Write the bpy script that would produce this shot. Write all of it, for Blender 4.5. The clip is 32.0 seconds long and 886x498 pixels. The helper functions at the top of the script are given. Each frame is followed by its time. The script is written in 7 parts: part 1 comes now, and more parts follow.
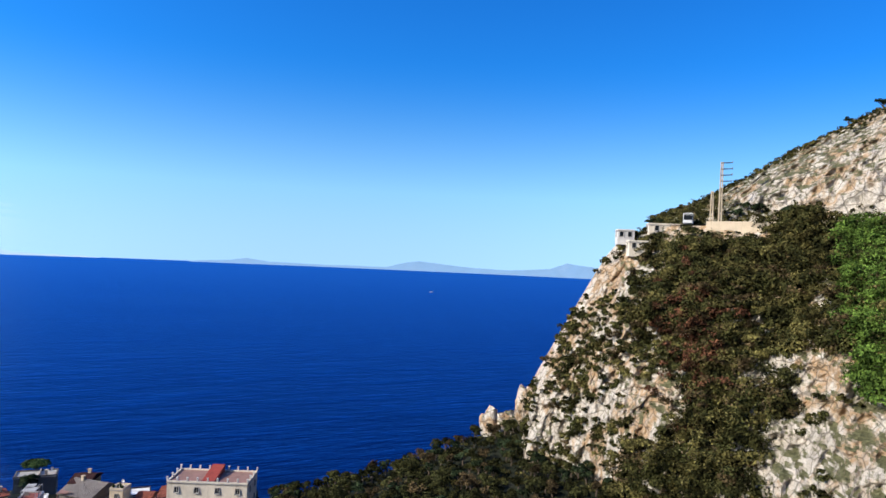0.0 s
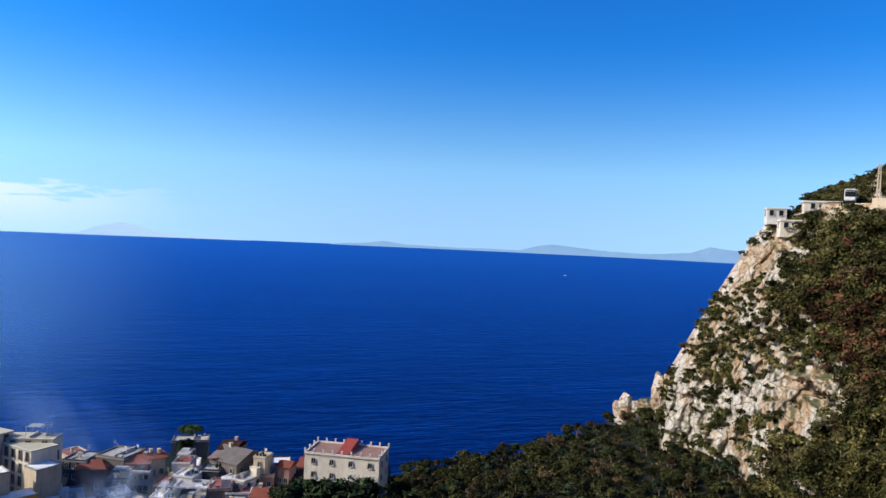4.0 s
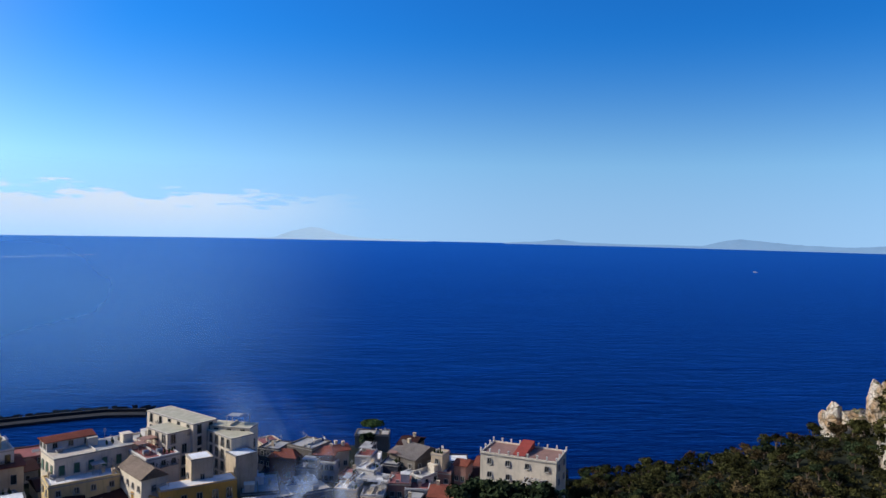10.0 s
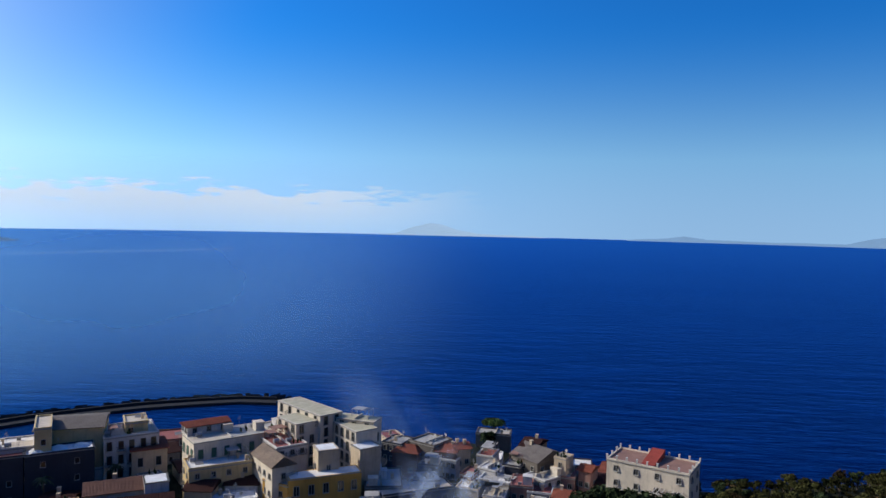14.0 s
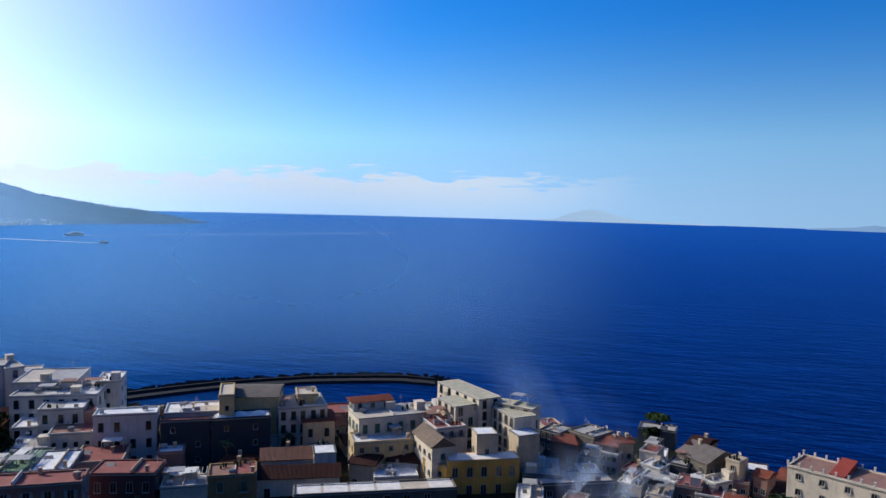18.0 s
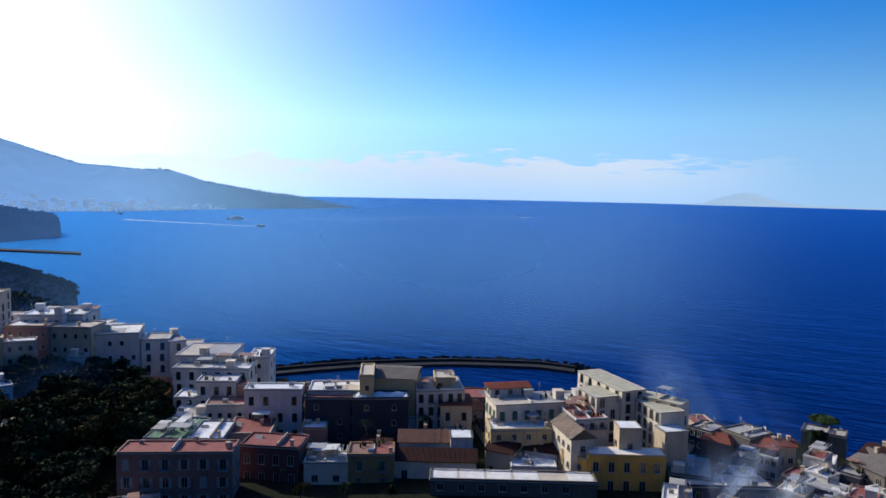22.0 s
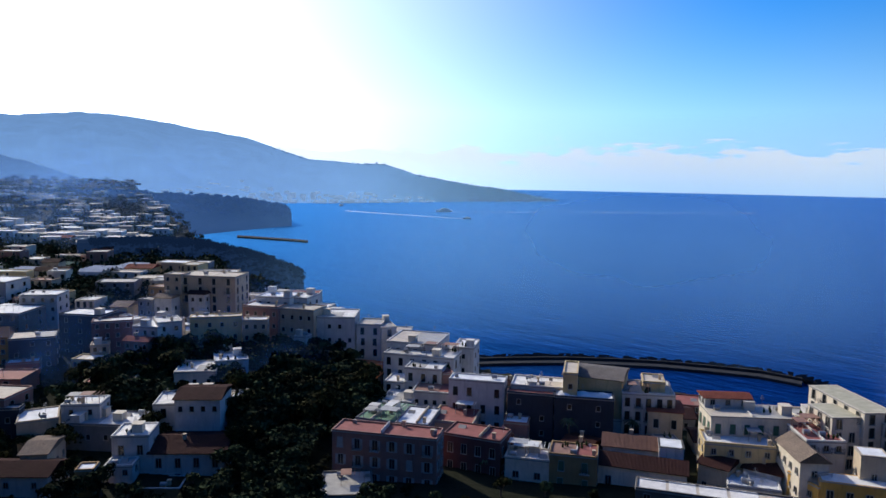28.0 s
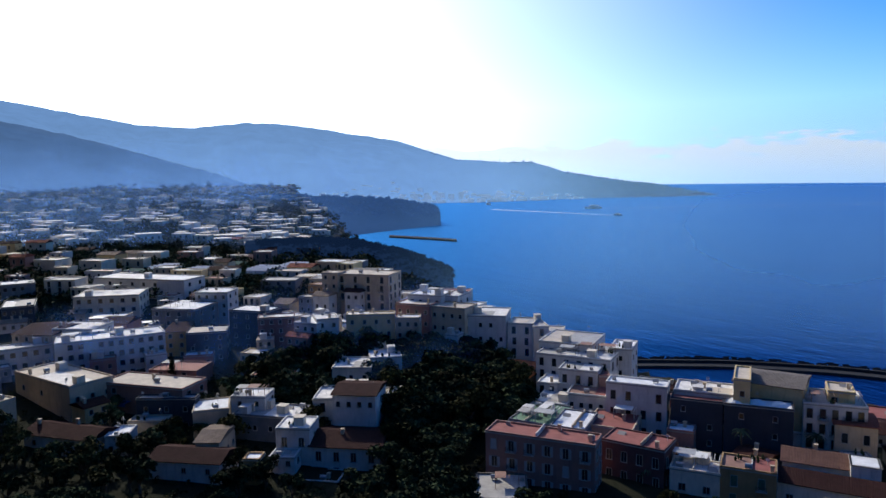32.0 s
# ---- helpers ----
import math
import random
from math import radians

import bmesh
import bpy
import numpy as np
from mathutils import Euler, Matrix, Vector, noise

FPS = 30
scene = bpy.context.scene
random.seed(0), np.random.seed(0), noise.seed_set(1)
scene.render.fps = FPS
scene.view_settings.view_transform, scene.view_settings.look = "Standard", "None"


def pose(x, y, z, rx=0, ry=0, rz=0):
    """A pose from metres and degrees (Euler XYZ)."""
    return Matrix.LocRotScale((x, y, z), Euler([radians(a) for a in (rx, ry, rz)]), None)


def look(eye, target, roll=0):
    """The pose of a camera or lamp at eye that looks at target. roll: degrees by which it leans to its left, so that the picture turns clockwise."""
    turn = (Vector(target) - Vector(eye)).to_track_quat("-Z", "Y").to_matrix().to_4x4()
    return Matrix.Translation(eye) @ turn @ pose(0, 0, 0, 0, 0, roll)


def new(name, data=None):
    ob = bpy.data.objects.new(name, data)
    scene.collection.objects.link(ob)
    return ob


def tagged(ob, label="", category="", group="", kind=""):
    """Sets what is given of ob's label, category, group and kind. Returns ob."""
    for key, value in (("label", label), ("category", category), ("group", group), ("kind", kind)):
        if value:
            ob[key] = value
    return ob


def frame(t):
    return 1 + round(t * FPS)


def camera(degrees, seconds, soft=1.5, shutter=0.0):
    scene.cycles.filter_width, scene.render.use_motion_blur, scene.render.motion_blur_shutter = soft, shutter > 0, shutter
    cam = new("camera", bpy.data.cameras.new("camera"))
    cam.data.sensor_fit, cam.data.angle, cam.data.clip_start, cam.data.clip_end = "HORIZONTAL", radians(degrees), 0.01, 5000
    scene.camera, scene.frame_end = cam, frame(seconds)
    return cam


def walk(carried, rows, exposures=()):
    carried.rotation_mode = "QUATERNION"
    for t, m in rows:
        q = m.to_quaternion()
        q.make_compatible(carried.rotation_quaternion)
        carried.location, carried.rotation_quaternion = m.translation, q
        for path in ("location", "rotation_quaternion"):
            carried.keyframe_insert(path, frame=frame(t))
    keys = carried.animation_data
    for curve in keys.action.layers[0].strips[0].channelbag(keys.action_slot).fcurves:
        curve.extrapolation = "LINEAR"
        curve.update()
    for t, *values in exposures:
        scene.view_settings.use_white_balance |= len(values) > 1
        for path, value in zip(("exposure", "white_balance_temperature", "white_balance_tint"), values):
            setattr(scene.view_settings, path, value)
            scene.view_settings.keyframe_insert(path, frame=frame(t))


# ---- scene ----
EXPOSURES = [(0, 0.2), (3, 0.06), (6, -0.02), (11, -0.34), (14, -0.42), (19, -0.36), (24, -0.28), (32, -0.36)]     # seconds, stops

cam = camera(63.20, 32.0)


def gaze(x, y, z, yaw, pitch, roll):
    """Degrees: yaw to the right of +Y, pitch up, roll to the left."""
    return pose(x, y, z, 90 + pitch, 0, -yaw) @ pose(0, 0, 0, 0, 0, roll)


walk(cam, [
    (0, gaze(-3.09, -8.77, 91.23, 31.42, 0.59, 2.59)),
    (0.5, gaze(-3.05, -8.25, 91.18, 30.23, 0.22, 2.60)),
    (1, gaze(-2.96, -7.75, 91.12, 28.86, -0.04, 2.70)),
    (1.5, gaze(-2.84, -7.36, 91.04, 27.62, -0.26, 2.56)),
    (2, gaze(-2.63, -7.05, 90.95, 26.15, -0.63, 2.53)),
    (2.5, gaze(-2.34, -6.87, 90.86, 24.67, -0.85, 2.54)),
    (3, gaze(-1.97, -6.79, 90.77, 23.41, -1.01, 2.63)),
    (3.5, gaze(-1.45, -6.69, 90.69, 22.17, -1.15, 2.76)),
    (5.5, gaze(1.34, -5.77, 90.40, 16.60, -1.39, 1.68)),
    (6, gaze(1.93, -5.45, 90.34, 14.96, -1.54, 1.87)),
    (6.5, gaze(2.31, -5.10, 90.27, 13.65, -1.54, 1.95)),
    (7, gaze(2.44, -4.66, 90.20, 12.53, -1.60, 1.81)),
    (7.5, gaze(2.33, -4.14, 90.14, 11.50, -1.62, 1.65)),
    (8, gaze(2.05, -3.60, 90.11, 10.60, -1.71, 1.72)),
    (8.5, gaze(1.67, -3.15, 90.08, 9.80, -1.72, 1.75)),
    (9, gaze(1.22, -2.76, 90.06, 8.84, -1.74, 1.50)),
    (9.5, gaze(0.81, -2.48, 90.02, 7.98, -1.76, 1.38)),
    (10, gaze(0.54, -2.25, 89.98, 7.16, -1.76, 1.19)),
    (10.5, gaze(0.40, -1.97, 89.95, 6.28, -1.81, 1.15)),
    (11, gaze(0.32, -1.62, 89.94, 5.19, -1.83, 1.32)),
    (11.5, gaze(0.28, -1.24, 89.93, 4.13, -1.86, 1.27)),
    (12, gaze(0.23, -0.83, 89.94, 2.46, -1.88, 1.61)),
    (12.5, gaze(0.14, -0.42, 89.96, 1.19, -1.90, 1.48)),
    (13, gaze(0.00, 0.00, 90.00, 0.00, -1.96, 1.31)),
    (13.5, gaze(-0.21, 0.48, 90.07, -1.03, -2.10, 1.18)),
    (14, gaze(-0.49, 1.00, 90.12, -2.27, -2.25, 1.28)),
    (14.5, gaze(-0.82, 1.49, 90.13, -3.80, -2.33, 1.44)),
    (16.5, gaze(-1.53, 2.72, 89.92, -9.29, -2.61, 1.25)),
    (17, gaze(-1.72, 2.94, 89.84, -11.46, -3.19, 1.06)),
    (17.5, gaze(-1.90, 3.20, 89.74, -13.44, -3.50, 1.13)),
    (18, gaze(-2.02, 3.55, 89.63, -14.67, -3.67, 1.50)),
    (18.5, gaze(-2.05, 4.05, 89.51, -16.10, -4.05, 1.40)),
    (19, gaze(-2.02, 4.62, 89.39, -17.78, -4.31, 1.36)),
    (19.5, gaze(-1.98, 5.27, 89.30, -19.21, -4.52, 1.33)),
    (20, gaze(-1.88, 5.92, 89.24, -20.84, -4.61, 1.24)),
    (20.5, gaze(-1.91, 6.60, 89.18, -22.29, -4.76, 1.31)),
    (21, gaze(-2.29, 7.25, 89.12, -23.68, -4.95, 1.46)),
    (21.5, gaze(-2.86, 7.78, 89.05, -24.77, -5.08, 1.33)),
    (22, gaze(-3.43, 8.20, 88.97, -25.76, -5.14, 1.09)),
    (22.5, gaze(-3.96, 8.56, 88.90, -27.20, -5.04, 0.48)),
    (23, gaze(-4.43, 8.87, 88.86, -29.03, -4.96, 0.19)),
    (23.5, gaze(-4.76, 9.19, 88.86, -30.95, -4.89, 0.74)),
    (24, gaze(-4.90, 9.44, 88.87, -33.13, -4.94, 0.84)),
    (24.5, gaze(-4.96, 9.60, 88.88, -33.40, -5.34, 0.77)),
    (26.5, gaze(-4.95, 9.89, 88.94, -37.50, -5.91, 0.52)),
    (27, gaze(-5.09, 10.10, 88.93, -38.90, -5.95, 0.63)),
    (27.5, gaze(-5.40, 10.36, 88.90, -40.45, -5.94, 0.93)),
    (28, gaze(-5.83, 10.65, 88.84, -41.91, -5.94, 0.87)),
    (28.5, gaze(-6.32, 10.95, 88.75, -43.53, -5.91, 0.76)),
    (29, gaze(-6.80, 11.23, 88.62, -45.39, -5.79, 0.35)),
    (29.5, gaze(-7.30, 11.48, 88.48, -47.01, -5.72, -0.29)),
    (30, gaze(-7.78, 11.71, 88.34, -48.09, -5.73, -0.75)),
    (30.5, gaze(-8.31, 11.93, 88.21, -49.44, -5.67, -0.64)),
    (31, gaze(-8.87, 12.23, 88.11, -50.75, -5.68, -0.68)),
    (31.5, gaze(-9.51, 12.62, 88.04, -52.28, -5.83, -0.42)),
    (32, gaze(-10.17, 13.09, 87.99, -53.65, -6.06, -0.91)),
], exposures=EXPOSURES)

# ---------- world, sun and light ----------
SUN_AZ, SUN_EL = -82.0, 30.0     # degrees: to the right of +Y, above the horizon
world = bpy.data.worlds.new("world")
scene.world = world
world.use_nodes = True
wt = world.node_tree
for n in list(wt.nodes):
    wt.nodes.remove(n)
w_out = wt.nodes.new("ShaderNodeOutputWorld")
w_bg = wt.nodes.new("ShaderNodeBackground")
w_sky = wt.nodes.new("ShaderNodeTexSky")
w_sky.sky_type = 'NISHITA'
w_sky.sun_disc = False
w_sky.sun_elevation = radians(SUN_EL)
w_sky.sun_rotation = radians(SUN_AZ)
w_sky.altitude = 0
w_sky.air_density, w_sky.dust_density, w_sky.ozone_density = 1.0, 0.6, 3.0
w_bg.inputs["Strength"].default_value = 0.13
w_hs = wt.nodes.new("ShaderNodeHueSaturation")
w_hs.inputs["Saturation"].default_value = 1.3
# low fair-weather cloud bank over the sea horizon
w_tc = wt.nodes.new("ShaderNodeTexCoord")
w_sep = wt.nodes.new("ShaderNodeSeparateXYZ")
wt.links.new(w_tc.outputs["Generated"], w_sep.inputs[0])
w_map = wt.nodes.new("ShaderNodeMapping")
w_map.inputs["Scale"].default_value = (11, 11, 60)
wt.links.new(w_tc.outputs["Generated"], w_map.inputs[0])
w_no = wt.nodes.new("ShaderNodeTexNoise")
w_no.inputs["Scale"].default_value = 1.6
w_no.inputs["Detail"].default_value = 7
w_no.inputs["Roughness"].default_value = 0.6
wt.links.new(w_map.outputs[0], w_no.inputs["Vector"])


def w_math(op, a, b=None, c=None):
    n = wt.nodes.new("ShaderNodeMath")
    n.operation = op
    for i, v in enumerate((a, b, c)):
        if v is None:
            continue
        if isinstance(v, (int, float)):
            n.inputs[i].default_value = v
        else:
            wt.links.new(v, n.inputs[i])
    return n.outputs[0]


def w_range(v, a, b, c, d):
    n = wt.nodes.new("ShaderNodeMapRange")
    n.interpolation_type = 'SMOOTHSTEP'
    wt.links.new(v, n.inputs[0])
    for i, q in enumerate((a, b, c, d)):
        n.inputs[i + 1].default_value = q
    return n.outputs[0]


w_az = w_math('ARCTAN2', w_sep.outputs[0], w_sep.outputs[1])
w_top = w_math('ADD', w_sep.outputs[2], w_math('MULTIPLY', w_math('SUBTRACT', w_no.outputs[0], 0.5), -0.11))
w_band = w_math('MULTIPLY', w_range(w_top, 0.026, 0.038, 1.0, 0.0), w_range(w_sep.outputs[2], -0.03, 0.03, 0.3, 1.0))
w_side = w_math('MULTIPLY', w_range(w_az, -1.4, -0.9, 0.25, 1.0), w_range(w_az, -0.28, 0.06, 1.0, 0.0))
w_cl = w_math('MULTIPLY', w_math('MULTIPLY', w_band, w_side), 0.72)
w_mix = wt.nodes.new("ShaderNodeMix")
w_mix.data_type = 'RGBA'
# the sky is read no lower than a few degrees up, where sea haze takes over
w_up = wt.nodes.new("ShaderNodeCombineXYZ")
for _i in (0, 1):
    wt.links.new(w_sep.outputs[_i], w_up.inputs[_i])
wt.links.new(w_math('MAXIMUM', w_sep.outputs[2], 0.085), w_up.inputs[2])
w_nm = wt.nodes.new("ShaderNodeVectorMath")
w_nm.operation = 'NORMALIZE'
wt.links.new(w_up.outputs[0], w_nm.inputs[0])
wt.links.new(w_nm.outputs[0], w_sky.inputs["Vector"])
wt.links.new(w_sky.outputs[0], w_hs.inputs["Color"])
w_tint = wt.nodes.new("ShaderNodeMix")
w_tint.data_type, w_tint.blend_type = 'RGBA', 'MULTIPLY'
w_tint.inputs["Factor"].default_value = 1.0
w_tint.inputs["B"].default_value = (0.2, 0.88, 1.5, 1)
wt.links.new(w_hs.outputs[0], w_tint.inputs["A"])
# pale sea haze in the lowest air, as bright as the sky it veils
w_bw = wt.nodes.new("ShaderNodeRGBToBW")
wt.links.new(w_sky.outputs[0], w_bw.inputs[0])
w_hz = wt.nodes.new("ShaderNodeMix")
w_hz.data_type, w_hz.blend_type = 'RGBA', 'MULTIPLY'
w_hz.inputs["Factor"].default_value = 1.0
w_hz.inputs["A"].default_value = (0.8, 1.34, 2.05, 1)
wt.links.new(w_bw.outputs[0], w_hz.inputs["B"])
w_dot = wt.nodes.new("ShaderNodeVectorMath")
w_dot.operation = 'DOT_PRODUCT'
w_dot.inputs[1].default_value = (math.sin(radians(SUN_AZ)) * math.cos(radians(SUN_EL)), math.cos(radians(SUN_AZ)) * math.cos(radians(SUN_EL)), math.sin(radians(SUN_EL)))
wt.links.new(w_tc.outputs["Generated"], w_dot.inputs[0])
w_glare = w_range(w_dot.outputs["Value"], 0.45, 1.03, 0.0, 0.95)
w_low = w_range(w_sep.outputs[2], -0.05, 0.27, 0.97, 0.0)
w_air = wt.nodes.new("ShaderNodeMix")
w_air.data_type = 'RGBA'
wt.links.new(w_low, w_air.inputs["Factor"])
wt.links.new(w_tint.outputs["Result"], w_air.inputs["A"])
wt.links.new(w_hz.outputs["Result"], w_air.inputs["B"])
# white glare of the thick air round the sun
w_gw = wt.nodes.new("ShaderNodeMix")
w_gw.data_type, w_gw.blend_type = 'RGBA', 'MULTIPLY'
w_gw.inputs["Factor"].default_value = 1.0
w_gw.inputs["A"].default_value = (1.2, 1.27, 1.4, 1)
wt.links.new(w_bw.outputs[0], w_gw.inputs["B"])
w_gm = wt.nodes.new("ShaderNodeMix")
w_gm.data_type = 'RGBA'
wt.links.new(w_glare, w_gm.inputs["Factor"])
wt.links.new(w_air.outputs["Result"], w_gm.inputs["A"])
wt.links.new(w_gw.outputs["Result"], w_gm.inputs["B"])
wt.links.new(w_cl, w_mix.inputs["Factor"])
# the air brightens towards the sun
w_sc = wt.nodes.new("ShaderNodeVectorMath")
w_sc.operation = 'SCALE'
wt.links.new(w_gm.outputs["Result"], w_sc.inputs[0])
wt.links.new(w_math('MULTIPLY', w_range(w_dot.outputs["Value"], -0.4, 0.7, 0.84, 1.16), w_range(w_dot.outputs["Value"], 0.6, 1.0, 1.0, 1.7)), w_sc.inputs["Scale"])
wt.links.new(w_sc.outputs[0], w_mix.inputs["A"])
w_mix.inputs["B"].default_value = (8.2, 8.3, 8.6, 1)
wt.links.new(w_mix.outputs["Result"], w_bg.inputs["Color"])
wt.links.new(w_bg.outputs[0], w_out.inputs[0])

sun_way = Vector((math.sin(radians(SUN_AZ)) * math.cos(radians(SUN_EL)), math.cos(radians(SUN_AZ)) * math.cos(radians(SUN_EL)), math.sin(radians(SUN_EL))))
sun = new("sun", bpy.data.lights.new("sun", 'SUN'))
sun.data.energy, sun.data.angle, sun.data.color = 5.0, radians(0.53), (1.0, 0.93, 0.82)
sun.matrix_world = look(tuple(sun_way * 300 + Vector((0, 0, 90))), (0, 0, 90))


# ---------- materials ----------
def base_mat(name):
    m = bpy.data.materials.new(name)
    m.use_nodes = True
    t = m.node_tree
    return m, t, t.nodes["Principled BSDF"]


def noise_tex(t, scale, detail=4, rough=0.6, vec=None):
    n = t.nodes.new("ShaderNodeTexNoise")
    n.inputs["Scale"].default_value, n.inputs["Detail"].default_value, n.inputs["Roughness"].default_value = scale, detail, rough
    if vec is not None:
        t.links.new(vec, n.inputs["Vector"])
    return n


def ramp(t, fac, stops):
    r = t.nodes.new("ShaderNodeValToRGB")
    e = r.color_ramp.elements
    while len(e) < len(stops):
        e.new(0.5)
    for el, (p, c) in zip(e, stops):
        el.position, el.color = p, (*c, 1)
    t.links.new(fac, r.inputs[0])
    return r.outputs[0]


def mixc(t, fac, a, b, mode='MIX'):
    n = t.nodes.new("ShaderNodeMix")
    n.data_type, n.blend_type = 'RGBA', mode
    for key, v in (("Factor", fac), ("A", a), ("B", b)):
        if isinstance(v, (int, float)):
            n.inputs[key].default_value = v
        elif isinstance(v, tuple):
            n.inputs[key].default_value = (*v, 1)
        else:
            t.links.new(v, n.inputs[key])
    return n.outputs["Result"]


def geo_pos(t):
    return t.nodes.new("ShaderNodeNewGeometry").outputs["Position"]


def bump(t, b, height, strength, dist):
    n = t.nodes.new("ShaderNodeBump")
    n.inputs["Strength"].default_value, n.inputs["Distance"].default_value = strength, dist
    t.links.new(height, n.inputs["Height"])
    t.links.new(n.outputs[0], b.inputs["Normal"])


def surface(name, c, var=0.25, scale=0.5, rough=0.85, relief=0.03, grain=6.0, stain=0.0, metal=0.0):
    """A worn surface: colour that drifts at a large and at a fine scale, dirt streaks, small relief."""
    m, t, b = base_mat(name)
    pos = geo_pos(t)
    big = noise_tex(t, scale, 3, 0.6, pos)
    fine = noise_tex(t, grain, 5, 0.7, pos)
    dark = tuple(v * (1 - var) for v in c)
    light = tuple(min(0.9, v * (1 + var * 0.5)) for v in c)
    col = ramp(t, big.outputs[0], [(0.3, dark), (0.7, light)])
    col = mixc(t, 0.35, col, ramp(t, fine.outputs[0], [(0.25, tuple(v * 0.55 for v in c)), (0.75, light)]))
    if stain:
        mp = t.nodes.new("ShaderNodeMapping")
        mp.inputs["Scale"].default_value = (1.4, 1.4, 0.16)
        t.links.new(pos, mp.inputs[0])
        st = noise_tex(t, 1.0, 5, 0.7, mp.outputs[0])
        f = ramp(t, st.outputs[0], [(0.52, (0, 0, 0)), (0.72, (stain, stain, stain))])
        col = mixc(t, f, col, tuple(v * 0.45 for v in c))
    t.links.new(col, b.inputs["Base Color"])
    b.inputs["Roughness"].default_value, b.inputs["Metallic"].default_value = rough, metal
    b.inputs["Specular IOR Level"].default_value = 0.25
    bump(t, b, fine.outputs[0], 0.5, relief)
    return m


# slate: dark blue-grey walls, on some houses facade shade painted into the plaster
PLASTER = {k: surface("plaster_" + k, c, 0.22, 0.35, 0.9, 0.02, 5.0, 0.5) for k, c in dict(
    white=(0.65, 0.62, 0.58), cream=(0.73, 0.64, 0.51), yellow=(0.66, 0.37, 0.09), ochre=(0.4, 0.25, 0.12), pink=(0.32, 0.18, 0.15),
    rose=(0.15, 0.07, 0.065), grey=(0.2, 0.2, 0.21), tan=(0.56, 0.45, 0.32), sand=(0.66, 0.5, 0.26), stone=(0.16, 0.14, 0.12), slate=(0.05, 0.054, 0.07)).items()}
DECK = {k: surface("roof_" + k, c, 0.3, 0.5, 0.8, 0.03, 3.0, 0.0) for k, c in dict(
    pale=(0.78, 0.75, 0.7), white=(0.86, 0.86, 0.84), grey=(0.42, 0.4, 0.37), red=(0.3, 0.1, 0.085), brown=(0.3, 0.17, 0.13), moss=(0.5, 0.46, 0.33), green=(0.14, 0.25, 0.17), buff=(0.58, 0.5, 0.4), bright=(0.33, 0.06, 0.04), orange=(0.55, 0.2, 0.07)).items()}


def tile_mat(name, c):
    m, t, b = base_mat(name)
    tc = t.nodes.new("ShaderNodeTexCoord")
    w = t.nodes.new("ShaderNodeTexWave")
    w.bands_direction = 'X'
    w.inputs["Scale"].default_value, w.inputs["Distortion"].default_value = 1.1, 0.35
    t.links.new(tc.outputs["Object"], w.inputs["Vector"])
    big = noise_tex(t, 0.5, 4, 0.6, tc.outputs["Object"])
    fine = noise_tex(t, 4.0, 3, 0.7, tc.outputs["Object"])
    col = ramp(t, big.outputs[0], [(0.3, tuple(v * 0.55 for v in c)), (0.7, c)])
    col = mixc(t, 0.45, col, ramp(t, fine.outputs[0], [(0.3, tuple(v * 0.35 for v in c)), (0.72, tuple(min(0.8, v * 1.5) for v in c))]))
    t.links.new(col, b.inputs["Base Color"])
    b.inputs["Roughness"].default_value = 0.95
    b.inputs["Specular IOR Level"].default_value = 0.08
    bump(t, b, w.outputs[0], 1.0, 0.12)
    return m


TILE = {"ribbed": tile_mat("tiles_ribbed", (0.2, 0.11, 0.085)), "brown": tile_mat("tiles_brown", (0.062, 0.028, 0.025)), "red": tile_mat("tiles_red", (0.28, 0.09, 0.06)), "old": tile_mat("tiles_weathered", (0.3, 0.23, 0.18)), "orange": tile_mat("tiles_orange", (0.5, 0.2, 0.09)), "grey": tile_mat("tiles_grey", (0.23, 0.2, 0.18))}
FRAME = surface("painted_frame", (0.34, 0.32, 0.29), 0.15, 2.0, 0.6, 0.004)
SHUTTER = {"green": surface("shutter_green", (0.05, 0.12, 0.08), 0.3, 1.5, 0.6, 0.01), "brown": surface("shutter_brown", (0.14, 0.08, 0.05), 0.3, 1.5, 0.6, 0.01), "grey": surface("shutter_grey", (0.35, 0.36, 0.38), 0.2, 1.5, 0.6, 0.01)}
METAL = surface("galvanised_metal", (0.4, 0.4, 0.4), 0.3, 1.0, 0.65, 0.003, 8, 0, 0.35)
IRON = surface("dark_iron", (0.05, 0.05, 0.055), 0.3, 1.0, 0.6, 0.003)
BLUE_CLOTH = surface("blue_awning_cloth", (0.03, 0.08, 0.25), 0.2, 1.0, 0.8, 0.01)
CLOTH = surface("pale_cloth", (0.75, 0.74, 0.7), 0.1, 1.0, 0.9, 0.01)
GLASS, _t, _b = base_mat("window_glass")
_b.inputs["Base Color"].default_value, _b.inputs["Roughness"].default_value = (0.015, 0.018, 0.022, 1), 0.12


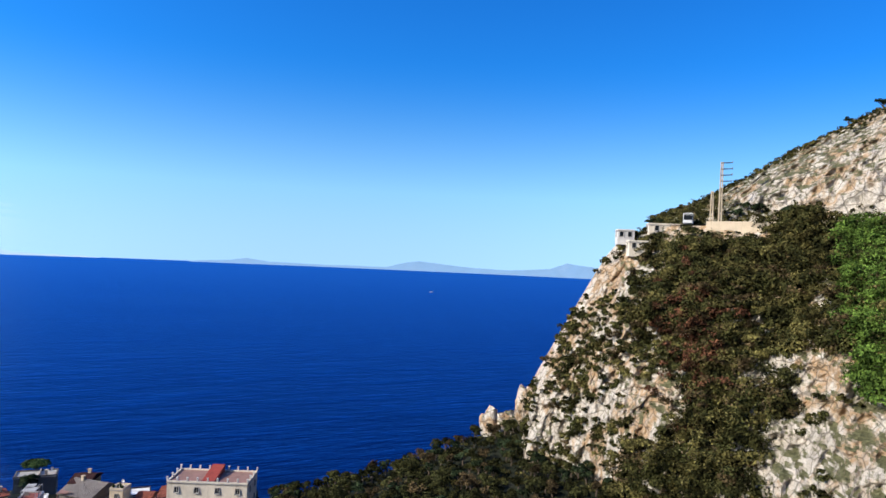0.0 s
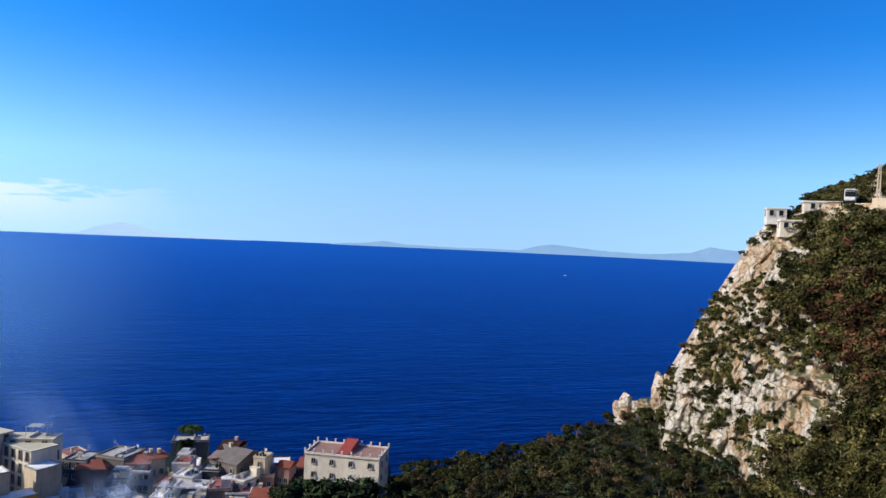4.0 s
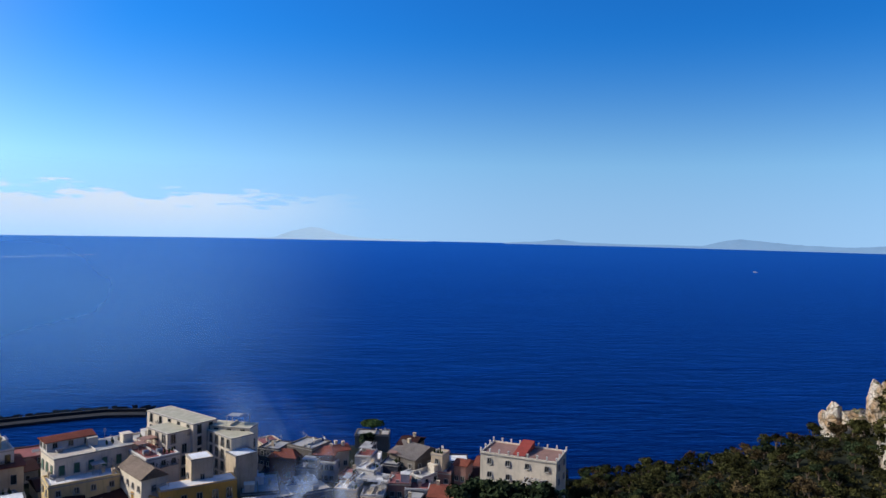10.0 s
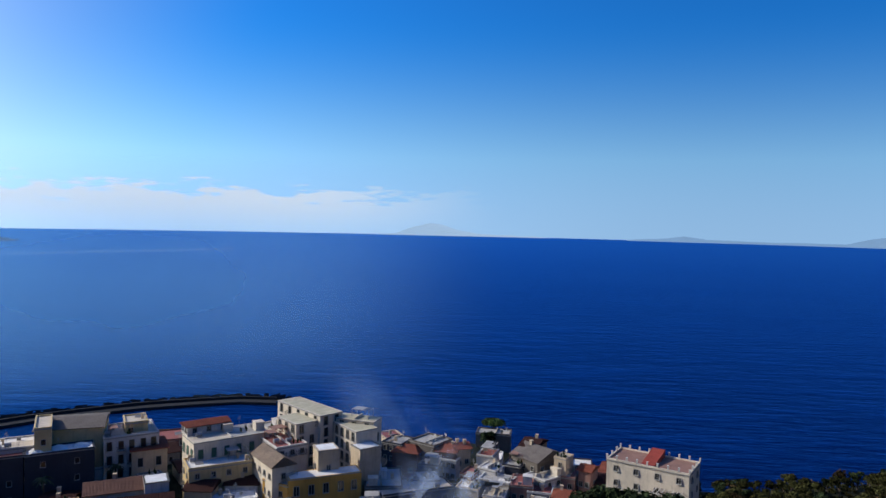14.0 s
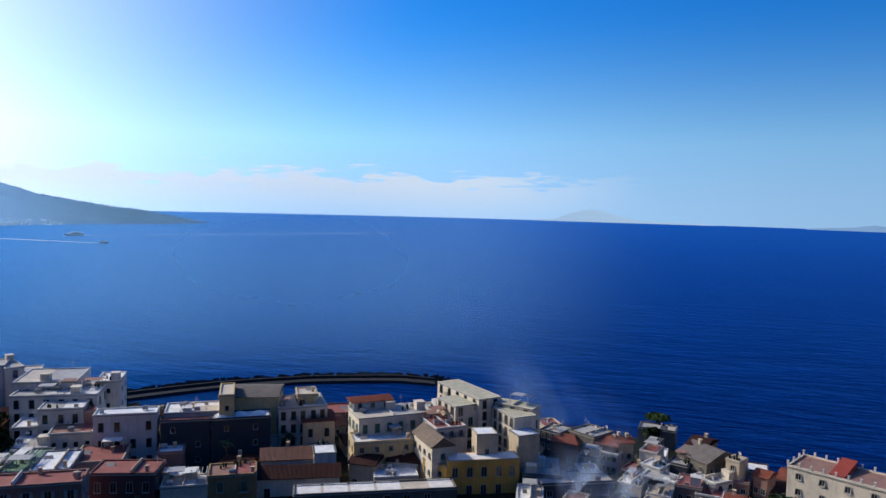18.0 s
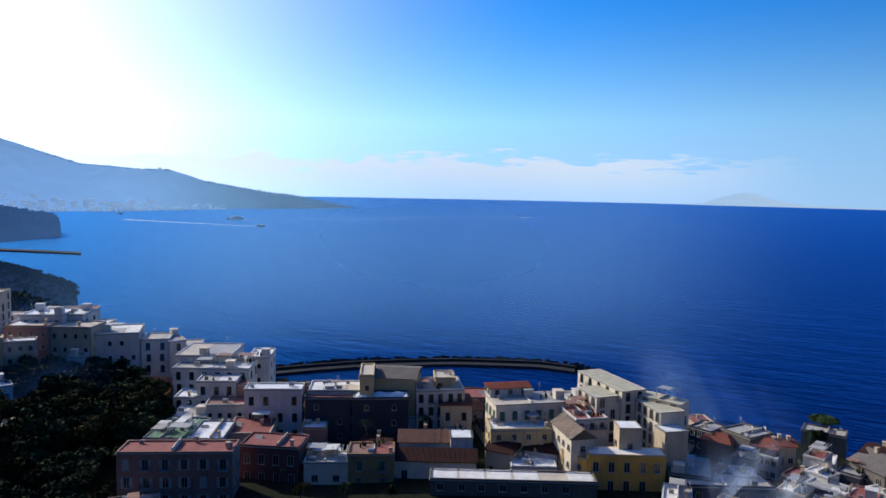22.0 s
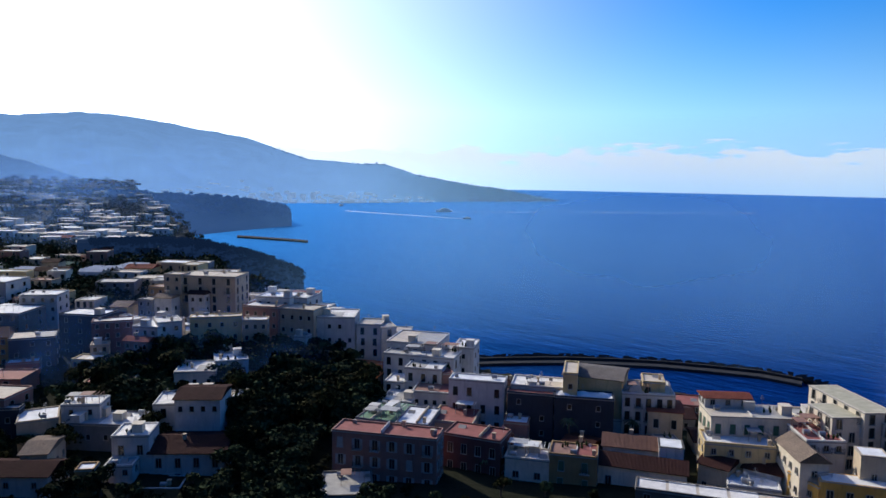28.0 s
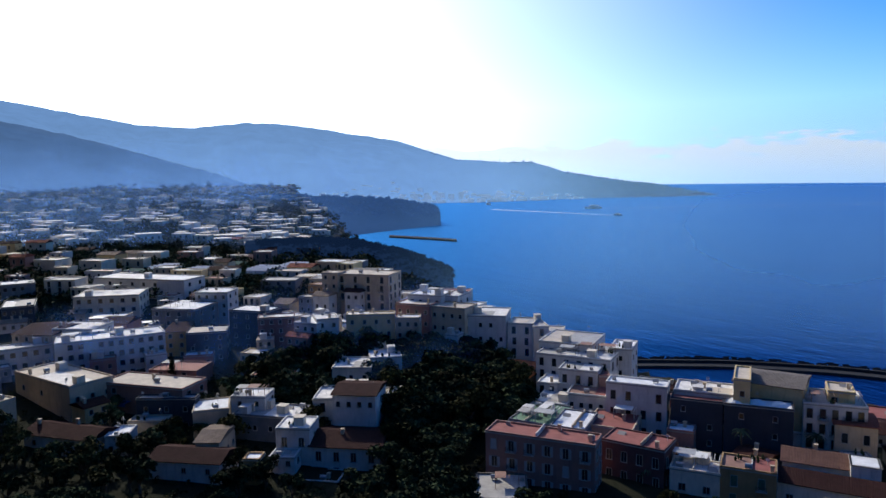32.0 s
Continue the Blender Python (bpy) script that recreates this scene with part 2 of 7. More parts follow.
def leaf_mat(name, c1, c2):
    m, t, b = base_mat(name)
    g = t.nodes.new("ShaderNodeNewGeometry")
    oi = t.nodes.new("ShaderNodeObjectInfo")
    col = ramp(t, g.outputs["Random Per Island"], [(0.0, c1), (0.75, c2), (1.0, tuple(min(0.5, v * 1.25) for v in c2))])
    hs = t.nodes.new("ShaderNodeHueSaturation")
    mr = t.nodes.new("ShaderNodeMapRange")
    mr.inputs[3].default_value, mr.inputs[4].default_value = 0.65, 1.3
    t.links.new(oi.outputs["Random"], mr.inputs[0])
    # tone drifts from bush to bush; its low end paints in shaded hollows
    mass = t.nodes.new("ShaderNodeMapRange")
    for i, v in enumerate((0.36, 0.66, 0.22, 1.6)):
        mass.inputs[i + 1].default_value = v
    t.links.new(noise_tex(t, 0.24, 3, 0.6, g.outputs["Position"]).outputs[0], mass.inputs[0])
    both = t.nodes.new("ShaderNodeMath")
    both.operation = 'MULTIPLY'
    t.links.new(mr.outputs[0], both.inputs[0])
    t.links.new(mass.outputs[0], both.inputs[1])
    t.links.new(both.outputs[0], hs.inputs["Value"])
    t.links.new(col, hs.inputs["Color"])
    t.links.new(hs.outputs[0], b.inputs["Base Color"])
    b.inputs["Roughness"].default_value = 0.9
    b.inputs["Specular IOR Level"].default_value = 0.04
    b.inputs["Transmission Weight"].default_value = 0.0
    return m


LEAF = {"heath": leaf_mat("leaf_heath", (0.036, 0.033, 0.01), (0.105, 0.09, 0.03)), "holm": leaf_mat("leaf_holm_oak", (0.012, 0.014, 0.005), (0.052, 0.05, 0.016)), "olive": leaf_mat("leaf_olive", (0.01, 0.012, 0.004), (0.05, 0.05, 0.017)), "dark": leaf_mat("leaf_dark", (0.012, 0.02, 0.01), (0.036, 0.05, 0.022)),
        "green": leaf_mat("leaf_green", (0.03, 0.06, 0.012), (0.12, 0.19, 0.035)), "brown": leaf_mat("leaf_autumn", (0.035, 0.027, 0.013), (0.1, 0.07, 0.033)),
        "russet": leaf_mat("leaf_russet", (0.05, 0.025, 0.014), (0.14, 0.06, 0.032)), "pine": leaf_mat("leaf_pine", (0.02, 0.04, 0.015), (0.06, 0.095, 0.03)),
        "bush": leaf_mat("leaf_bush", (0.03, 0.031, 0.011), (0.1, 0.09, 0.036)), "palm": leaf_mat("leaf_palm", (0.04, 0.06, 0.03), (0.15, 0.18, 0.1))}
BARK = surface("bark", (0.13, 0.095, 0.07), 0.4, 1.5, 0.95, 0.06)

ROCK, _t, _b = base_mat("limestone_cliff")
_pos = geo_pos(_t)
_mp = _t.nodes.new("ShaderNodeMapping")
_mp.inputs["Scale"].default_value = (1, 1, 1.1)
_t.links.new(_pos, _mp.inputs[0])
_n1 = noise_tex(_t, 0.07, 5, 0.65, _pos)
_n2 = noise_tex(_t, 0.55, 8, 0.72, _mp.outputs[0])
_n3 = noise_tex(_t, 2.6, 6, 0.75, _pos)
_v = _t.nodes.new("ShaderNodeTexVoronoi")
_v.feature = 'DISTANCE_TO_EDGE'
_v.inputs["Scale"].default_value = 0.32
_t.links.new(mixc(_t, 0.25, _mp.outputs[0], _n3.outputs["Color"], 'ADD'), _v.inputs["Vector"])
_c = ramp(_t, _n1.outputs[0], [(0.3, (0.48, 0.41, 0.32)), (0.46, (0.66, 0.59, 0.5)), (0.55, (0.46, 0.29, 0.15)), (0.64, (0.7, 0.64, 0.55)), (0.8, (0.53, 0.41, 0.28))])
_c = mixc(_t, ramp(_t, _n2.outputs[0], [(0.54, (0, 0, 0)), (0.72, (0.85, 0.85, 0.85))]), _c, (0.17, 0.135, 0.09))
_c = mixc(_t, ramp(_t, _n3.outputs[0], [(0.36, (0.6, 0.6, 0.6)), (0.5, (0, 0, 0))]), _c, (0.2, 0.165, 0.12))
_c = mixc(_t, ramp(_t, _v.outputs["Distance"], [(0.0, (0.75, 0.75, 0.75)), (0.07, (0, 0, 0))]), _c, (0.09, 0.075, 0.055))
_g = _t.nodes.new("ShaderNodeNewGeometry")
_s = _t.nodes.new("ShaderNodeSeparateXYZ")
_t.links.new(_g.outputs["Normal"], _s.inputs[0])
_gr = ramp(_t, noise_tex(_t, 1.2, 6, 0.7, _pos).outputs[0], [(0.3, (0.06, 0.065, 0.03)), (0.6, (0.17, 0.16, 0.08)), (0.8, (0.24, 0.2, 0.12))])
_c = mixc(_t, ramp(_t, _s.outputs["Z"], [(0.66, (0, 0, 0)), (0.84, (1, 1, 1))]), _c, _gr)
_t.links.new(_c, _b.inputs["Base Color"])
_b.inputs["Roughness"].default_value = 0.95
_b.inputs["Specular IOR Level"].default_value = 0.1
_v2 = _t.nodes.new("ShaderNodeTexVoronoi")
_v2.inputs["Scale"].default_value = 0.75
_t.links.new(mixc(_t, 0.3, _mp.outputs[0], _n3.outputs["Color"], 'ADD'), _v2.inputs["Vector"])
_hh = mixc(_t, 0.45, _n2.outputs["Color"], _v2.outputs["Distance"])
bump(_t, _b, mixc(_t, 0.3, _hh, _n3.outputs["Color"]), 1.0, 2.2)

SOIL, _t, _b = base_mat("soil_and_grass")
_pos = geo_pos(_t)
_c = ramp(_t, noise_tex(_t, 0.05, 6, 0.65, _pos).outputs[0], [(0.35, (0.012, 0.016, 0.009)), (0.6, (0.024, 0.026, 0.016)), (0.75, (0.055, 0.05, 0.04))])
_c = mixc(_t, 0.5, _c, ramp(_t, noise_tex(_t, 0.9, 6, 0.7, _pos).outputs[0], [(0.35, (0.008, 0.012, 0.006)), (0.75, (0.04, 0.038, 0.026))]))
_t.links.new(_c, _b.inputs["Base Color"])
_b.inputs["Roughness"].default_value = 1.0
_b.inputs["Specular IOR Level"].default_value = 0.05
bump(_t, _b, noise_tex(_t, 0.7, 6, 0.7, _pos).outputs[0], 0.8, 0.4)

SEA, _t, _b = base_mat("deep_sea_water")
_pos = geo_pos(_t)


def sea_noise(turn, sx, sy, detail, rough):
    mp = _t.nodes.new("ShaderNodeMapping")
    mp.inputs["Rotation"].default_value = (0, 0, radians(turn))
    mp.inputs["Scale"].default_value = (sx, sy, 0.1)
    _t.links.new(_pos, mp.inputs[0])
    return noise_tex(_t, 1.0, detail, rough, mp.outputs[0])


_w1 = sea_noise(14, 0.06, 0.2, 6, 0.6)           # wind waves
_w2 = sea_noise(15, 0.0011, 0.0045, 5, 0.6)      # broad gusts
_w3 = sea_noise(8, 0.012, 0.055, 5, 0.65)        # long streaks of ruffled water
_len = _t.nodes.new("ShaderNodeVectorMath")
_len.operation = 'LENGTH'
_t.links.new(_pos, _len.inputs[0])


def by_distance(a, b, near, far):
    mr = _t.nodes.new("ShaderNodeMapRange")
    for k, v in enumerate((a, b, near, far)):
        mr.inputs[k + 1].default_value = v
    _t.links.new(_len.outputs["Value"], mr.inputs[0])
    return mr.outputs[0]


_c = ramp(_t, _w2.outputs[0], [(0.3, (0.0, 0.0015, 0.02)), (0.7, (0.0, 0.004, 0.04))])
_streak = mixc(_t, 0.55, _w1.outputs["Color"], _w3.outputs["Color"])
_bw = _t.nodes.new("ShaderNodeRGBToBW")
_t.links.new(_streak, _bw.inputs[0])
# ripple sparkle painted in: lighter blue where the wave noise peaks
_c = mixc(_t, ramp(_t, _bw.outputs[0], [(0.5, (0, 0, 0)), (0.64, (0.7, 0.7, 0.7))]), _c, (0.0, 0.024, 0.15))
_t.links.new(_c, _b.inputs["Base Color"])
_b.inputs["Roughness"].default_value = 1.0
_b.inputs["Specular IOR Level"].default_value = 0.0
_gl = _t.nodes.new("ShaderNodeBsdfGlossy")
_gl.inputs["Color"].default_value = (0.07, 0.42, 1.0, 1)
_rr = _t.nodes.new("ShaderNodeMapRange")
_rr.inputs[1].default_value, _rr.inputs[2].default_value, _rr.inputs[3].default_value, _rr.inputs[4].default_value = 0.3, 0.7, 0.36, 0.44
_t.links.new(_w2.outputs[0], _rr.inputs[0])
_t.links.new(_rr.outputs[0], _gl.inputs["Roughness"])
_lw = _t.nodes.new("ShaderNodeFresnel")
_lw.inputs[0].default_value = 1.33
_fm = _t.nodes.new("ShaderNodeMath")
_fm.operation = 'MULTIPLY'
_fm.inputs[1].default_value = 0.66
_t.links.new(_lw.outputs[0], _fm.inputs[0])
_ms = _t.nodes.new("ShaderNodeMixShader")
_t.links.new(_fm.outputs[0], _ms.inputs[0])
_t.links.new(_b.outputs[0], _ms.inputs[1])
_t.links.new(_gl.outputs[0], _ms.inputs[2])
_t.links.new(_ms.outputs[0], _t.nodes["Material Output"].inputs[0])
_bn = _t.nodes.new("ShaderNodeBump")
_bn.inputs["Distance"].default_value = 2.4
_t.links.new(by_distance(300, 2400, 1.0, 0.12), _bn.inputs["Strength"])
_t.links.new(_streak, _bn.inputs["Height"])
for _n in (_b, _gl, _lw):
    _t.links.new(_bn.outputs[0], _n.inputs["Normal"])


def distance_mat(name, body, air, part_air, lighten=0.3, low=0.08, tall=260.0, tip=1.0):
    """Land so far off that lit air gives most of its colour; the land itself emits that haze, thickest low down."""
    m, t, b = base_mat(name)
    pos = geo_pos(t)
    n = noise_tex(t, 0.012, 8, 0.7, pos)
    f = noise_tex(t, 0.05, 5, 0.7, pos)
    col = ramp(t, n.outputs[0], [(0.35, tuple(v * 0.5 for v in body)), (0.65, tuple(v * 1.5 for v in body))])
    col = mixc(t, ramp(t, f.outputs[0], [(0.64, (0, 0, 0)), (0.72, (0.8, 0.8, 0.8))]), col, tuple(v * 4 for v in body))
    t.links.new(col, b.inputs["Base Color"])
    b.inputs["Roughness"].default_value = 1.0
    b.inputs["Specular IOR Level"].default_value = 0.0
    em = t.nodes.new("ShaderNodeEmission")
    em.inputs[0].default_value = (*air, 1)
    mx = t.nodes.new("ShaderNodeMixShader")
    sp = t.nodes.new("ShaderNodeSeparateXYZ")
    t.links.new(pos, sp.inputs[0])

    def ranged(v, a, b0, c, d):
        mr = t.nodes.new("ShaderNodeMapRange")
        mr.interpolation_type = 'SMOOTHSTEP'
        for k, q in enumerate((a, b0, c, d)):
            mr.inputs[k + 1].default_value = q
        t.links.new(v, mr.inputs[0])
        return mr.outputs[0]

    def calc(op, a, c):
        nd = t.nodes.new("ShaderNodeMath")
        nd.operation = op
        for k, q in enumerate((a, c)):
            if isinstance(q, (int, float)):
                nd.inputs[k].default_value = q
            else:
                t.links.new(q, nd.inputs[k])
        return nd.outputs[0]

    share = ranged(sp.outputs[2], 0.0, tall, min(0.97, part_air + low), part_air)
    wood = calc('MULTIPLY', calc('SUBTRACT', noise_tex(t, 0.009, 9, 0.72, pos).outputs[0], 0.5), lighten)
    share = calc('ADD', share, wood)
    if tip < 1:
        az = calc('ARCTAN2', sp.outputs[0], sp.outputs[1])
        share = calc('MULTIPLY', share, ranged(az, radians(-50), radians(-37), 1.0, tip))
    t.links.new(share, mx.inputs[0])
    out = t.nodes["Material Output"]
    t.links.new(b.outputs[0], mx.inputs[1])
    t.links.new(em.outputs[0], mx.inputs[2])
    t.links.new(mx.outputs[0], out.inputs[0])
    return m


# haze is painted into these far backdrops as blue emission
FAR_HILL = distance_mat("far_hill_haze_glow", (0.02, 0.024, 0.02), (0.25, 0.49, 0.96), 0.72, 0.4, 0.18, 330.0, 0.26)
MID_HILL = distance_mat("mid_hill_haze_glow", (0.02, 0.024, 0.02), (0.16, 0.34, 0.74), 0.5, 0.4, 0.4, 200.0)
FAR_SHORE = distance_mat("far_shore_haze_glow", (0.2, 0.22, 0.24), (0.27, 0.48, 0.8), 0.82, 0.5)
FAR_ISLE = distance_mat("far_isle_haze_glow", (0.1, 0.12, 0.14), (0.5, 0.72, 1.0), 0.95, 0.1)


# hillside walls and ridge trees carry their haze as built-in blue glow
FAR_WALL = distance_mat("far_wall_haze_glow", (0.75, 0.74, 0.72), (0.3, 0.5, 0.85), 0.5, 0.1)
LEAF["far"] = distance_mat("far_tree_haze_glow", (0.012, 0.014, 0.012), (0.1, 0.24, 0.56), 0.55, 0.1)
# leaves on cape and head glow faintly in the haze colour
LEAF["cape"] = distance_mat("cape_tree_haze_glow", (0.012, 0.014, 0.012), (0.045, 0.125, 0.36), 0.55, 0.2)
LEAF["head"] = distance_mat("head_tree_haze_glow", (0.012, 0.014, 0.012), (0.01, 0.03, 0.09), 0.45, 0.3)

# ---------- small tools ----------
def mesh_of(name, bm, mats):
    me = bpy.data.meshes.new(name)
    bm.to_mesh(me)
    bm.free()
    for m in mats if isinstance(mats, (list, tuple)) else [mats]:
        me.materials.append(m)
    return me


def part(name, bm, mats, parent, label=""):
    ob = new(name, bm if isinstance(bm, bpy.types.Mesh) else mesh_of(name, bm, mats))
    ob.parent = parent
    if label:
        tagged(ob, label)
    return ob


def empty(name, x, y, z, turn=0.0):
    ob = new(name)
    ob.empty_display_size = 0.5
    ob.location, ob.rotation_euler = (x, y, z), (0, 0, radians(turn))
    return ob


def box(bm, x0, y0, z0, x1, y1, z1, mi=0):
    v = [bm.verts.new((x, y, z)) for z in (z0, z1) for x, y in ((x0, y0), (x1, y0), (x1, y1), (x0, y1))]
    for q in ((3, 2, 1, 0), (4, 5, 6, 7), (0, 1, 5, 4), (1, 2, 6, 5), (2, 3, 7, 6), (3, 0, 4, 7)):
        bm.faces.new([v[i] for i in q]).material_index = mi
    return v


def tube(bm, p, q, r0, r1, sides=6, mi=0):
    p, q = Vector(p), Vector(q)
    a = (q - p).normalized()
    u = a.orthogonal().normalized()
    w = a.cross(u)
    rings = [[bm.verts.new(c + (u * math.cos(k * math.tau / sides) + w * math.sin(k * math.tau / sides)) * r) for k in range(sides)] for c, r in ((p, r0), (q, r1))]
    for k in range(sides):
        bm.faces.new((rings[0][k], rings[0][(k + 1) % sides], rings[1][(k + 1) % sides], rings[1][k])).material_index = mi
    bm.faces.new(rings[1]).material_index = mi
    bm.faces.new(rings[0][::-1]).material_index = mi


def fbm(x, y, z=0.0, octaves=4):
    s, a, f = 0.0, 1.0, 1.0
    for _ in range(octaves):
        s += a * noise.noise((x * f, y * f, z * f))
        a, f = a * 0.5, f * 2.03
    return s


def sheet(name, mat, rows, smooth=True):
    """A mesh from a grid of points, rows of equal length."""
    n, m = len(rows), len(rows[0])
    me = bpy.data.meshes.new(name)
    faces = [(i * m + j, i * m + j + 1, (i + 1) * m + j + 1, (i + 1) * m + j) for i in range(n - 1) for j in range(m - 1)]
    me.from_pydata([p for r in rows for p in r], [], faces)
    me.materials.append(mat)
    if smooth:
        me.polygons.foreach_set("use_smooth", [True] * len(faces))
    return new(name, me)


def polar(az, r):
    return r * math.sin(radians(az)), r * math.cos(radians(az))


# ---------- the land ----------
def coast(az):
    """How far the shore of the near land lies, by direction."""
    return float(np.interp(az, (-70, -64, -61, -58.5, -55, -52.5, -51, -47, -42, -37, -30, -20, -14, -9, -5, 0, 6, 11, 18, 26, 34, 37, 44, 47, 70),
                           (5000, 1200, 800, 420, 330, 300, 295, 290, 278, 258, 250, 246, 238, 230, 228, 226, 214, 212, 208, 212, 232, 240, 236, 300, 900)))


def terrace(az, r):
    left = float(np.interp(r, (0, 24, 60, 105, 150, 200, 260, 330, 450, 700, 1200, 1900), (62, 55, 42, 24, 19.5, 22.5, 30.5, 39, 43, 46, 54, 68)))
    left -= float(np.interp(az, (-74, -66, -58), (0, 10, 20))) * float(np.interp(r, (320, 620), (0, 1)))
    mid = float(np.interp(r, (0, 24, 60, 105, 150, 240, 300), (62, 55, 41, 24, 22, 21, 21)))
    right = float(np.interp(r, (0, 24, 60, 105, 165, 215, 300), (62, 56, 47, 36, 24.5 + max(0.0, az - 18) * 0.6, float(np.interp(az, (16, 18, 24, 28, 33, 35.5, 39, 60), (17.5, 16, 20.5, 23, 30, 35, 38, 42))), 20)))
    k = float(np.interp(az, (-52, -42), (0, 1)))
    z = left * (1 - k) + mid * k
    k = float(np.interp(az, (8, 20), (0, 1)))
    return z * (1 - k) + right * k


def ground(x, y):
    az, r = math.degrees(math.atan2(x, y)), math.hypot(x, y)
    z = terrace(az, r)
    c = coast(az) + 4 * noise.noise((az * 0.35, 3, 0))
    if r > c:
        z -= (r - c) * 3.2
    elif r > 30:
        z += 1.2 * noise.noise((x * 0.03, y * 0.03, 0))
    return max(z, -8.0)


def az_steps():
    a = -180.0
    while a < 180:
        yield a
        a += 0.5 if -92 < a < 75 else 6.0
    yield 180.0


radii = [0.0] + list(np.linspace(8, 120, 24)) + list(np.linspace(124, 420, 90)) + list(np.geomspace(428, 2300, 50)) + [2600, 3200, 4400]


def land_point(az, r):
    x, y = polar(az, r)
    back = abs(az - 175 if az > 0 else az + 185) < 95 and not (-90 < az < 72)
    if back:
        z = 62 + max(0, r - 30) * 0.4 if r < 900 else 410.0
    else:
        z = ground(x, y)
    return x, y, z


tagged(sheet("ground", SOIL, [[land_point(a, r) for r in radii] for a in az_steps()]), "dark garden soil and scrub on a coastal terrace", "ground", kind="structure")

bm = bmesh.new()
prev = None
for r in [0.0] + list(np.geomspace(60, 4410, 40)):
    ring = [bm.verts.new((*polar(a, r), 0)) for a in range(-180, 180, 3)] if r else [bm.verts.new((0, 0, 0))]
    if prev:
        k = len(ring)
        for i in range(k):
            f = (prev[0], ring[i], ring[(i + 1) % k]) if len(prev) == 1 else (prev[i], ring[i], ring[(i + 1) % k], prev[(i + 1) % k])
            bm.faces.new(f)
    prev = ring
bmesh.ops.recalc_face_normals(bm, faces=bm.faces)
for f in bm.faces:
    if f.normal.z < 0:
        f.normal_flip()
tagged(new("water", mesh_of("water", bm, SEA)), "deep blue rippled sea reaching the horizon", "sea", kind="structure")


def range_of_hills(name, mat, label, knots_az, knots_el, near, far, step, rough, tail=None):
    """A chain of hills whose skyline rises el degrees over eye level along az."""
    rows = []
    a0, a1 = knots_az[0], knots_az[-1]
    for i in range(int((a1 - a0) / step) + 1):
        az = a0 + i * step
        top = float(np.interp(az, knots_az, knots_el)) + rough * fbm(az * 0.9, 7.7, 0, 5)
        row = []
        for k in range(13):
            s = k / 12
            ra = near(az) + (far(az) - near(az)) * s
            zt = 90 + math.tan(radians(top)) * far(az)
            z = -6 + (zt + 6) * (s ** 0.8) * (1 + 0.12 * fbm(az * 0.25, s * 5, 2, 4) * (1 - s) * 4)
            row.append((*polar(az, ra), z))
        row.append((*polar(az, far(az) + 150), -20))
        rows.append(row)
    return tagged(sheet(name, mat, rows), label, "hills", kind="structure")


FAR_AZ = (-100, -90, -84.7, -79.6, -76, -72.1, -68.4, -64.2, -57.2, -52.4, -49, -46.6, -44, -40, -37.6, -34, -31.6)
FAR_EL = (6.5, 6.0, 5.27, 4.38, 3.7, 3.54, 3.97, 3.67, 2.52, 0.95, 0.75, 0.72, -0.12, -0.8, -1.07, -1.75, -2.2)
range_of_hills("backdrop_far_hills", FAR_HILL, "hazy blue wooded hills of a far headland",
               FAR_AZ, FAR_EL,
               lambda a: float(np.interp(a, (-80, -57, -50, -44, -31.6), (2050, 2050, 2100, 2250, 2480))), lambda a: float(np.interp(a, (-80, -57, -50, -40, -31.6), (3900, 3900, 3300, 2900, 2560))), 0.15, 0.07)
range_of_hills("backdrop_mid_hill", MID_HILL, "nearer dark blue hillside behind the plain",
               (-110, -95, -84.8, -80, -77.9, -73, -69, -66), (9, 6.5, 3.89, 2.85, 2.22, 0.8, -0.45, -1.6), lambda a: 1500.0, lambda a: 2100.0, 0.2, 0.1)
# the cape's blue haze is emitted by its own surface
range_of_hills("backdrop_cape", distance_mat("cape_haze_glow", (0.012, 0.016, 0.014), (0.05, 0.135, 0.37), 0.55, 0.3, 0.1, 40.0), "wooded cape ending in a sea cliff, blue haze painted in",
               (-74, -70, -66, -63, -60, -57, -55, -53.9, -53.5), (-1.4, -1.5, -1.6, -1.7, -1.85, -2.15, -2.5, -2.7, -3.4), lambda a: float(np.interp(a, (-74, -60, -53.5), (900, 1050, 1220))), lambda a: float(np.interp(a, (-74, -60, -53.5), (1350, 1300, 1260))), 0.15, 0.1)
HEAD_AZ = (-68, -62, -60, -58, -56, -54.6, -53.4, -52.7, -52.4, -52.15)
HEAD_EL = (-4.7, -4.7, -4.9, -5.3, -5.8, -6.35, -6.8, -7.2, -8.0, -10.2)


def head_point(az, s):
    """s 0 at the cliff's foot, 0.75 at its edge, 1 back on its top."""
    r = float(np.interp(az, (-68, -60, -52), (440, 452, 470)))
    zt = 88.4 + math.tan(radians(float(np.interp(az, HEAD_AZ, HEAD_EL)))) * (r + 14) - 3.0
    k = min(1.0, s / 0.75)
    x, y = polar(az, r)
    q = 5 * noise.noise((x * 0.05, y * 0.05, k * 2)) + 2.5 * noise.noise((x * 0.15, y * 0.15, k * 5))
    return (*polar(az + 0.12 * q * 0.3 * (1 - s), r + 9 * k ** 1.4 + max(0.0, s - 0.75) * 90 + q * (0.3 + 0.7 * (1 - s))), -5 + (zt + 5) * k ** 0.8)


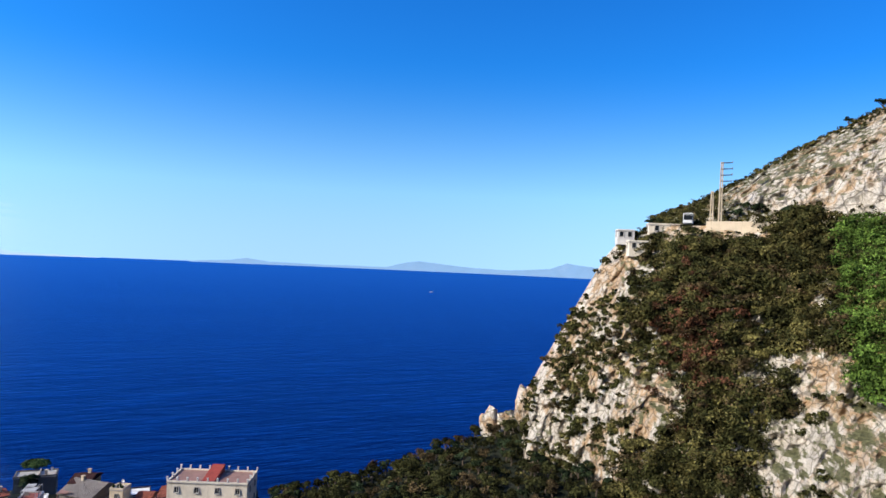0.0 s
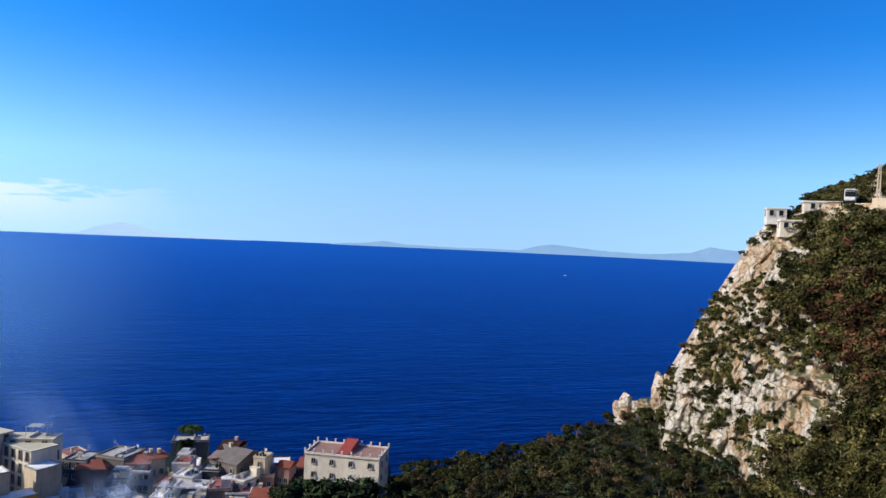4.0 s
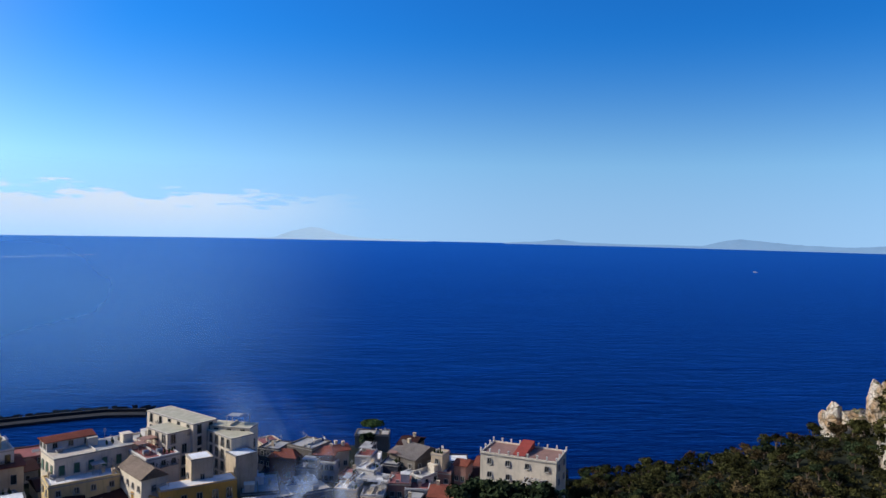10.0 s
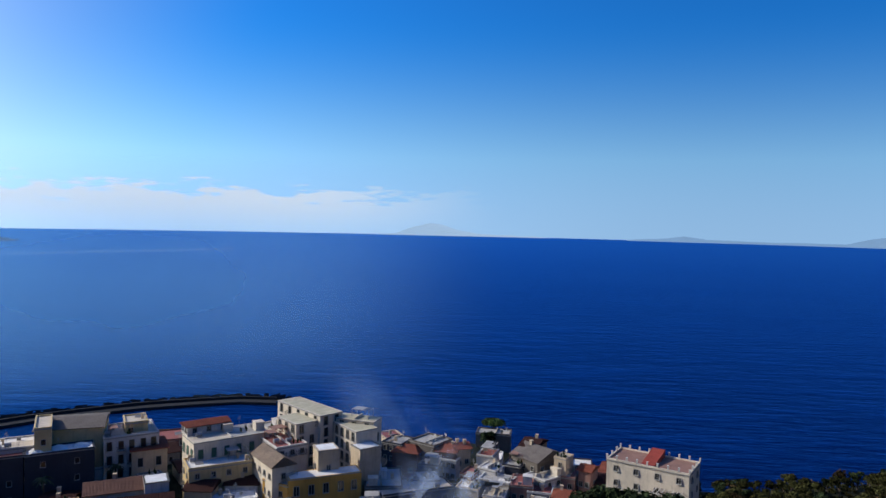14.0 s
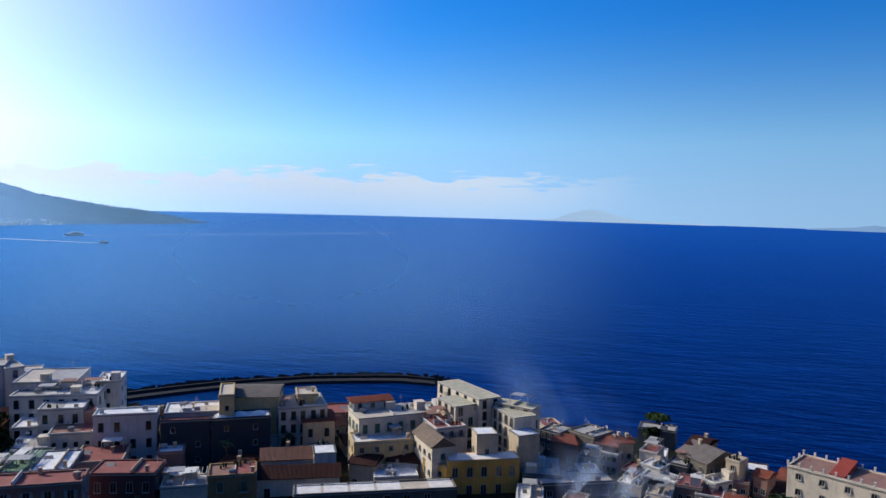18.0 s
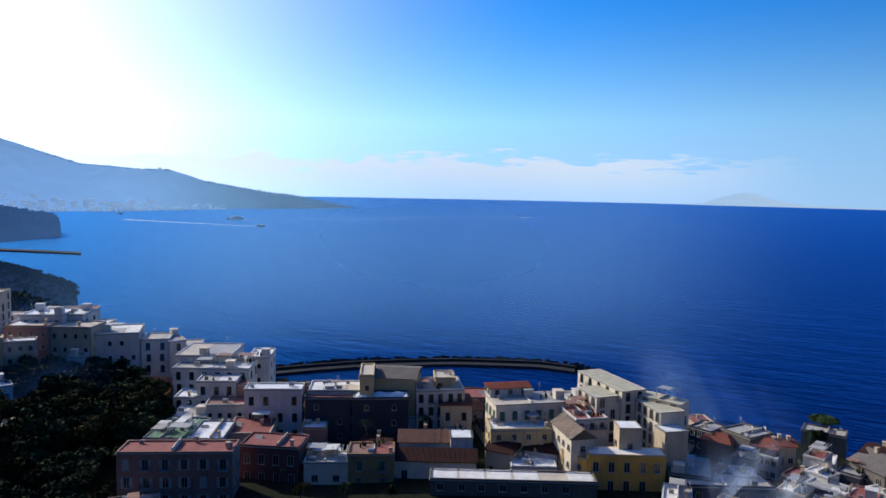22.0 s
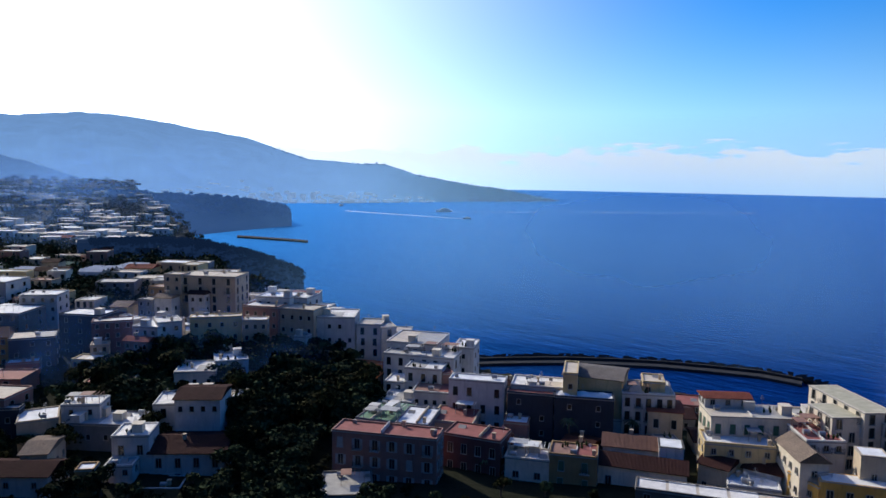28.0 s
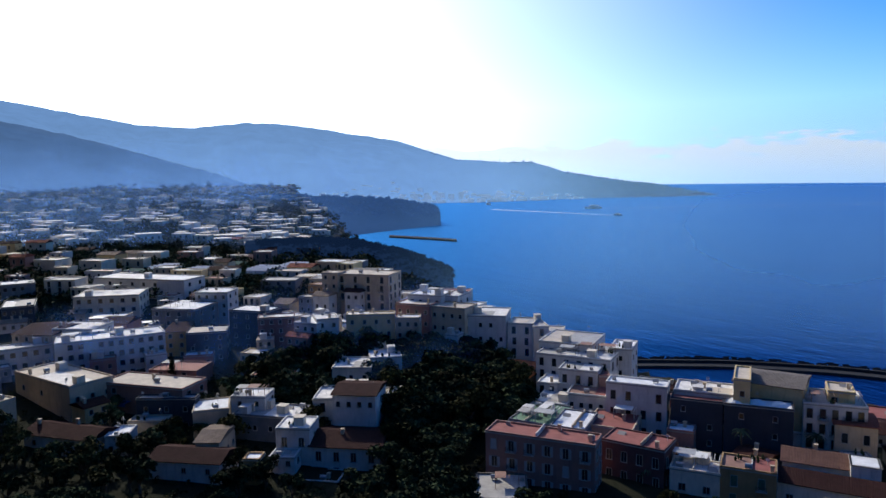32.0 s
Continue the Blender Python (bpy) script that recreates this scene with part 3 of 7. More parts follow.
rows = [[head_point(-68 + i * 0.12, k / 24) for k in range(25)] for i in range(133)]
# the cliff's bluish haze is painted in as a weak glow
tagged(sheet("backdrop_near_head", distance_mat("head_haze_glow", (0.012, 0.015, 0.013), (0.024, 0.066, 0.19), 0.4, 0.4, 0.05, 30.0), rows), "tree-topped sea cliff with bluish haze painted in", "hills", kind="structure")
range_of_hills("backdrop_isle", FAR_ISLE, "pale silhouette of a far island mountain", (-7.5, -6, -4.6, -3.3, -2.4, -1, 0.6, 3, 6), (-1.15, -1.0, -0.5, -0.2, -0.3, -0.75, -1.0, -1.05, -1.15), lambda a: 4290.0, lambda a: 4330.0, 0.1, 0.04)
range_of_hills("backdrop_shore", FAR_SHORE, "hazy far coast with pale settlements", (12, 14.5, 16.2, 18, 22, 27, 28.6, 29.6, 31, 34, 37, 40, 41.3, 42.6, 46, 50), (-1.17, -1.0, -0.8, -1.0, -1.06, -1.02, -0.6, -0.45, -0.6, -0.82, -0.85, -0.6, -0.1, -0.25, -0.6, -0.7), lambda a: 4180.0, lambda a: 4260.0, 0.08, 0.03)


# ---------- the limestone headland with the coast road ----------
ROAD_Z = 102.2
HUB = (-3.1, -8.8)     # the headland is laid out in circles about this spot


def about_hub(az, r):
    x, y = polar(az, r)
    return x + HUB[0], y + HUB[1]


CLIFF_AZ = (38.2, 38.9, 40.3, 41.7, 43.1, 44.1, 45.3, 47.7, 51.4, 54.8, 57.2, 60.0, 63.0, 68.0, 74.0)
CLIFF_TOP = (36.0, 56.0, 66.0, 76.0, 86.0, 93.0, 98.5, ROAD_Z, ROAD_Z, ROAD_Z, ROAD_Z, ROAD_Z, ROAD_Z, ROAD_Z, ROAD_Z)
FOOT_R = (196, 190, 186, 182, 178, 172, 166, 152, 134, 128, 124, 118, 112, 106, 100)
TOP_R = (202, 204, 206, 207, 208, 208, 207, 204, 196, 193, 190, 184, 178, 168, 160)
SKY_EL = (-12, -10.6, -7.9, -4.8, -1.5, 0.7, 2.3, 3.8, 5.3, 7.2, 8.6, 10.0, 11.6, 14.0, 16.0)


def cliff_point(az, s):
    """s 0..1 from the foot up to the road's edge, 1..1.15 across the road, on to 2 at the skyline, then down behind."""
    top, foot, rt = (float(np.interp(az, CLIFF_AZ, k)) for k in (CLIFF_TOP, FOOT_R, TOP_R))
    sky = float(np.interp(az, CLIFF_AZ, SKY_EL))
    zf = terrace(az, foot) - 4
    road = float(np.interp(az, (45.0, 47.5), (0, 1)))
    if s <= 1:
        e = float(np.interp(az, (44, 50), (1.9, 1.0)))     # steep face to the seaward end, an even slope inland
        r = foot + (rt - foot) * s ** e
        z = zf + (top - zf) * s
        rough = min(1.0, 5 * (1 - s) + 0.12)
    elif s <= 1.15:
        r, z = rt + (s - 1) / 0.15 * 9, top
        rough = 0.06
    else:
        k = (s - 1.15) / 0.85
        r1, r2 = rt + 9, rt + 75
        z2 = 91.2 + math.tan(radians(sky)) * r2
        wall = float(np.interp(az, (50, 55), (0.0, 1.0)))
        r = r1 + (r2 - r1) * (k ** (1 + 0.9 * wall))
        z = top + (z2 - top) * (k ** (1 - 0.25 * wall))
        if road < 1:
            r, z = rt + 9 + 12 * k * (1 - road) + (r - rt - 9) * road, z * road + (1 - road) * max(-4, top - 120 * k)
        rough = 0.3 + 0.7 * min(1, k * 4)
    x, y = about_hub(az, r)
    big = 5.5 * noise.noise((x * 0.045, y * 0.045, z * 0.03)) + 3.0 * noise.noise((x * 0.13, y * 0.13, z * 0.07))
    rid = 1.7 * (1 - 2 * abs(noise.noise((x * 0.24, y * 0.24, z * 0.2)))) + 1.0 * noise.noise((x * 0.8, y * 0.8, z * 0.5))
    d1, d2 = noise.voronoi((x * 0.16, y * 0.16, z * 0.2))[0][:2]
    e1, e2 = noise.voronoi((x * 0.42 + 9, y * 0.42, z * 0.55))[0][:2]
    block = 4.2 * min(0.5, d2 - d1) - 3.0 * d1 + 1.5 * min(0.4, e2 - e1) - 0.9 * e1
    r += ((big + rid) * 0.8 + block * 0.75) * rough
    z += 0.5 * noise.noise((x * 0.2, z * 0.2, y * 0.2)) * rough
    return (*about_hub(az, r), z)


rows = []
s_list = list(np.linspace(0, 1, 170)) + [1.03, 1.08, 1.12] + list(np.linspace(1.15, 2.0, 80))
for i in range(400):
    az = 38.0 + i * (70 - 38.0) / 399
    row = [cliff_point(az, s) for s in s_list]
    x, y, z = row[-1]
    a2 = math.hypot(x - HUB[0], y - HUB[1])
    row.append((HUB[0] + (x - HUB[0]) * (a2 + 120) / a2, HUB[1] + (y - HUB[1]) * (a2 + 120) / a2, -6 if az < 47 else z - 20))
    rows.append(row)
headland = tagged(sheet("cliff", ROCK, rows, False), "pale limestone headland with scrub-grown ledges", "cliff", kind="structure")


def rock_lump(name, x, y, z, sx, sy, sz, seed, label):
    bm = bmesh.new()
    bmesh.ops.create_icosphere(bm, subdivisions=4, radius=1)
    for v in bm.verts:
        d = v.co.normalized()
        k = 1 + 0.35 * noise.noise(d * 1.6 + Vector((seed, 0, 0))) + 0.16 * noise.noise(d * 4.5 + Vector((0, seed, 0))) + 0.06 * noise.noise(d * 11)
        v.co = Vector((d.x * sx, d.y * sy, (d.z if d.z < 0.55 else 0.55 + (d.z - 0.55) * 0.5) * sz)) * k
    ob = new(name, mesh_of(name, bm, ROCK))
    ob.location = (x, y, z)
    return tagged(ob, label, "rock", kind="structure")


# ---------- houses ----------
def ring_loops(bm, w, h, depth, border, sill):
    """Four loops of one solid frame: back outside, front outside (with a sill below), front inside, back inside."""
    def loop(a, z0, z1, y, low=0.0, wide=0.0):
        return [bm.verts.new(p) for p in ((-a - wide, y - low, z0 - wide * 0.6), (a + wide, y - low, z0 - wide * 0.6), (a, y, z1), (-a, y, z1))]
    o = [loop(w / 2, 0, h, 0.02, 0, sill), loop(w / 2, 0, h, -depth, sill * 1.2, sill), loop(w / 2 - border, border, h - border, -depth), loop(w / 2 - border, border, h - border, 0.0)]
    for p, q in zip(o, o[1:]):
        for k in range(4):
            bm.faces.new((p[k], p[(k + 1) % 4], q[(k + 1) % 4], q[k]))
    return o


def window_frame(w, h):
    bm = bmesh.new()
    o = ring_loops(bm, w + 0.1, h + 0.1, 0.1, 0.09, 0.12)
    for k in range(4):
        bm.faces.new((o[3][k], o[3][(k + 1) % 4], o[0][(k + 1) % 4], o[0][k]))
    return mesh_of("window_frame", bm, FRAME)


def window_both(w, h):
    bm = bmesh.new()
    o = ring_loops(bm, w + 0.1, h + 0.1, 0.08, 0.07, 0.1)
    bm.faces.new(o[3]).material_index = 1
    return mesh_of("window", bm, [FRAME, GLASS])


def strip_solid(name, w, prof, back, mats, mid=()):
    """A profile drawn across (or up) and pulled into one solid sheet: prof lists (along, out)."""
    bm = bmesh.new()
    f = [[bm.verts.new((x, y, z)) for z in w] for x, y in prof]
    b = [[bm.verts.new((x, back, z)) for z in w] for x in (prof[0][0], prof[-1][0])]
    for k in range(len(f) - 1):
        bm.faces.new((f[k][0], f[k + 1][0], f[k + 1][1], f[k][1])).material_index = 1 if k in mid else 0
    bm.faces.new((b[0][0], f[0][0], f[0][1], b[0][1]))
    bm.faces.new((f[-1][0], b[1][0], b[1][1], f[-1][1]))
    bm.faces.new([v[1] for v in f] + [b[1][1], b[0][1]])
    bm.faces.new([v[0] for v in reversed(f)] + [b[0][0], b[1][0]])
    return mesh_of(name, bm, mats)


def pane_mesh(w, h):
    a = w / 2 - 0.04
    return strip_solid("pane", (0.06, h - 0.06), ((-a, -0.03), (-0.05, -0.03), (-0.05, -0.07), (0.05, -0.07), (0.05, -0.03), (a, -0.03)), 0.01, [GLASS, FRAME], (1, 2, 3))


def louvre(w, h, mat):
    """A louvred leaf: slanting slats in one folded sheet."""
    n = 7
    prof = []
    for i in range(n):
        prof += [(i * h / n, -0.125), ((i + 0.85) * h / n, -0.075)]
    prof.append((h, -0.12))
    me = strip_solid("shutter", (-w / 2, w / 2), prof, -0.03, mat)
    for v in me.vertices:
        v.co = Vector((v.co.z, v.co.y, v.co.x))
    me.flip_normals()
    return me


W_KINDS = {"small": (0.95, 1.3), "wide": (1.3, 1.5), "tall": (1.2, 2.25), "door": (1.1, 2.3)}
W_MESH = {}
for _k, (_w, _h) in W_KINDS.items():
    W_MESH[_k] = dict(frame=window_frame(_w, _h), pane=pane_mesh(_w, _h), both=window_both(_w, _h), **{s: louvre(_w / 2, _h, m) for s, m in SHUTTER.items()})
BALC = {}


def balcony_mesh(w):
    w = round(w, 1)
    if w not in BALC:
        bm = bmesh.new()
        box(bm, -w / 2, -1.0, -0.14, w / 2, 0, 0)
        sl = mesh_of("slab", bm, FRAME)
        bm = bmesh.new()
        way = [(-w / 2 + 0.03, -k * 0.16) for k in range(6)] + [(-w / 2 + 0.03 + k * (w - 0.06) / int(w / 0.16), -0.96) for k in range(int(w / 0.16) + 1)] + [(w / 2 - 0.03, -0.8 + k * 0.16) for k in range(6)]
        last = None
        for (xa, ya), (xb, yb) in zip(way, way[1:]):
            mx, my = xa + (xb - xa) * 0.25, ya + (yb - ya) * 0.25
            a = last or [bm.verts.new((xa, ya, z)) for z in (1.05, 0.98)]
            m, b = ([bm.verts.new((px, py, z)) for z in (1.05, 0.98)] for px, py in ((mx, my), (xb, yb)))
            bm.faces.new((a[0], m[0], m[1], a[1]))
            bm.faces.new((m[0], b[0], b[1], m[1]))
            f = [bm.verts.new((px, py, 0)) for px, py in ((xa, ya), (mx, my))]
            bm.faces.new((a[1], m[1], f[1], f[0]))
            last = b
        bmesh.ops.solidify(bm, geom=bm.faces[:], thickness=0.03)
        BALC[w] = (sl, mesh_of("railing", bm, IRON))
    return BALC[w]


def window(parent, x, y, z, turn, kind, shutter, opened, full):
    m = W_MESH[kind]
    w = part("window", m["frame"] if full else m["both"], None, parent)
    w.location, w.rotation_euler = (x, y, z), (0, 0, radians(turn))
    if full:
        part("pane", m["pane"], None, w)
        if shutter:
            ww, hh = W_KINDS[kind]
            for sgn in (-1, 1):
                s = part("shutter", m[shutter], None, w)
                s.location = (sgn * ww * (0.76 if opened else 0.25), 0, 0)
    return w


def gable_roof(w, d, rise, over=0.45, hip=0.0, along="x"):
    """Two pitches (or four, with hip) over a w by d plan, as a thick shell."""
    bm = bmesh.new()
    x0, x1, y0, y1 = -over, w + over, -over, d + over
    if along == "x":
        a, b = (x0 + hip, d / 2, rise), (x1 - hip, d / 2, rise)
        up = [(x0, y0, 0), (x1, y0, 0), (x1, y1, 0), (x0, y1, 0), a, b]
        fs = [(0, 1, 5, 4), (2, 3, 4, 5), (1, 2, 5), (3, 0, 4)]
    else:
        a, b = (w / 2, y0 + hip, rise), (w / 2, y1 - hip, rise)
        up = [(x0, y0, 0), (x1, y0, 0), (x1, y1, 0), (x0, y1, 0), a, b]
        fs = [(0, 1, 4), (1, 2, 5, 4), (2, 3, 5), (3, 0, 4, 5)]
    hi = [bm.verts.new(Vector(p) + Vector((0, 0, 0.16))) for p in up]
    lo = [bm.verts.new(p) for p in up]
    for f in fs:
        bm.faces.new([hi[i] for i in f])
        bm.faces.new([lo[i] for i in reversed(f)])
    for i in range(4):
        j = (i + 1) % 4
        bm.faces.new((lo[i], lo[j], hi[j], hi[i]))
    return bm


RNG = random.Random(4)


def roof_clutter(h, w, d, z, rng, n):
    """Chimneys, water tanks, dishes and aerials that stand on a roof terrace."""
    for _ in range(n):
        x, y = rng.uniform(0.8, w - 0.8), rng.uniform(0.8, d - 0.8)
        kind = rng.choice(("chimney", "chimney", "dish", "aerial", "aerial", "tank", "tank", "canopy", "pots", "ac", "skylight", "stair") if w * d < 140 or rng.random() < 0.5 else ("stair", "canopy", "tank"))
        bm = bmesh.new()
        if kind == "chimney":
            box(bm, x - 0.35, y - 0.3, z, x + 0.35, y + 0.3, z + 1.3)
            box(bm, x - 0.45, y - 0.4, z + 1.3, x + 0.45, y + 0.4, z + 1.45)
            part("chimney", bm, PLASTER["tan"], h)
        elif kind == "dish":
            tube(bm, (x, y, z), (x, y, z + 1.2), 0.04, 0.04, 5)
            c = Vector((x, y - 0.1, z + 1.35))
            rim = [bm.verts.new(c + Vector((0.42 * math.cos(k * math.tau / 10), -0.12 - 0.1 * math.sin(k * math.tau / 10), 0.42 * math.sin(k * math.tau / 10)))) for k in range(10)]
            ctr = bm.verts.new(c)
            for k in range(10):
                bm.faces.new((rim[k], rim[(k + 1) % 10], ctr))
            part("satellite_dish", bm, CLOTH, h)
        elif kind == "aerial":
            tube(bm, (x, y, z), (x, y, z + 3.0), 0.035, 0.03, 5)
            for k in range(5):
                box(bm, x - 0.5 + k * 0.05, y - 0.02, z + 2.0 + k * 0.2, x + 0.5 - k * 0.05, y + 0.02, z + 2.04 + k * 0.2)
            part("aerial", bm, METAL, h)
        elif kind == "tank":
            tube(bm, (x - 0.7, y, z + 0.75), (x + 0.7, y, z + 0.75), 0.5, 0.5, 10)
            box(bm, x - 0.5, y - 0.4, z, x - 0.35, y + 0.4, z + 0.4)
            box(bm, x + 0.35, y - 0.4, z, x + 0.5, y + 0.4, z + 0.4)
            part("water_tank", bm, METAL, h)
        elif kind == "canopy":
            a, b = min(2.4, w * 0.35), min(1.6, d * 0.3)
            x, y = min(max(x, a + 0.3), w - a - 0.3), min(max(y, b + 0.3), d - b - 0.3)
            for sx, sy in ((-a, -b), (a, -b), (-a, b), (a, b)):
                box(bm, x + sx - 0.05, y + sy - 0.05, z, x + sx + 0.05, y + sy + 0.05, z + 2.2)
            for k in range(6):
                box(bm, x - a - 0.1 + k * 2 * a / 5, y - b - 0.2, z + 2.2, x - a + k * 2 * a / 5, y + b + 0.2, z + 2.32)
            box(bm, x - a, y - b, z + 2.33, x + a * rng.uniform(-0.3, 1), y + b, z + 2.37)
            part("roof_canopy", bm, rng.choice((CLOTH, METAL, DECK["grey"], DECK["brown"])), h)
        elif kind == "pots":
            bm.free()
            for k in range(3):
                px, py = x + rng.uniform(-1.5, 1.5), y + rng.uniform(-1, 1)
                px, py = min(max(px, 0.5), w - 0.5), min(max(py, 0.5), d - 0.5)
                bm = bmesh.new()
                tube(bm, (px, py, z), (px, py, z + 0.45), 0.16, 0.24, 7)
                tube(bm, (px, py, z + 0.43), (px + rng.uniform(-0.1, 0.1), py, z + rng.uniform(0.8, 1.5)), 0.34, 0.06, 6)
                part("potted_plant", bm, LEAF["dark"], h)
        elif kind == "ac":
            box(bm, x - 0.45, y - 0.2, z + 0.1, x + 0.45, y + 0.2, z + 0.8)
            box(bm, x - 0.5, y - 0.24, z, x + 0.5, y + 0.24, z + 0.1)
            part("cooling_unit", bm, FRAME, h)
        elif kind == "skylight":
            v = [bm.verts.new(p) for p in ((x - 0.9, y - 0.6, z), (x + 0.9, y - 0.6, z), (x + 0.9, y + 0.6, z), (x - 0.9, y + 0.6, z), (x - 0.9, y + 0.6, z + 0.6), (x + 0.9, y + 0.6, z + 0.6))]
            for f in ((0, 1, 5, 4), (1, 2, 5), (0, 4, 3), (2, 3, 4, 5)):
                bm.faces.new([v[i] for i in f])
            part("skylight", bm, FRAME, h)
        else:
            s = min(1.15, w / 5, d / 5)
            x, y = min(max(x, s + 0.4), w - s - 0.4), min(max(y, s + 0.4), d - s - 0.4)
            box(bm, x - s, y - s, z, x + s, y + s, z + 2.0)
            box(bm, x - s - 0.12, y - s - 0.12, z + 2.0, x + s + 0.12, y + s + 0.12, z + 2.12)
            part("stair_hut", bm, PLASTER[rng.choice(("white", "cream"))], h)


def roof_patches(o, w, d, z, rng, top, full):
    """A relaid strip of roofing and low dividing walls on a roof terrace."""
    second = rng.choice({"red": ("red", "brown"), "brown": ("brown", "red"), "white": ("white", "pale"), "green": ("green", "grey"), "moss": ("moss",)}.get(top, ("pale", "grey", "buff")))
    cut = rng.uniform(0.3, 0.7) * w
    a, b = (0.35, cut) if rng.random() < 0.5 else (cut, w - 0.35)
    bm = bmesh.new()
    box(bm, a, 0.35, z + 0.004, b, d - 0.35 - rng.choice((0, 0, d * 0.35)), z + rng.uniform(0.05, 0.1))
    part("roof_patch", bm, DECK[second], o, "relaid strip of roofing")
    if full and rng.random() < 0.7:
        bm = bmesh.new()
        box(bm, cut - 0.12, 0.3, z, cut + 0.12, d - 0.3, z + rng.uniform(0.4, 1.1))
        part("dividing_wall", bm, PLASTER[rng.choice(("white", "cream", "tan"))], o)


def house(x, y, z, w, d, h, turn, wall="cream", roof="flat", top="pale", floors=3, cols=4, side=2, kind="tall", shutter="", opened=True, balcony=0.0, clutter=3, full=True,
          parapet=0.45, rise=1.8, label="", hip=0.0, along="x", base=2.5, group="", backs=True, trim=True):
    """A house whose front runs w metres from its left corner at (x, y), d deep, h high over the street at z."""
    rng = random.Random(int(abs(x) * 13 + abs(y) * 7 + w * 31))
    o = empty("house", x, y, z, turn)
    tagged(o, label or f"{wall} plastered {floors}-storey house with a {'flat' if roof == 'flat' else 'tiled'} roof", "house", group)
    bm = bmesh.new()
    if roof == "flat":
        box(bm, 0, 0, -base, w, d, h - parapet - 0.02)
    else:
        box(bm, 0, 0, -base, w, d, h)
        if not hip:
            if along == "x":
                for xx in (0.0, w):
                    bm.faces.new([bm.verts.new(p) for p in ((xx, 0, h), (xx, d, h), (xx, d / 2, h + rise))])
            else:
                for yy in (0.0, d):
                    bm.faces.new([bm.verts.new(p) for p in ((0, yy, h), (w, yy, h), (w / 2, yy, h + rise))])
    part("wall", bm, PLASTER[wall], o)
    if roof == "flat":
        bm = bmesh.new()
        box(bm, 0.0, 0.0, h - parapet - 0.02, w, d, h - parapet + 0.1)
        part("roof", bm, DECK[top], o)
        bm = bmesh.new()
        t = 0.28
        z0, z1 = h - parapet + 0.1, h
        for b in ((-0.04, -0.04, w + 0.04, t), (-0.04, d - t, w + 0.04, d + 0.04), (-0.04, t, t, d - t), (w - t, t, w + 0.04, d - t)):
            box(bm, b[0], b[1], z0, b[2], b[3], z1)
        part("parapet", bm, PLASTER[wall], o)
        if trim:
            bm = bmesh.new()
            for b in ((-0.16, -0.16, w + 0.16, -0.045), (-0.16, -0.045, -0.045, d), (w + 0.045, -0.045, w + 0.16, d)):
                box(bm, b[0], b[1], z0 - 0.22, b[2], b[3], z0)
            part("cornice", bm, FRAME, o)
        if w > 5 and d > 4.5 and clutter:
            roof_patches(o, w, d, h - parapet + 0.1, rng, top, full)
        roof_clutter(o, w, d, h - parapet + 0.1, rng, clutter)
    else:
        part("roof", gable_roof(w, d, rise, hip=hip, along=along), TILE[top], o).location = (0, 0, h)
        for _ in range(min(2, clutter)):
            bm = bmesh.new()
            cx, cy = rng.uniform(1, w - 1), rng.uniform(d * 0.3, d * 0.7)
            box(bm, cx - 0.35, cy - 0.35, h, cx + 0.35, cy + 0.35, h + rise + 0.9)
            box(bm, cx - 0.45, cy - 0.45, h + rise + 0.9, cx + 0.45, cy + 0.45, h + rise + 1.05)
            part("chimney", bm, PLASTER["tan"], o)
    ww, wh = W_KINDS[kind]
    fh = (h - (parapet if roof == "flat" else 0.0)) / floors
    for fl in range(floors):
        zb = fl * fh + (0.35 if kind in ("tall", "door") else 1.0)
        if zb + wh > (fl + 1) * fh - 0.15:
            zb = (fl + 1) * fh - wh - 0.3
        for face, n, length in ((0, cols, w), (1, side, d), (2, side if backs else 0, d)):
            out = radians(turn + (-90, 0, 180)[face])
            if math.cos(out) * (x + 3) + math.sin(out) * (y - 2) > 0:     # walls turned away from the viewpoint get no windows
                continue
            for i in range(n):
                if rng.random() < 0.06:
                    continue
                u = (i + 0.5) * length / n + rng.uniform(-0.12, 0.12)
                if face == 0:
                    p, a = (u, -0.03, zb), 0
                elif face == 1:
                    p, a = (w + 0.03, u, zb), 90
                else:
                    p, a = (-0.03, length - u, zb), -90
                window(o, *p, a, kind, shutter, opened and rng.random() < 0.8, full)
                if face == 0 and fl > 0 and rng.random() < balcony:
                    sl, rl = balcony_mesh(ww + 1.0)
                    b = part("balcony", sl, None, o)
                    b.location = (u, -0.03, zb - 0.05)
                    part("railing", rl, None, b, "dark iron railing")
    return o


PINE_X, PINE_Y = 7.8, 229.1
CYP_X, CYP_Y = -218.4, 69.5
PALMS = [(-97.3, 160.0, 22, 7), (-86.8, 172.9, 22, 6), (-103.5, 134.6, 18, 7), (-89.3, 180.1, 18, 6)]
VILLA_W, VILLA_D = 18.7, 9.9
FERRY, FERRY2, MOTOR, DINGHY = (-41.8, 1715.0), (-39.9, 1450.0), (30.7, 1800.0), (-22.6, 1035.0)
WAKE, WAKE2 = (833.0, 54.1), (372.0, -179.3)

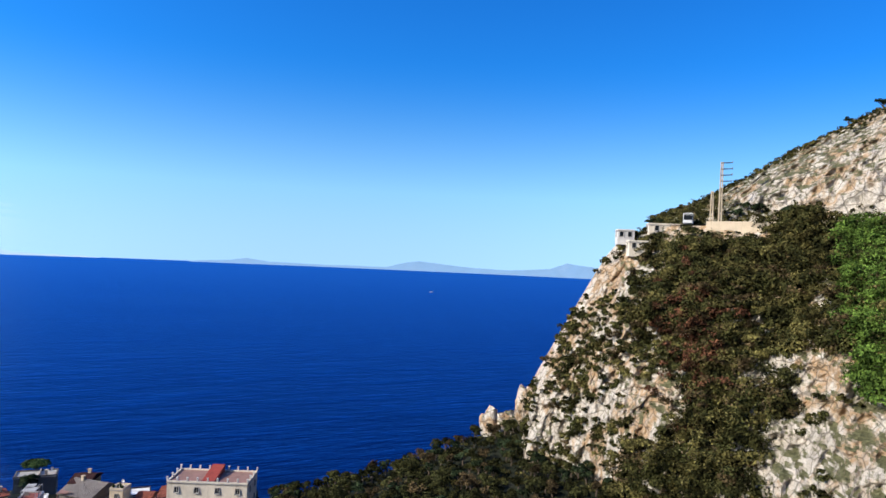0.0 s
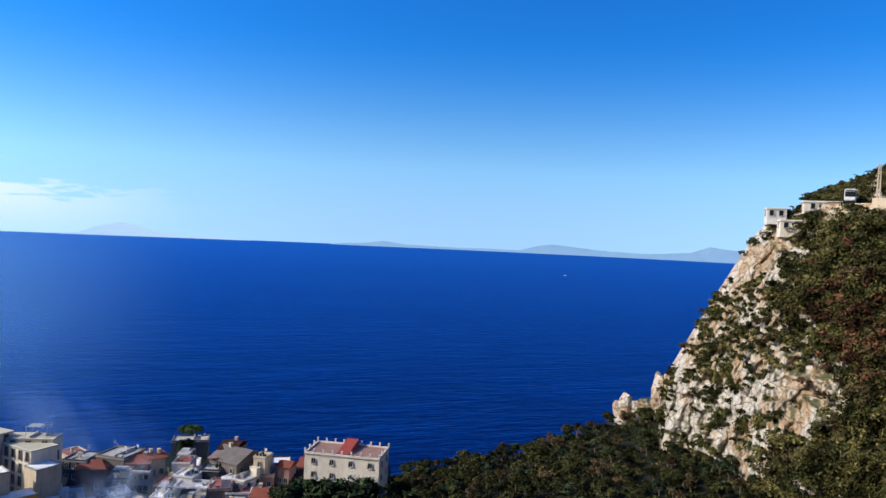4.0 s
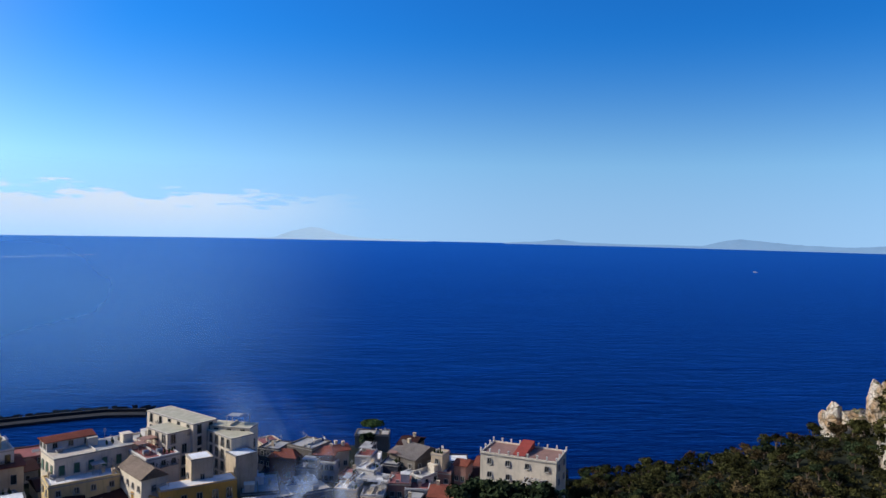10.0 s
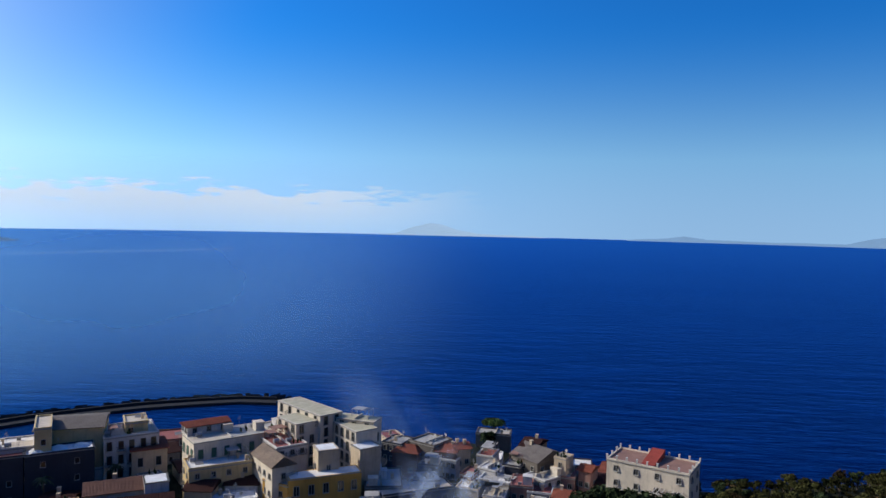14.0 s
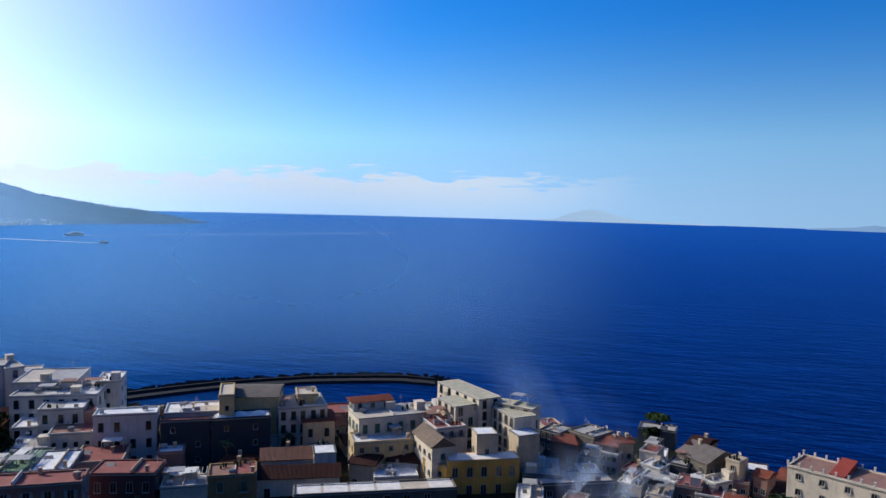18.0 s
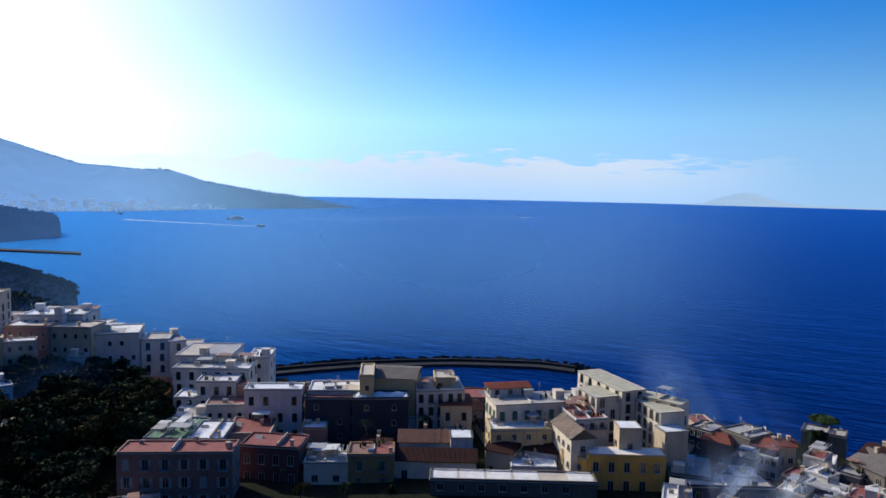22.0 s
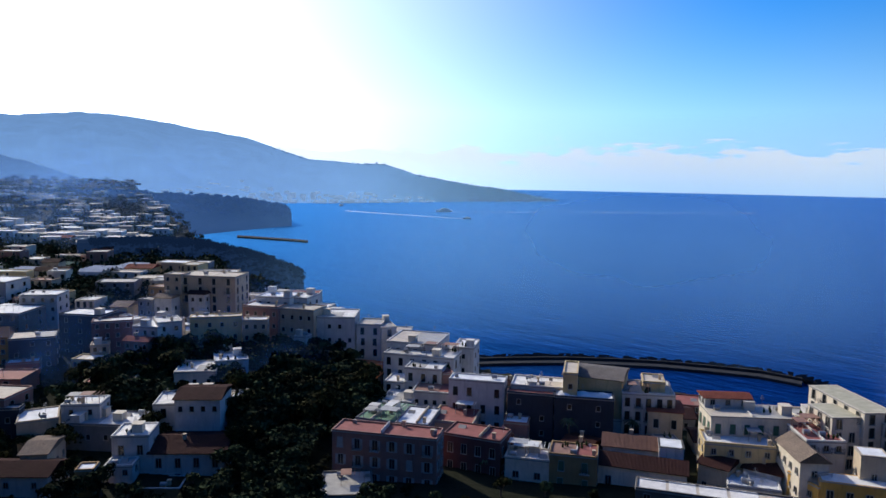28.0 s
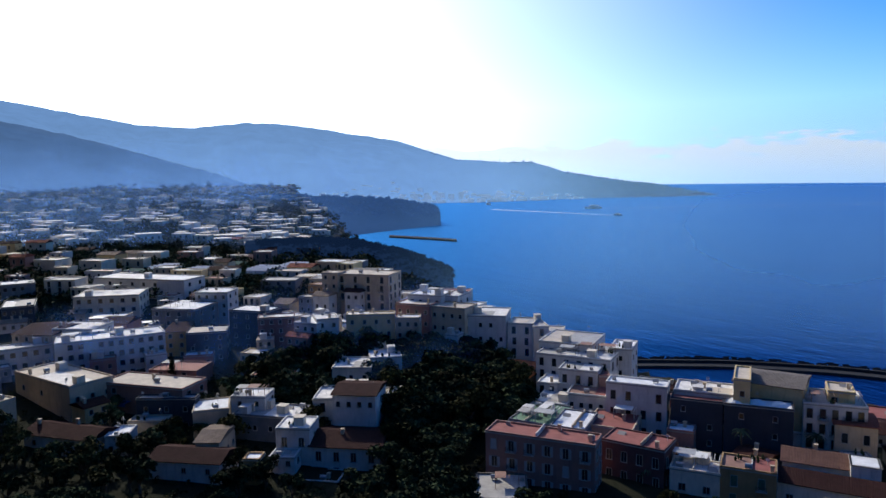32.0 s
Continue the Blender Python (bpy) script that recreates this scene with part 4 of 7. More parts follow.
house(-126.6, 109.4, 20.5, 23.7, 7.0, 12.0, 29.5, wall='pink', top='red', floors=3, cols=6, side=2, shutter='grey', balcony=0.3, clutter=4, label='dusky pink plastered palazzo with a red roof terrace', full=True, base=6.5)
house(-112.1, 130.2, 21.0, 13.6, 8.3, 9.0, 19.9, wall='rose', top='red', floors=2, cols=4, clutter=3, label='dark rose plastered house with a red roof edge', full=True, base=7)
house(-126.8, 148.5, 22.5, 14.6, 5.8, 13.5, 29.6, wall='white', top='white', floors=3, cols=4, kind='tall', clutter=3, label='tall white plastered house with a bright flat roof', full=False, base=8.5)
# the next two houses have their facade shade painted in as slate
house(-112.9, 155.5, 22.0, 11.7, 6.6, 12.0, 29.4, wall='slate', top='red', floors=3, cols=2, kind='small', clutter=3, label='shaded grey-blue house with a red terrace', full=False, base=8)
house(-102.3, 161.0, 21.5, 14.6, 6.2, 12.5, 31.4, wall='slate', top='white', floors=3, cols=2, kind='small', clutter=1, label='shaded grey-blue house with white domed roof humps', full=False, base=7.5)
house(-114.2, 158.5, 26.0, 13.3, 9.3, 9.0, 29.6, wall='white', top='pale', floors=2, cols=4, clutter=6, full=False, base=12)
house(-105.3, 169.5, 24.9, 15.1, 13.2, 12.0, 21.2, wall='sand', roof='gable', top='grey', floors=2, cols=3, side=1, rise=1.3, clutter=0, label='sand-yellow church-like hall with a grey tiled roof', full=False, base=10.9)
house(-101.7, 163.7, 24.5, 3.6, 12.0, 15.0, 29.9, wall='sand', top='buff', floors=3, cols=1, side=1, kind='small', clutter=0, label='square sand-yellow block at the end of a hall', full=False, base=10.5)
house(-90.4, 173.9, 23.5, 13.0, 12.5, 11.0, 34.3, wall='white', top='grey', floors=3, cols=5, clutter=10, balcony=0.4, label='white terraced house with verandas and cluttered roof', full=False, base=9.5)
house(-87.6, 179.2, 29.0, 5.5, 7.7, 8.0, 29.8, wall='sand', top='buff', floors=2, cols=2, clutter=3, full=False, base=15)
house(-84.2, 175.8, 21.6, 8.4, 10.3, 9.0, 30.0, wall='tan', roof='gable', top='red', floors=2, cols=2, side=2, rise=0.6, clutter=0, label='tan house under a low red-brown roof', full=False, base=7.6)
house(-95.0, 171.8, 20.5, 15.6, 10.6, 6.5, 34.4, wall='white', top='pale', floors=2, cols=4, side=1, kind='small', clutter=6, full=False, base=6.5)
house(-65.8, 169.0, 22.5, 19.0, 9.5, 13.0, 38.0, wall='cream', top='grey', floors=3, cols=6, side=3, kind='tall', shutter='green', opened=False, clutter=9, label='cream palazzo with a row of tall dark windows', full=True, base=8.5, parapet=0.18)
house(-69.4, 174.0, 35.4, 10.5, 5.0, 2.3, 38.0, wall='white', roof='gable', top='red', floors=1, cols=3, side=2, kind='small', rise=0.7, clutter=0, label='white penthouse with a red tiled roof', full=True, base=0.1)
house(-64.9, 163.6, 21.0, 14.8, 8.0, 10.3, 31.0, wall='sand', top='white', floors=3, cols=4, side=2, kind='small', clutter=8, label='sandy terrace house with white awnings on its roof', full=True, base=7, parapet=0.6)
house(-53.2, 197.1, 27.3, 20.5, 7.0, 12.0, -43.5, wall='cream', top='moss', floors=4, cols=5, side=2, balcony=0.4, clutter=0, label='large cream hotel block with mossy flat roof', full=False, base=13.3, parapet=0.12)
house(-28.2, 177.6, 25.0, 6.4, 15.5, 12.1, 41.0, wall='cream', top='moss', floors=4, cols=0, side=6, clutter=0, label='cream hotel wing with a broad mossy roof slab', full=True, base=12, parapet=0.12)
house(-43.6, 179.2, 26.0, 12.0, 9.5, 12.0, 45.0, wall='cream', top='moss', floors=4, cols=4, side=3, clutter=0, label='lower cream hotel wing with stepped flat roof', full=True, base=13.3, parapet=0.12)
house(-35.1, 186.6, 26.0, 11.0, 5.0, 12.0, -17.0, wall='cream', top='moss', floors=4, cols=3, side=1, clutter=1, full=True, base=13, parapet=0.12)
house(-46.4, 171.4, 22.0, 8.0, 12.0, 12.4, 38.0, wall='white', top='red', floors=4, cols=3, side=3, kind='small', clutter=6, balcony=0.7, label='white house with balconies and a small red roof', full=True, base=8)
house(-35.6, 168.4, 23.0, 5.0, 5.0, 12.0, 27.0, wall='tan', top='white', floors=2, cols=1, side=1, kind='small', clutter=0, label='bare tan stair tower with a white cap', full=True, base=9, parapet=0.15)
house(-26.4, 173.4, 22.0, 5.8, 4.8, 12.0, 38.0, wall='tan', top='white', floors=2, cols=0, side=0, kind='small', clutter=0, label='plain tan tower with a bright white roof', full=True, base=8, parapet=0.1)
house(-41.0, 162.3, 17.0, 17.2, 5.0, 13.0, 25.0, wall='yellow', top='pale', floors=3, cols=5, side=2, kind='tall', clutter=0, label='yellow plastered house with a pale coped flat roof', full=True, base=3, parapet=0.12)
house(-48.3, 166.3, 17.0, 8.0, 5.5, 11.6, -30.0, wall='yellow', top='grey', floors=3, cols=2, side=1, kind='small', clutter=6, label='bright yellow plastered house wing', full=True, base=3.5, parapet=0.3)
house(-52.4, 172.0, 20.4, 11.9, 5.6, 12.0, -51.8, wall='cream', roof='gable', top='old', floors=3, cols=4, side=1, kind='small', rise=2.2, clutter=0, label='cream house with a weathered tiled gable', full=True, base=6.4)
house(-70.3, 142.4, 19.0, 36.0, 5.6, 7.0, 25.0, wall='stone', top='buff', floors=2, cols=8, side=1, kind='wide', clutter=0, label='long flat-roofed house with pale roof slabs', full=True, base=5)
house(-81.8, 147.2, 16.4, 18.6, 8.0, 9.6, 24.5, wall='cream', roof='gable', top='brown', floors=2, cols=4, side=2, rise=1.7, clutter=0, label='cream house under a broad brown tiled roof', full=True, base=2.5)
house(-84.8, 154.6, 16.4, 12.4, 8.6, 11.0, 27.0, wall='cream', roof='gable', top='ribbed', floors=2, cols=3, side=2, rise=1.5, clutter=1, label='cream house with a ribbed russet tiled roof', full=True, base=2.5)
house(-72.9, 158.4, 19.0, 5.2, 5.6, 10.4, 28.0, wall='white', top='white', floors=2, cols=1, side=0, kind='small', clutter=0, label='white rendered block with a pale cap', full=True, base=6, parapet=0.1)
house(-89.9, 140.2, 16.5, 10.4, 7.5, 12.0, 28.7, wall='ochre', top='brown', floors=3, cols=2, side=2, kind='tall', shutter='green', opened=False, clutter=6, balcony=0.8, label='ochre house with white-framed tall windows', full=True, base=2.5)
house(-98.0, 134.9, 16.0, 9.7, 6.5, 11.0, 28.6, wall='cream', top='grey', floors=2, cols=2, side=1, kind='wide', clutter=10, label='cream house with round-headed dark openings', full=True, base=2.5)
house(-149.5, 146.9, 21.0, 5.5, 15.6, 10.0, 29.5, wall='white', top='white', floors=3, cols=2, clutter=4, full=False, base=7)
house(-145.3, 150.7, 23.0, 10.6, 13.2, 12.0, 29.7, wall='white', top='pale', floors=3, cols=3, clutter=8, full=False, base=9)
house(-135.9, 156.2, 24.0, 3.1, 10.9, 10.0, 50.4, wall='pink', top='red', floors=2, cols=1, side=1, clutter=3, full=False, base=10)
house(-137.5, 145.7, 22.0, 10.1, 13.0, 9.0, 32.0, wall='white', top='red', floors=2, cols=4, kind='small', clutter=3, full=False, base=8)
house(-142.6, 138.8, 22.0, 8.7, 17.1, 7.0, 29.1, wall='white', top='pale', floors=2, cols=2, clutter=8, full=False, base=8)
house(-136.5, 124.9, 21.0, 10.5, 15.5, 8.0, 22.7, wall='grey', top='green', floors=2, cols=2, clutter=11, label='grey house with a cluttered green roof terrace', full=True, base=7)
house(-126.0, 128.3, 21.5, 8.2, 12.8, 8.0, 28.8, wall='grey', top='white', floors=2, cols=2, clutter=4, full=True, base=7.5)
house(-123.3, 137.3, 20.5, 11.0, 12.3, 8.0, 28.9, wall='tan', top='red', floors=2, cols=3, clutter=4, full=True, base=6.5)
house(-161.3, 158.8, 29.5, 15.8, 16.1, 9.0, 27.8, wall='white', top='grey', floors=2, cols=6, kind='tall', clutter=3, label='white quayside house with a row of dark openings', full=False)
house(-144.9, 170.7, 24.5, 6.4, 11.0, 13.0, 30.3, wall='white', top='white', floors=3, cols=1, side=2, kind='small', clutter=3, full=False, base=10.5)
house(-157.1, 153.7, 25.5, 21.3, 10.3, 11.0, 26.7, wall='white', top='pale', floors=3, cols=6, clutter=13, full=False, base=11.5)
house(-191.6, 155.1, 28.0, 13.3, 14.2, 14.0, 41.9, wall='white', top='pale', floors=3, cols=4, kind='small', clutter=2, full=False)
house(-180.7, 163.9, 29.0, 8.1, 9.6, 11.0, 36.6, wall='cream', top='grey', floors=3, cols=2, kind='tall', clutter=1, full=False)
house(-172.8, 167.6, 29.5, 5.0, 11.5, 10.0, 59.4, wall='cream', top='grey', floors=3, cols=1, clutter=1, full=False)
house(-174.7, 151.7, 21.8, 12.1, 18.5, 5.0, 24.1, wall='stone', roof='hip', top='orange', floors=1, cols=2, side=1, kind='small', rise=2.4, hip=3, clutter=0, label='low garden house with an orange tiled hip roof', full=False)
house(-173.0, 143.6, 22.1, 4.9, 14.8, 3.4, 29.3, wall='stone', top='green', floors=1, cols=1, side=0, kind='small', clutter=0, parapet=0.2, label='low shed with a green felt roof', full=False, base=8.1)
house(-188.8, 157.4, 23.0, 4.7, 5.2, 4.0, 29.7, wall='stone', top='grey', floors=1, cols=1, side=0, kind='small', clutter=0, full=False)
house(-65.1, 161.2, 20.9, 6.3, 8.2, 6.0, 1.6, wall='tan', roof='gable', top='brown', floors=1, cols=2, side=1, kind='small', rise=1.2, clutter=1, full=True, base=6.9)
house(-57.5, 166.9, 21.4, 7.7, 7.8, 5.0, 6.5, wall='white', roof='gable', top='brown', floors=1, cols=2, side=1, kind='small', rise=1.2, clutter=2, full=True, base=7.4)
house(-57.6, 158.5, 21.5, 10.3, 6.1, 4.0, 24.9, wall='white', top='white', floors=1, cols=2, side=1, kind='small', clutter=6, full=True, base=7.5)
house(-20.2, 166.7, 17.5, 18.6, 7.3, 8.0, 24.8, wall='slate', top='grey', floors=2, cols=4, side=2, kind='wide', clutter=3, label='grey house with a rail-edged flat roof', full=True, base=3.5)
house(-24.7, 170.6, 21.0, 9.1, 13.1, 5.0, 8.5, wall='stone', top='pale', floors=1, cols=2, side=1, kind='small', clutter=6, full=True, base=7)
house(-24.3, 158.2, 19.0, 5.9, 8.5, 6.0, 7.0, wall='white', top='pale', floors=2, cols=2, clutter=3, full=True, base=5)
house(32.1, 167.8, 29.0, 18.7, 9.9, 7.0, -30.0, base=6, wall='cream', top='brown', floors=2, cols=4, side=2, kind='small', clutter=0, label='pale cream seafront villa with a white pillared roof terrace', full=True)
house(2.2, 221.0, 15.0, 10.5, 6.0, 10.2, -8.0, wall='stone', top='grey', floors=2, cols=2, side=1, kind='small', clutter=2, label='grey stone house below the round pine', full=True, base=8)
house(11.3, 190.2, 21.8, 9.5, 11.1, 7.0, -48.6, wall='stone', roof='gable', top='grey', floors=2, cols=3, side=3, rise=2.4, clutter=1, label='grey stone house with a long dark tiled roof', kind='small', full=True, base=7.8)
house(13.7, 192.4, 25.4, 4.5, 8.4, 5.0, -26.7, wall='ochre', roof='gable', top='brown', floors=1, cols=2, side=1, rise=1.2, clutter=1, kind='small', full=True, base=11.4)
house(21.8, 183.1, 24.0, 3.3, 4.2, 7.0, -34.3, wall='tan', top='buff', floors=2, cols=1, side=1, clutter=3, label='tan cubic house with a low capped roof', kind='small', full=True, base=10)
house(27.8, 181.5, 23.1, 3.2, 5.0, 5.0, -30.2, wall='pink', roof='gable', top='red', floors=1, cols=2, side=1, rise=0.9, clutter=0, kind='small', full=True, base=9.1)
house(-8.6, 189.5, 24.0, 5.3, 7.8, 5.0, -13.1, wall='rose', roof='gable', top='red', floors=1, cols=3, side=1, rise=1, clutter=1, kind='small', full=True, base=10.0)
house(-3.5, 189.7, 24.5, 4.3, 5.3, 5.0, 19.7, wall='tan', roof='gable', top='red', floors=1, cols=2, side=1, rise=1, clutter=2, kind='small', full=True, base=10.5)
house(-16.1, 194.4, 25.5, 8.3, 8.5, 5.0, -35.1, wall='stone', top='grey', floors=1, cols=3, side=1, clutter=6, kind='small', full=True, base=11.5)
house(-20.3, 190.3, 22.2, 6.9, 5.7, 6.0, -11.8, wall='rose', roof='hip', top='red', floors=1, cols=2, side=2, rise=1.5, hip=2, clutter=0, kind='small', full=True, base=8.2)
house(2.1, 190.0, 23.5, 4.5, 6.4, 5.0, -17.6, wall='white', top='red', floors=1, cols=2, side=2, clutter=3, label='white cottage with a flat red roof', kind='small', full=True, base=9.5)
house(-7.5, 188.7, 21.5, 4.6, 6.5, 6.0, -19.3, wall='white', top='grey', floors=2, cols=3, side=1, clutter=4, kind='small', full=True, base=7.5)
house(2.4, 184.7, 22.5, 5.3, 5.9, 4.5, -32.0, wall='white', top='white', floors=1, cols=2, side=1, clutter=6, kind='small', full=True, base=8.5)
house(2.4, 179.4, 21.0, 8.3, 5.5, 5.0, -23.5, wall='white', top='grey', floors=1, cols=4, side=1, clutter=4, kind='small', full=True, base=7)
house(14.6, 182.5, 20.5, 6.7, 9.8, 6.0, -48.7, wall='white', top='grey', floors=2, cols=2, side=3, clutter=3, label='white cubic house with a slate-grey roof', kind='small', full=True, base=6.5)
house(10.4, 175.4, 21.5, 5.5, 8.0, 4.5, -7.9, wall='pink', top='red', floors=1, cols=3, side=1, clutter=4, kind='small', full=True, base=7.5)
house(14.4, 174.1, 19.0, 6.0, 7.2, 6.0, -10.1, wall='white', top='red', floors=2, cols=3, side=2, clutter=6, kind='small', full=True, base=5)
house(3.5, 172.0, 18.5, 5.5, 7.7, 6.0, -10.6, wall='white', top='buff', floors=2, cols=3, side=2, clutter=4, kind='small', full=True, base=4.5)
house(-3.0, 175.8, 20.0, 5.8, 4.8, 5.0, -19.7, wall='tan', top='pale', floors=1, cols=3, side=1, clutter=8, kind='small', full=True, base=6)
house(-2.1, 182.4, 21.0, 3.7, 6.0, 5.0, -22.3, wall='rose', top='red', floors=1, cols=2, side=1, clutter=4, kind='small', full=True, base=7)
house(22.0, 181.7, 22.5, 4.9, 7.5, 4.0, -17.0, wall='pink', top='red', floors=1, cols=2, side=1, clutter=3, kind='small', full=True, base=8.5)
house(8.7, 186.2, 22.5, 4.9, 6.3, 5.0, -22.1, wall='slate', top='grey', floors=1, cols=2, side=1, clutter=4, kind='small', full=True, base=8.5)
house(-13.0, 185.6, 22.0, 5.6, 5.5, 5.0, -13.5, wall='grey', top='pale', floors=1, cols=3, side=1, clutter=8, kind='small', full=True, base=8)
house(-23.6, 193.8, 24.0, 6.0, 7.3, 6.0, -23.5, wall='slate', top='grey', floors=2, cols=3, side=1, clutter=4, kind='small', full=True, base=10)
house(-11.7, 176.3, 21.0, 5.0, 5.6, 5.0, 16.5, wall='white', top='pale', floors=1, cols=3, side=1, clutter=8, kind='small', full=True, base=7)
house(-172.2, 90.8, 21.0, 15.3, 11.1, 11.0, 50.7, wall='white', top='pale', floors=3, cols=3, side=2, kind='tall', clutter=6, label='white plastered villa with tall windows among trees', full=False, base=7)
house(-165.9, 93.1, 29.9, 10.8, 11.8, 4.0, 45.8, wall='white', roof='gable', top='brown', floors=1, cols=4, side=1, kind='small', rise=1.2, clutter=0, full=False, base=15.9)
house(-169.7, 107.9, 22.5, 6.8, 5.8, 8.0, 42.4, wall='white', top='pale', floors=2, cols=2, side=1, clutter=3, full=False, base=8.5)
house(-190.4, 105.8, 24.5, 11.2, 12.0, 9.0, 50.3, wall='cream', top='pale', floors=2, cols=3, side=2, kind='small', clutter=6, full=False, base=10.5)
house(-189.3, 117.8, 25.5, 9.3, 13.0, 9.0, 62.2, wall='white', top='white', floors=2, cols=3, side=2, kind='small', clutter=6, full=False, base=11.5)
house(-163.4, 76.9, 16.0, 8.0, 8.4, 14.0, 48.4, wall='white', top='pale', floors=3, cols=2, side=1, kind='tall', clutter=3, label='white plastered house with a small roof terrace', full=True, base=2.5)
house(-157.8, 82.7, 14.7, 16.5, 13.8, 11.0, 45.3, wall='white', roof='gable', top='brown', floors=3, cols=4, side=2, kind='tall', rise=1.6, clutter=1, label='long white house under a dark tiled roof', full=True, base=2.5)
house(-219.2, 50.8, 22.0, 25.9, 10.8, 11.0, 36.8, wall='pink', top='buff', floors=3, cols=3, side=2, kind='wide', clutter=2, label='salmon pink house with a broad pale roof terrace', full=False)
house(-214.3, 42.4, 23.5, 12.2, 28.4, 11.0, 109.5, wall='tan', top='buff', floors=2, cols=3, side=3, kind='small', clutter=6, label='tan house with a faded terracotta terrace', full=False, base=9.5)
house(-206.6, 30.7, 19.7, 19.7, 9.1, 7.0, 37.0, wall='white', roof='gable', top='brown', floors=2, cols=3, side=2, kind='small', rise=1.6, clutter=2, full=False, base=5.7)
house(-172.6, 50.9, 18.8, 16.8, 9.0, 7.0, 43.9, wall='white', roof='gable', top='brown', floors=2, cols=3, side=2, kind='small', rise=1.5, clutter=0, full=True, base=4.8)
house(-172.3, 61.2, 22.5, 5.5, 11.1, 5.0, 51.2, wall='tan', roof='gable', top='old', floors=1, cols=1, side=3, kind='small', rise=1, clutter=0, full=True, base=8.5)
house(-187.3, 75.2, 25.0, 9.0, 7.2, 7.0, 47.7, wall='white', top='white', floors=2, cols=2, side=2, kind='small', clutter=6, full=False, base=11)
# shaded front, its shade put into the slate wall colour
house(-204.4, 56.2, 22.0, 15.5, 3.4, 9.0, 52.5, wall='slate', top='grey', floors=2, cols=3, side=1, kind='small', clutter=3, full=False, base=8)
house(-245.0, 43.7, 27.0, 16.6, 9.8, 13.0, 78.4, wall='white', top='white', floors=4, cols=6, side=2, kind='wide', clutter=5, label='white apartment block with rows of loggias', full=False)
house(-241.7, 59.9, 27.0, 14.1, 10.8, 13.0, 83.1, wall='white', top='white', floors=4, cols=5, side=2, kind='wide', clutter=4, full=False)
house(-255.6, 26.7, 27.0, 17.8, 7.3, 11.0, 88.5, wall='white', top='pale', floors=3, cols=6, kind='wide', clutter=5, full=False)
house(-266.2, 35.1, 31.2, 13.9, 18.5, 9.0, 43.0, wall='tan', roof='gable', top='brown', floors=3, cols=4, kind='small', rise=1.5, clutter=1, full=False)
house(-260.7, 45.5, 31.5, 13.4, 12.0, 10.0, 49.4, wall='white', top='pale', floors=3, cols=4, kind='small', clutter=3, full=False)
house(-299.5, 57.9, 31.0, 22.8, 16.3, 14.0, 63.8, wall='cream', top='pale', floors=4, cols=6, side=3, kind='wide', clutter=3, full=False)
house(-335.6, 71.8, 32.0, 43.8, 14.0, 15.0, 37.2, wall='white', top='white', floors=4, cols=8, side=2, kind='wide', clutter=3, full=False)
house(-243.7, 136.0, 39.0, 20.8, 12.3, 13.0, 35.1, wall='tan', top='buff', floors=4, cols=4, side=3, kind='tall', balcony=0.6, clutter=2, label='tall buff hotel block above the town', full=False)
house(-246.7, 131.9, 39.5, 6.5, 6.7, 13.0, 33.9, wall='tan', top='buff', floors=4, cols=2, side=1, kind='small', clutter=1, full=False)
house(-256.9, 131.2, 37.0, 9.4, 7.1, 10.0, 30.9, wall='ochre', top='brown', floors=3, cols=3, kind='small', clutter=1, full=False)
house(-210.8, 121.9, 31.5, 15.5, 5.0, 12.0, 55.8, wall='sand', top='buff', floors=3, cols=4, side=2, kind='small', clutter=3, label='sandy cream palazzo with three window rows', full=False)
house(-200.7, 134.2, 31.5, 7.6, 5.5, 11.0, 49.1, wall='tan', top='white', floors=3, cols=3, kind='small', clutter=1, full=False)
house(-267.4, 77.1, 33.0, 16.5, 15.6, 10.0, 41.7, wall='stone', top='white', floors=3, cols=4, kind='wide', clutter=4, full=False)
house(-273.9, 94.2, 36.0, 12.2, 10.4, 10.0, 48.1, wall='white', top='white', floors=3, cols=4, kind='small', clutter=2, full=False)
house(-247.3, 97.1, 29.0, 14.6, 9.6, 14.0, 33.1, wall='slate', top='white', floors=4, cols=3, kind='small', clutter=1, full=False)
house(-229.3, 99.8, 30.5, 11.6, 6.2, 12.0, 62.7, wall='rose', top='buff', floors=4, cols=4, kind='small', clutter=1, full=False)
house(-246.8, 75.4, 29.2, 6.9, 16.8, 9.0, 63.4, wall='yellow', roof='hip', top='brown', floors=3, cols=2, side=1, kind='small', rise=1.5, hip=2, clutter=1, full=False)
house(-240.2, 80.2, 28.5, 12.5, 10.4, 10.0, 64.7, wall='slate', top='grey', floors=3, cols=3, kind='small', clutter=2, full=False)
house(-217.9, 107.2, 32.0, 8.3, 15.4, 10.0, 31.3, wall='white', top='white', floors=3, cols=3, kind='small', clutter=4, full=False)
house(-212.7, 112.5, 32.0, 7.1, 9.6, 11.0, 71.0, wall='white', top='pale', floors=3, cols=2, kind='small', clutter=3, full=False)
house(-211.0, 140.9, 33.0, 12.5, 9.3, 12.0, 29.5, wall='pink', top='buff', floors=3, cols=4, kind='small', clutter=2, full=False)
house(-201.3, 148.3, 31.5, 12.5, 9.5, 13.0, 25.4, wall='tan', top='buff', floors=3, cols=4, kind='small', clutter=2, full=False)
house(-213.4, 147.5, 39.0, 12.1, 11.8, 8.0, 31.9, wall='white', top='white', floors=2, cols=4, kind='small', clutter=5, full=False)
house(-206.5, 156.3, 38.5, 6.4, 10.4, 8.0, 27.6, wall='white', top='pale', floors=2, cols=3, kind='small', clutter=3, full=False)
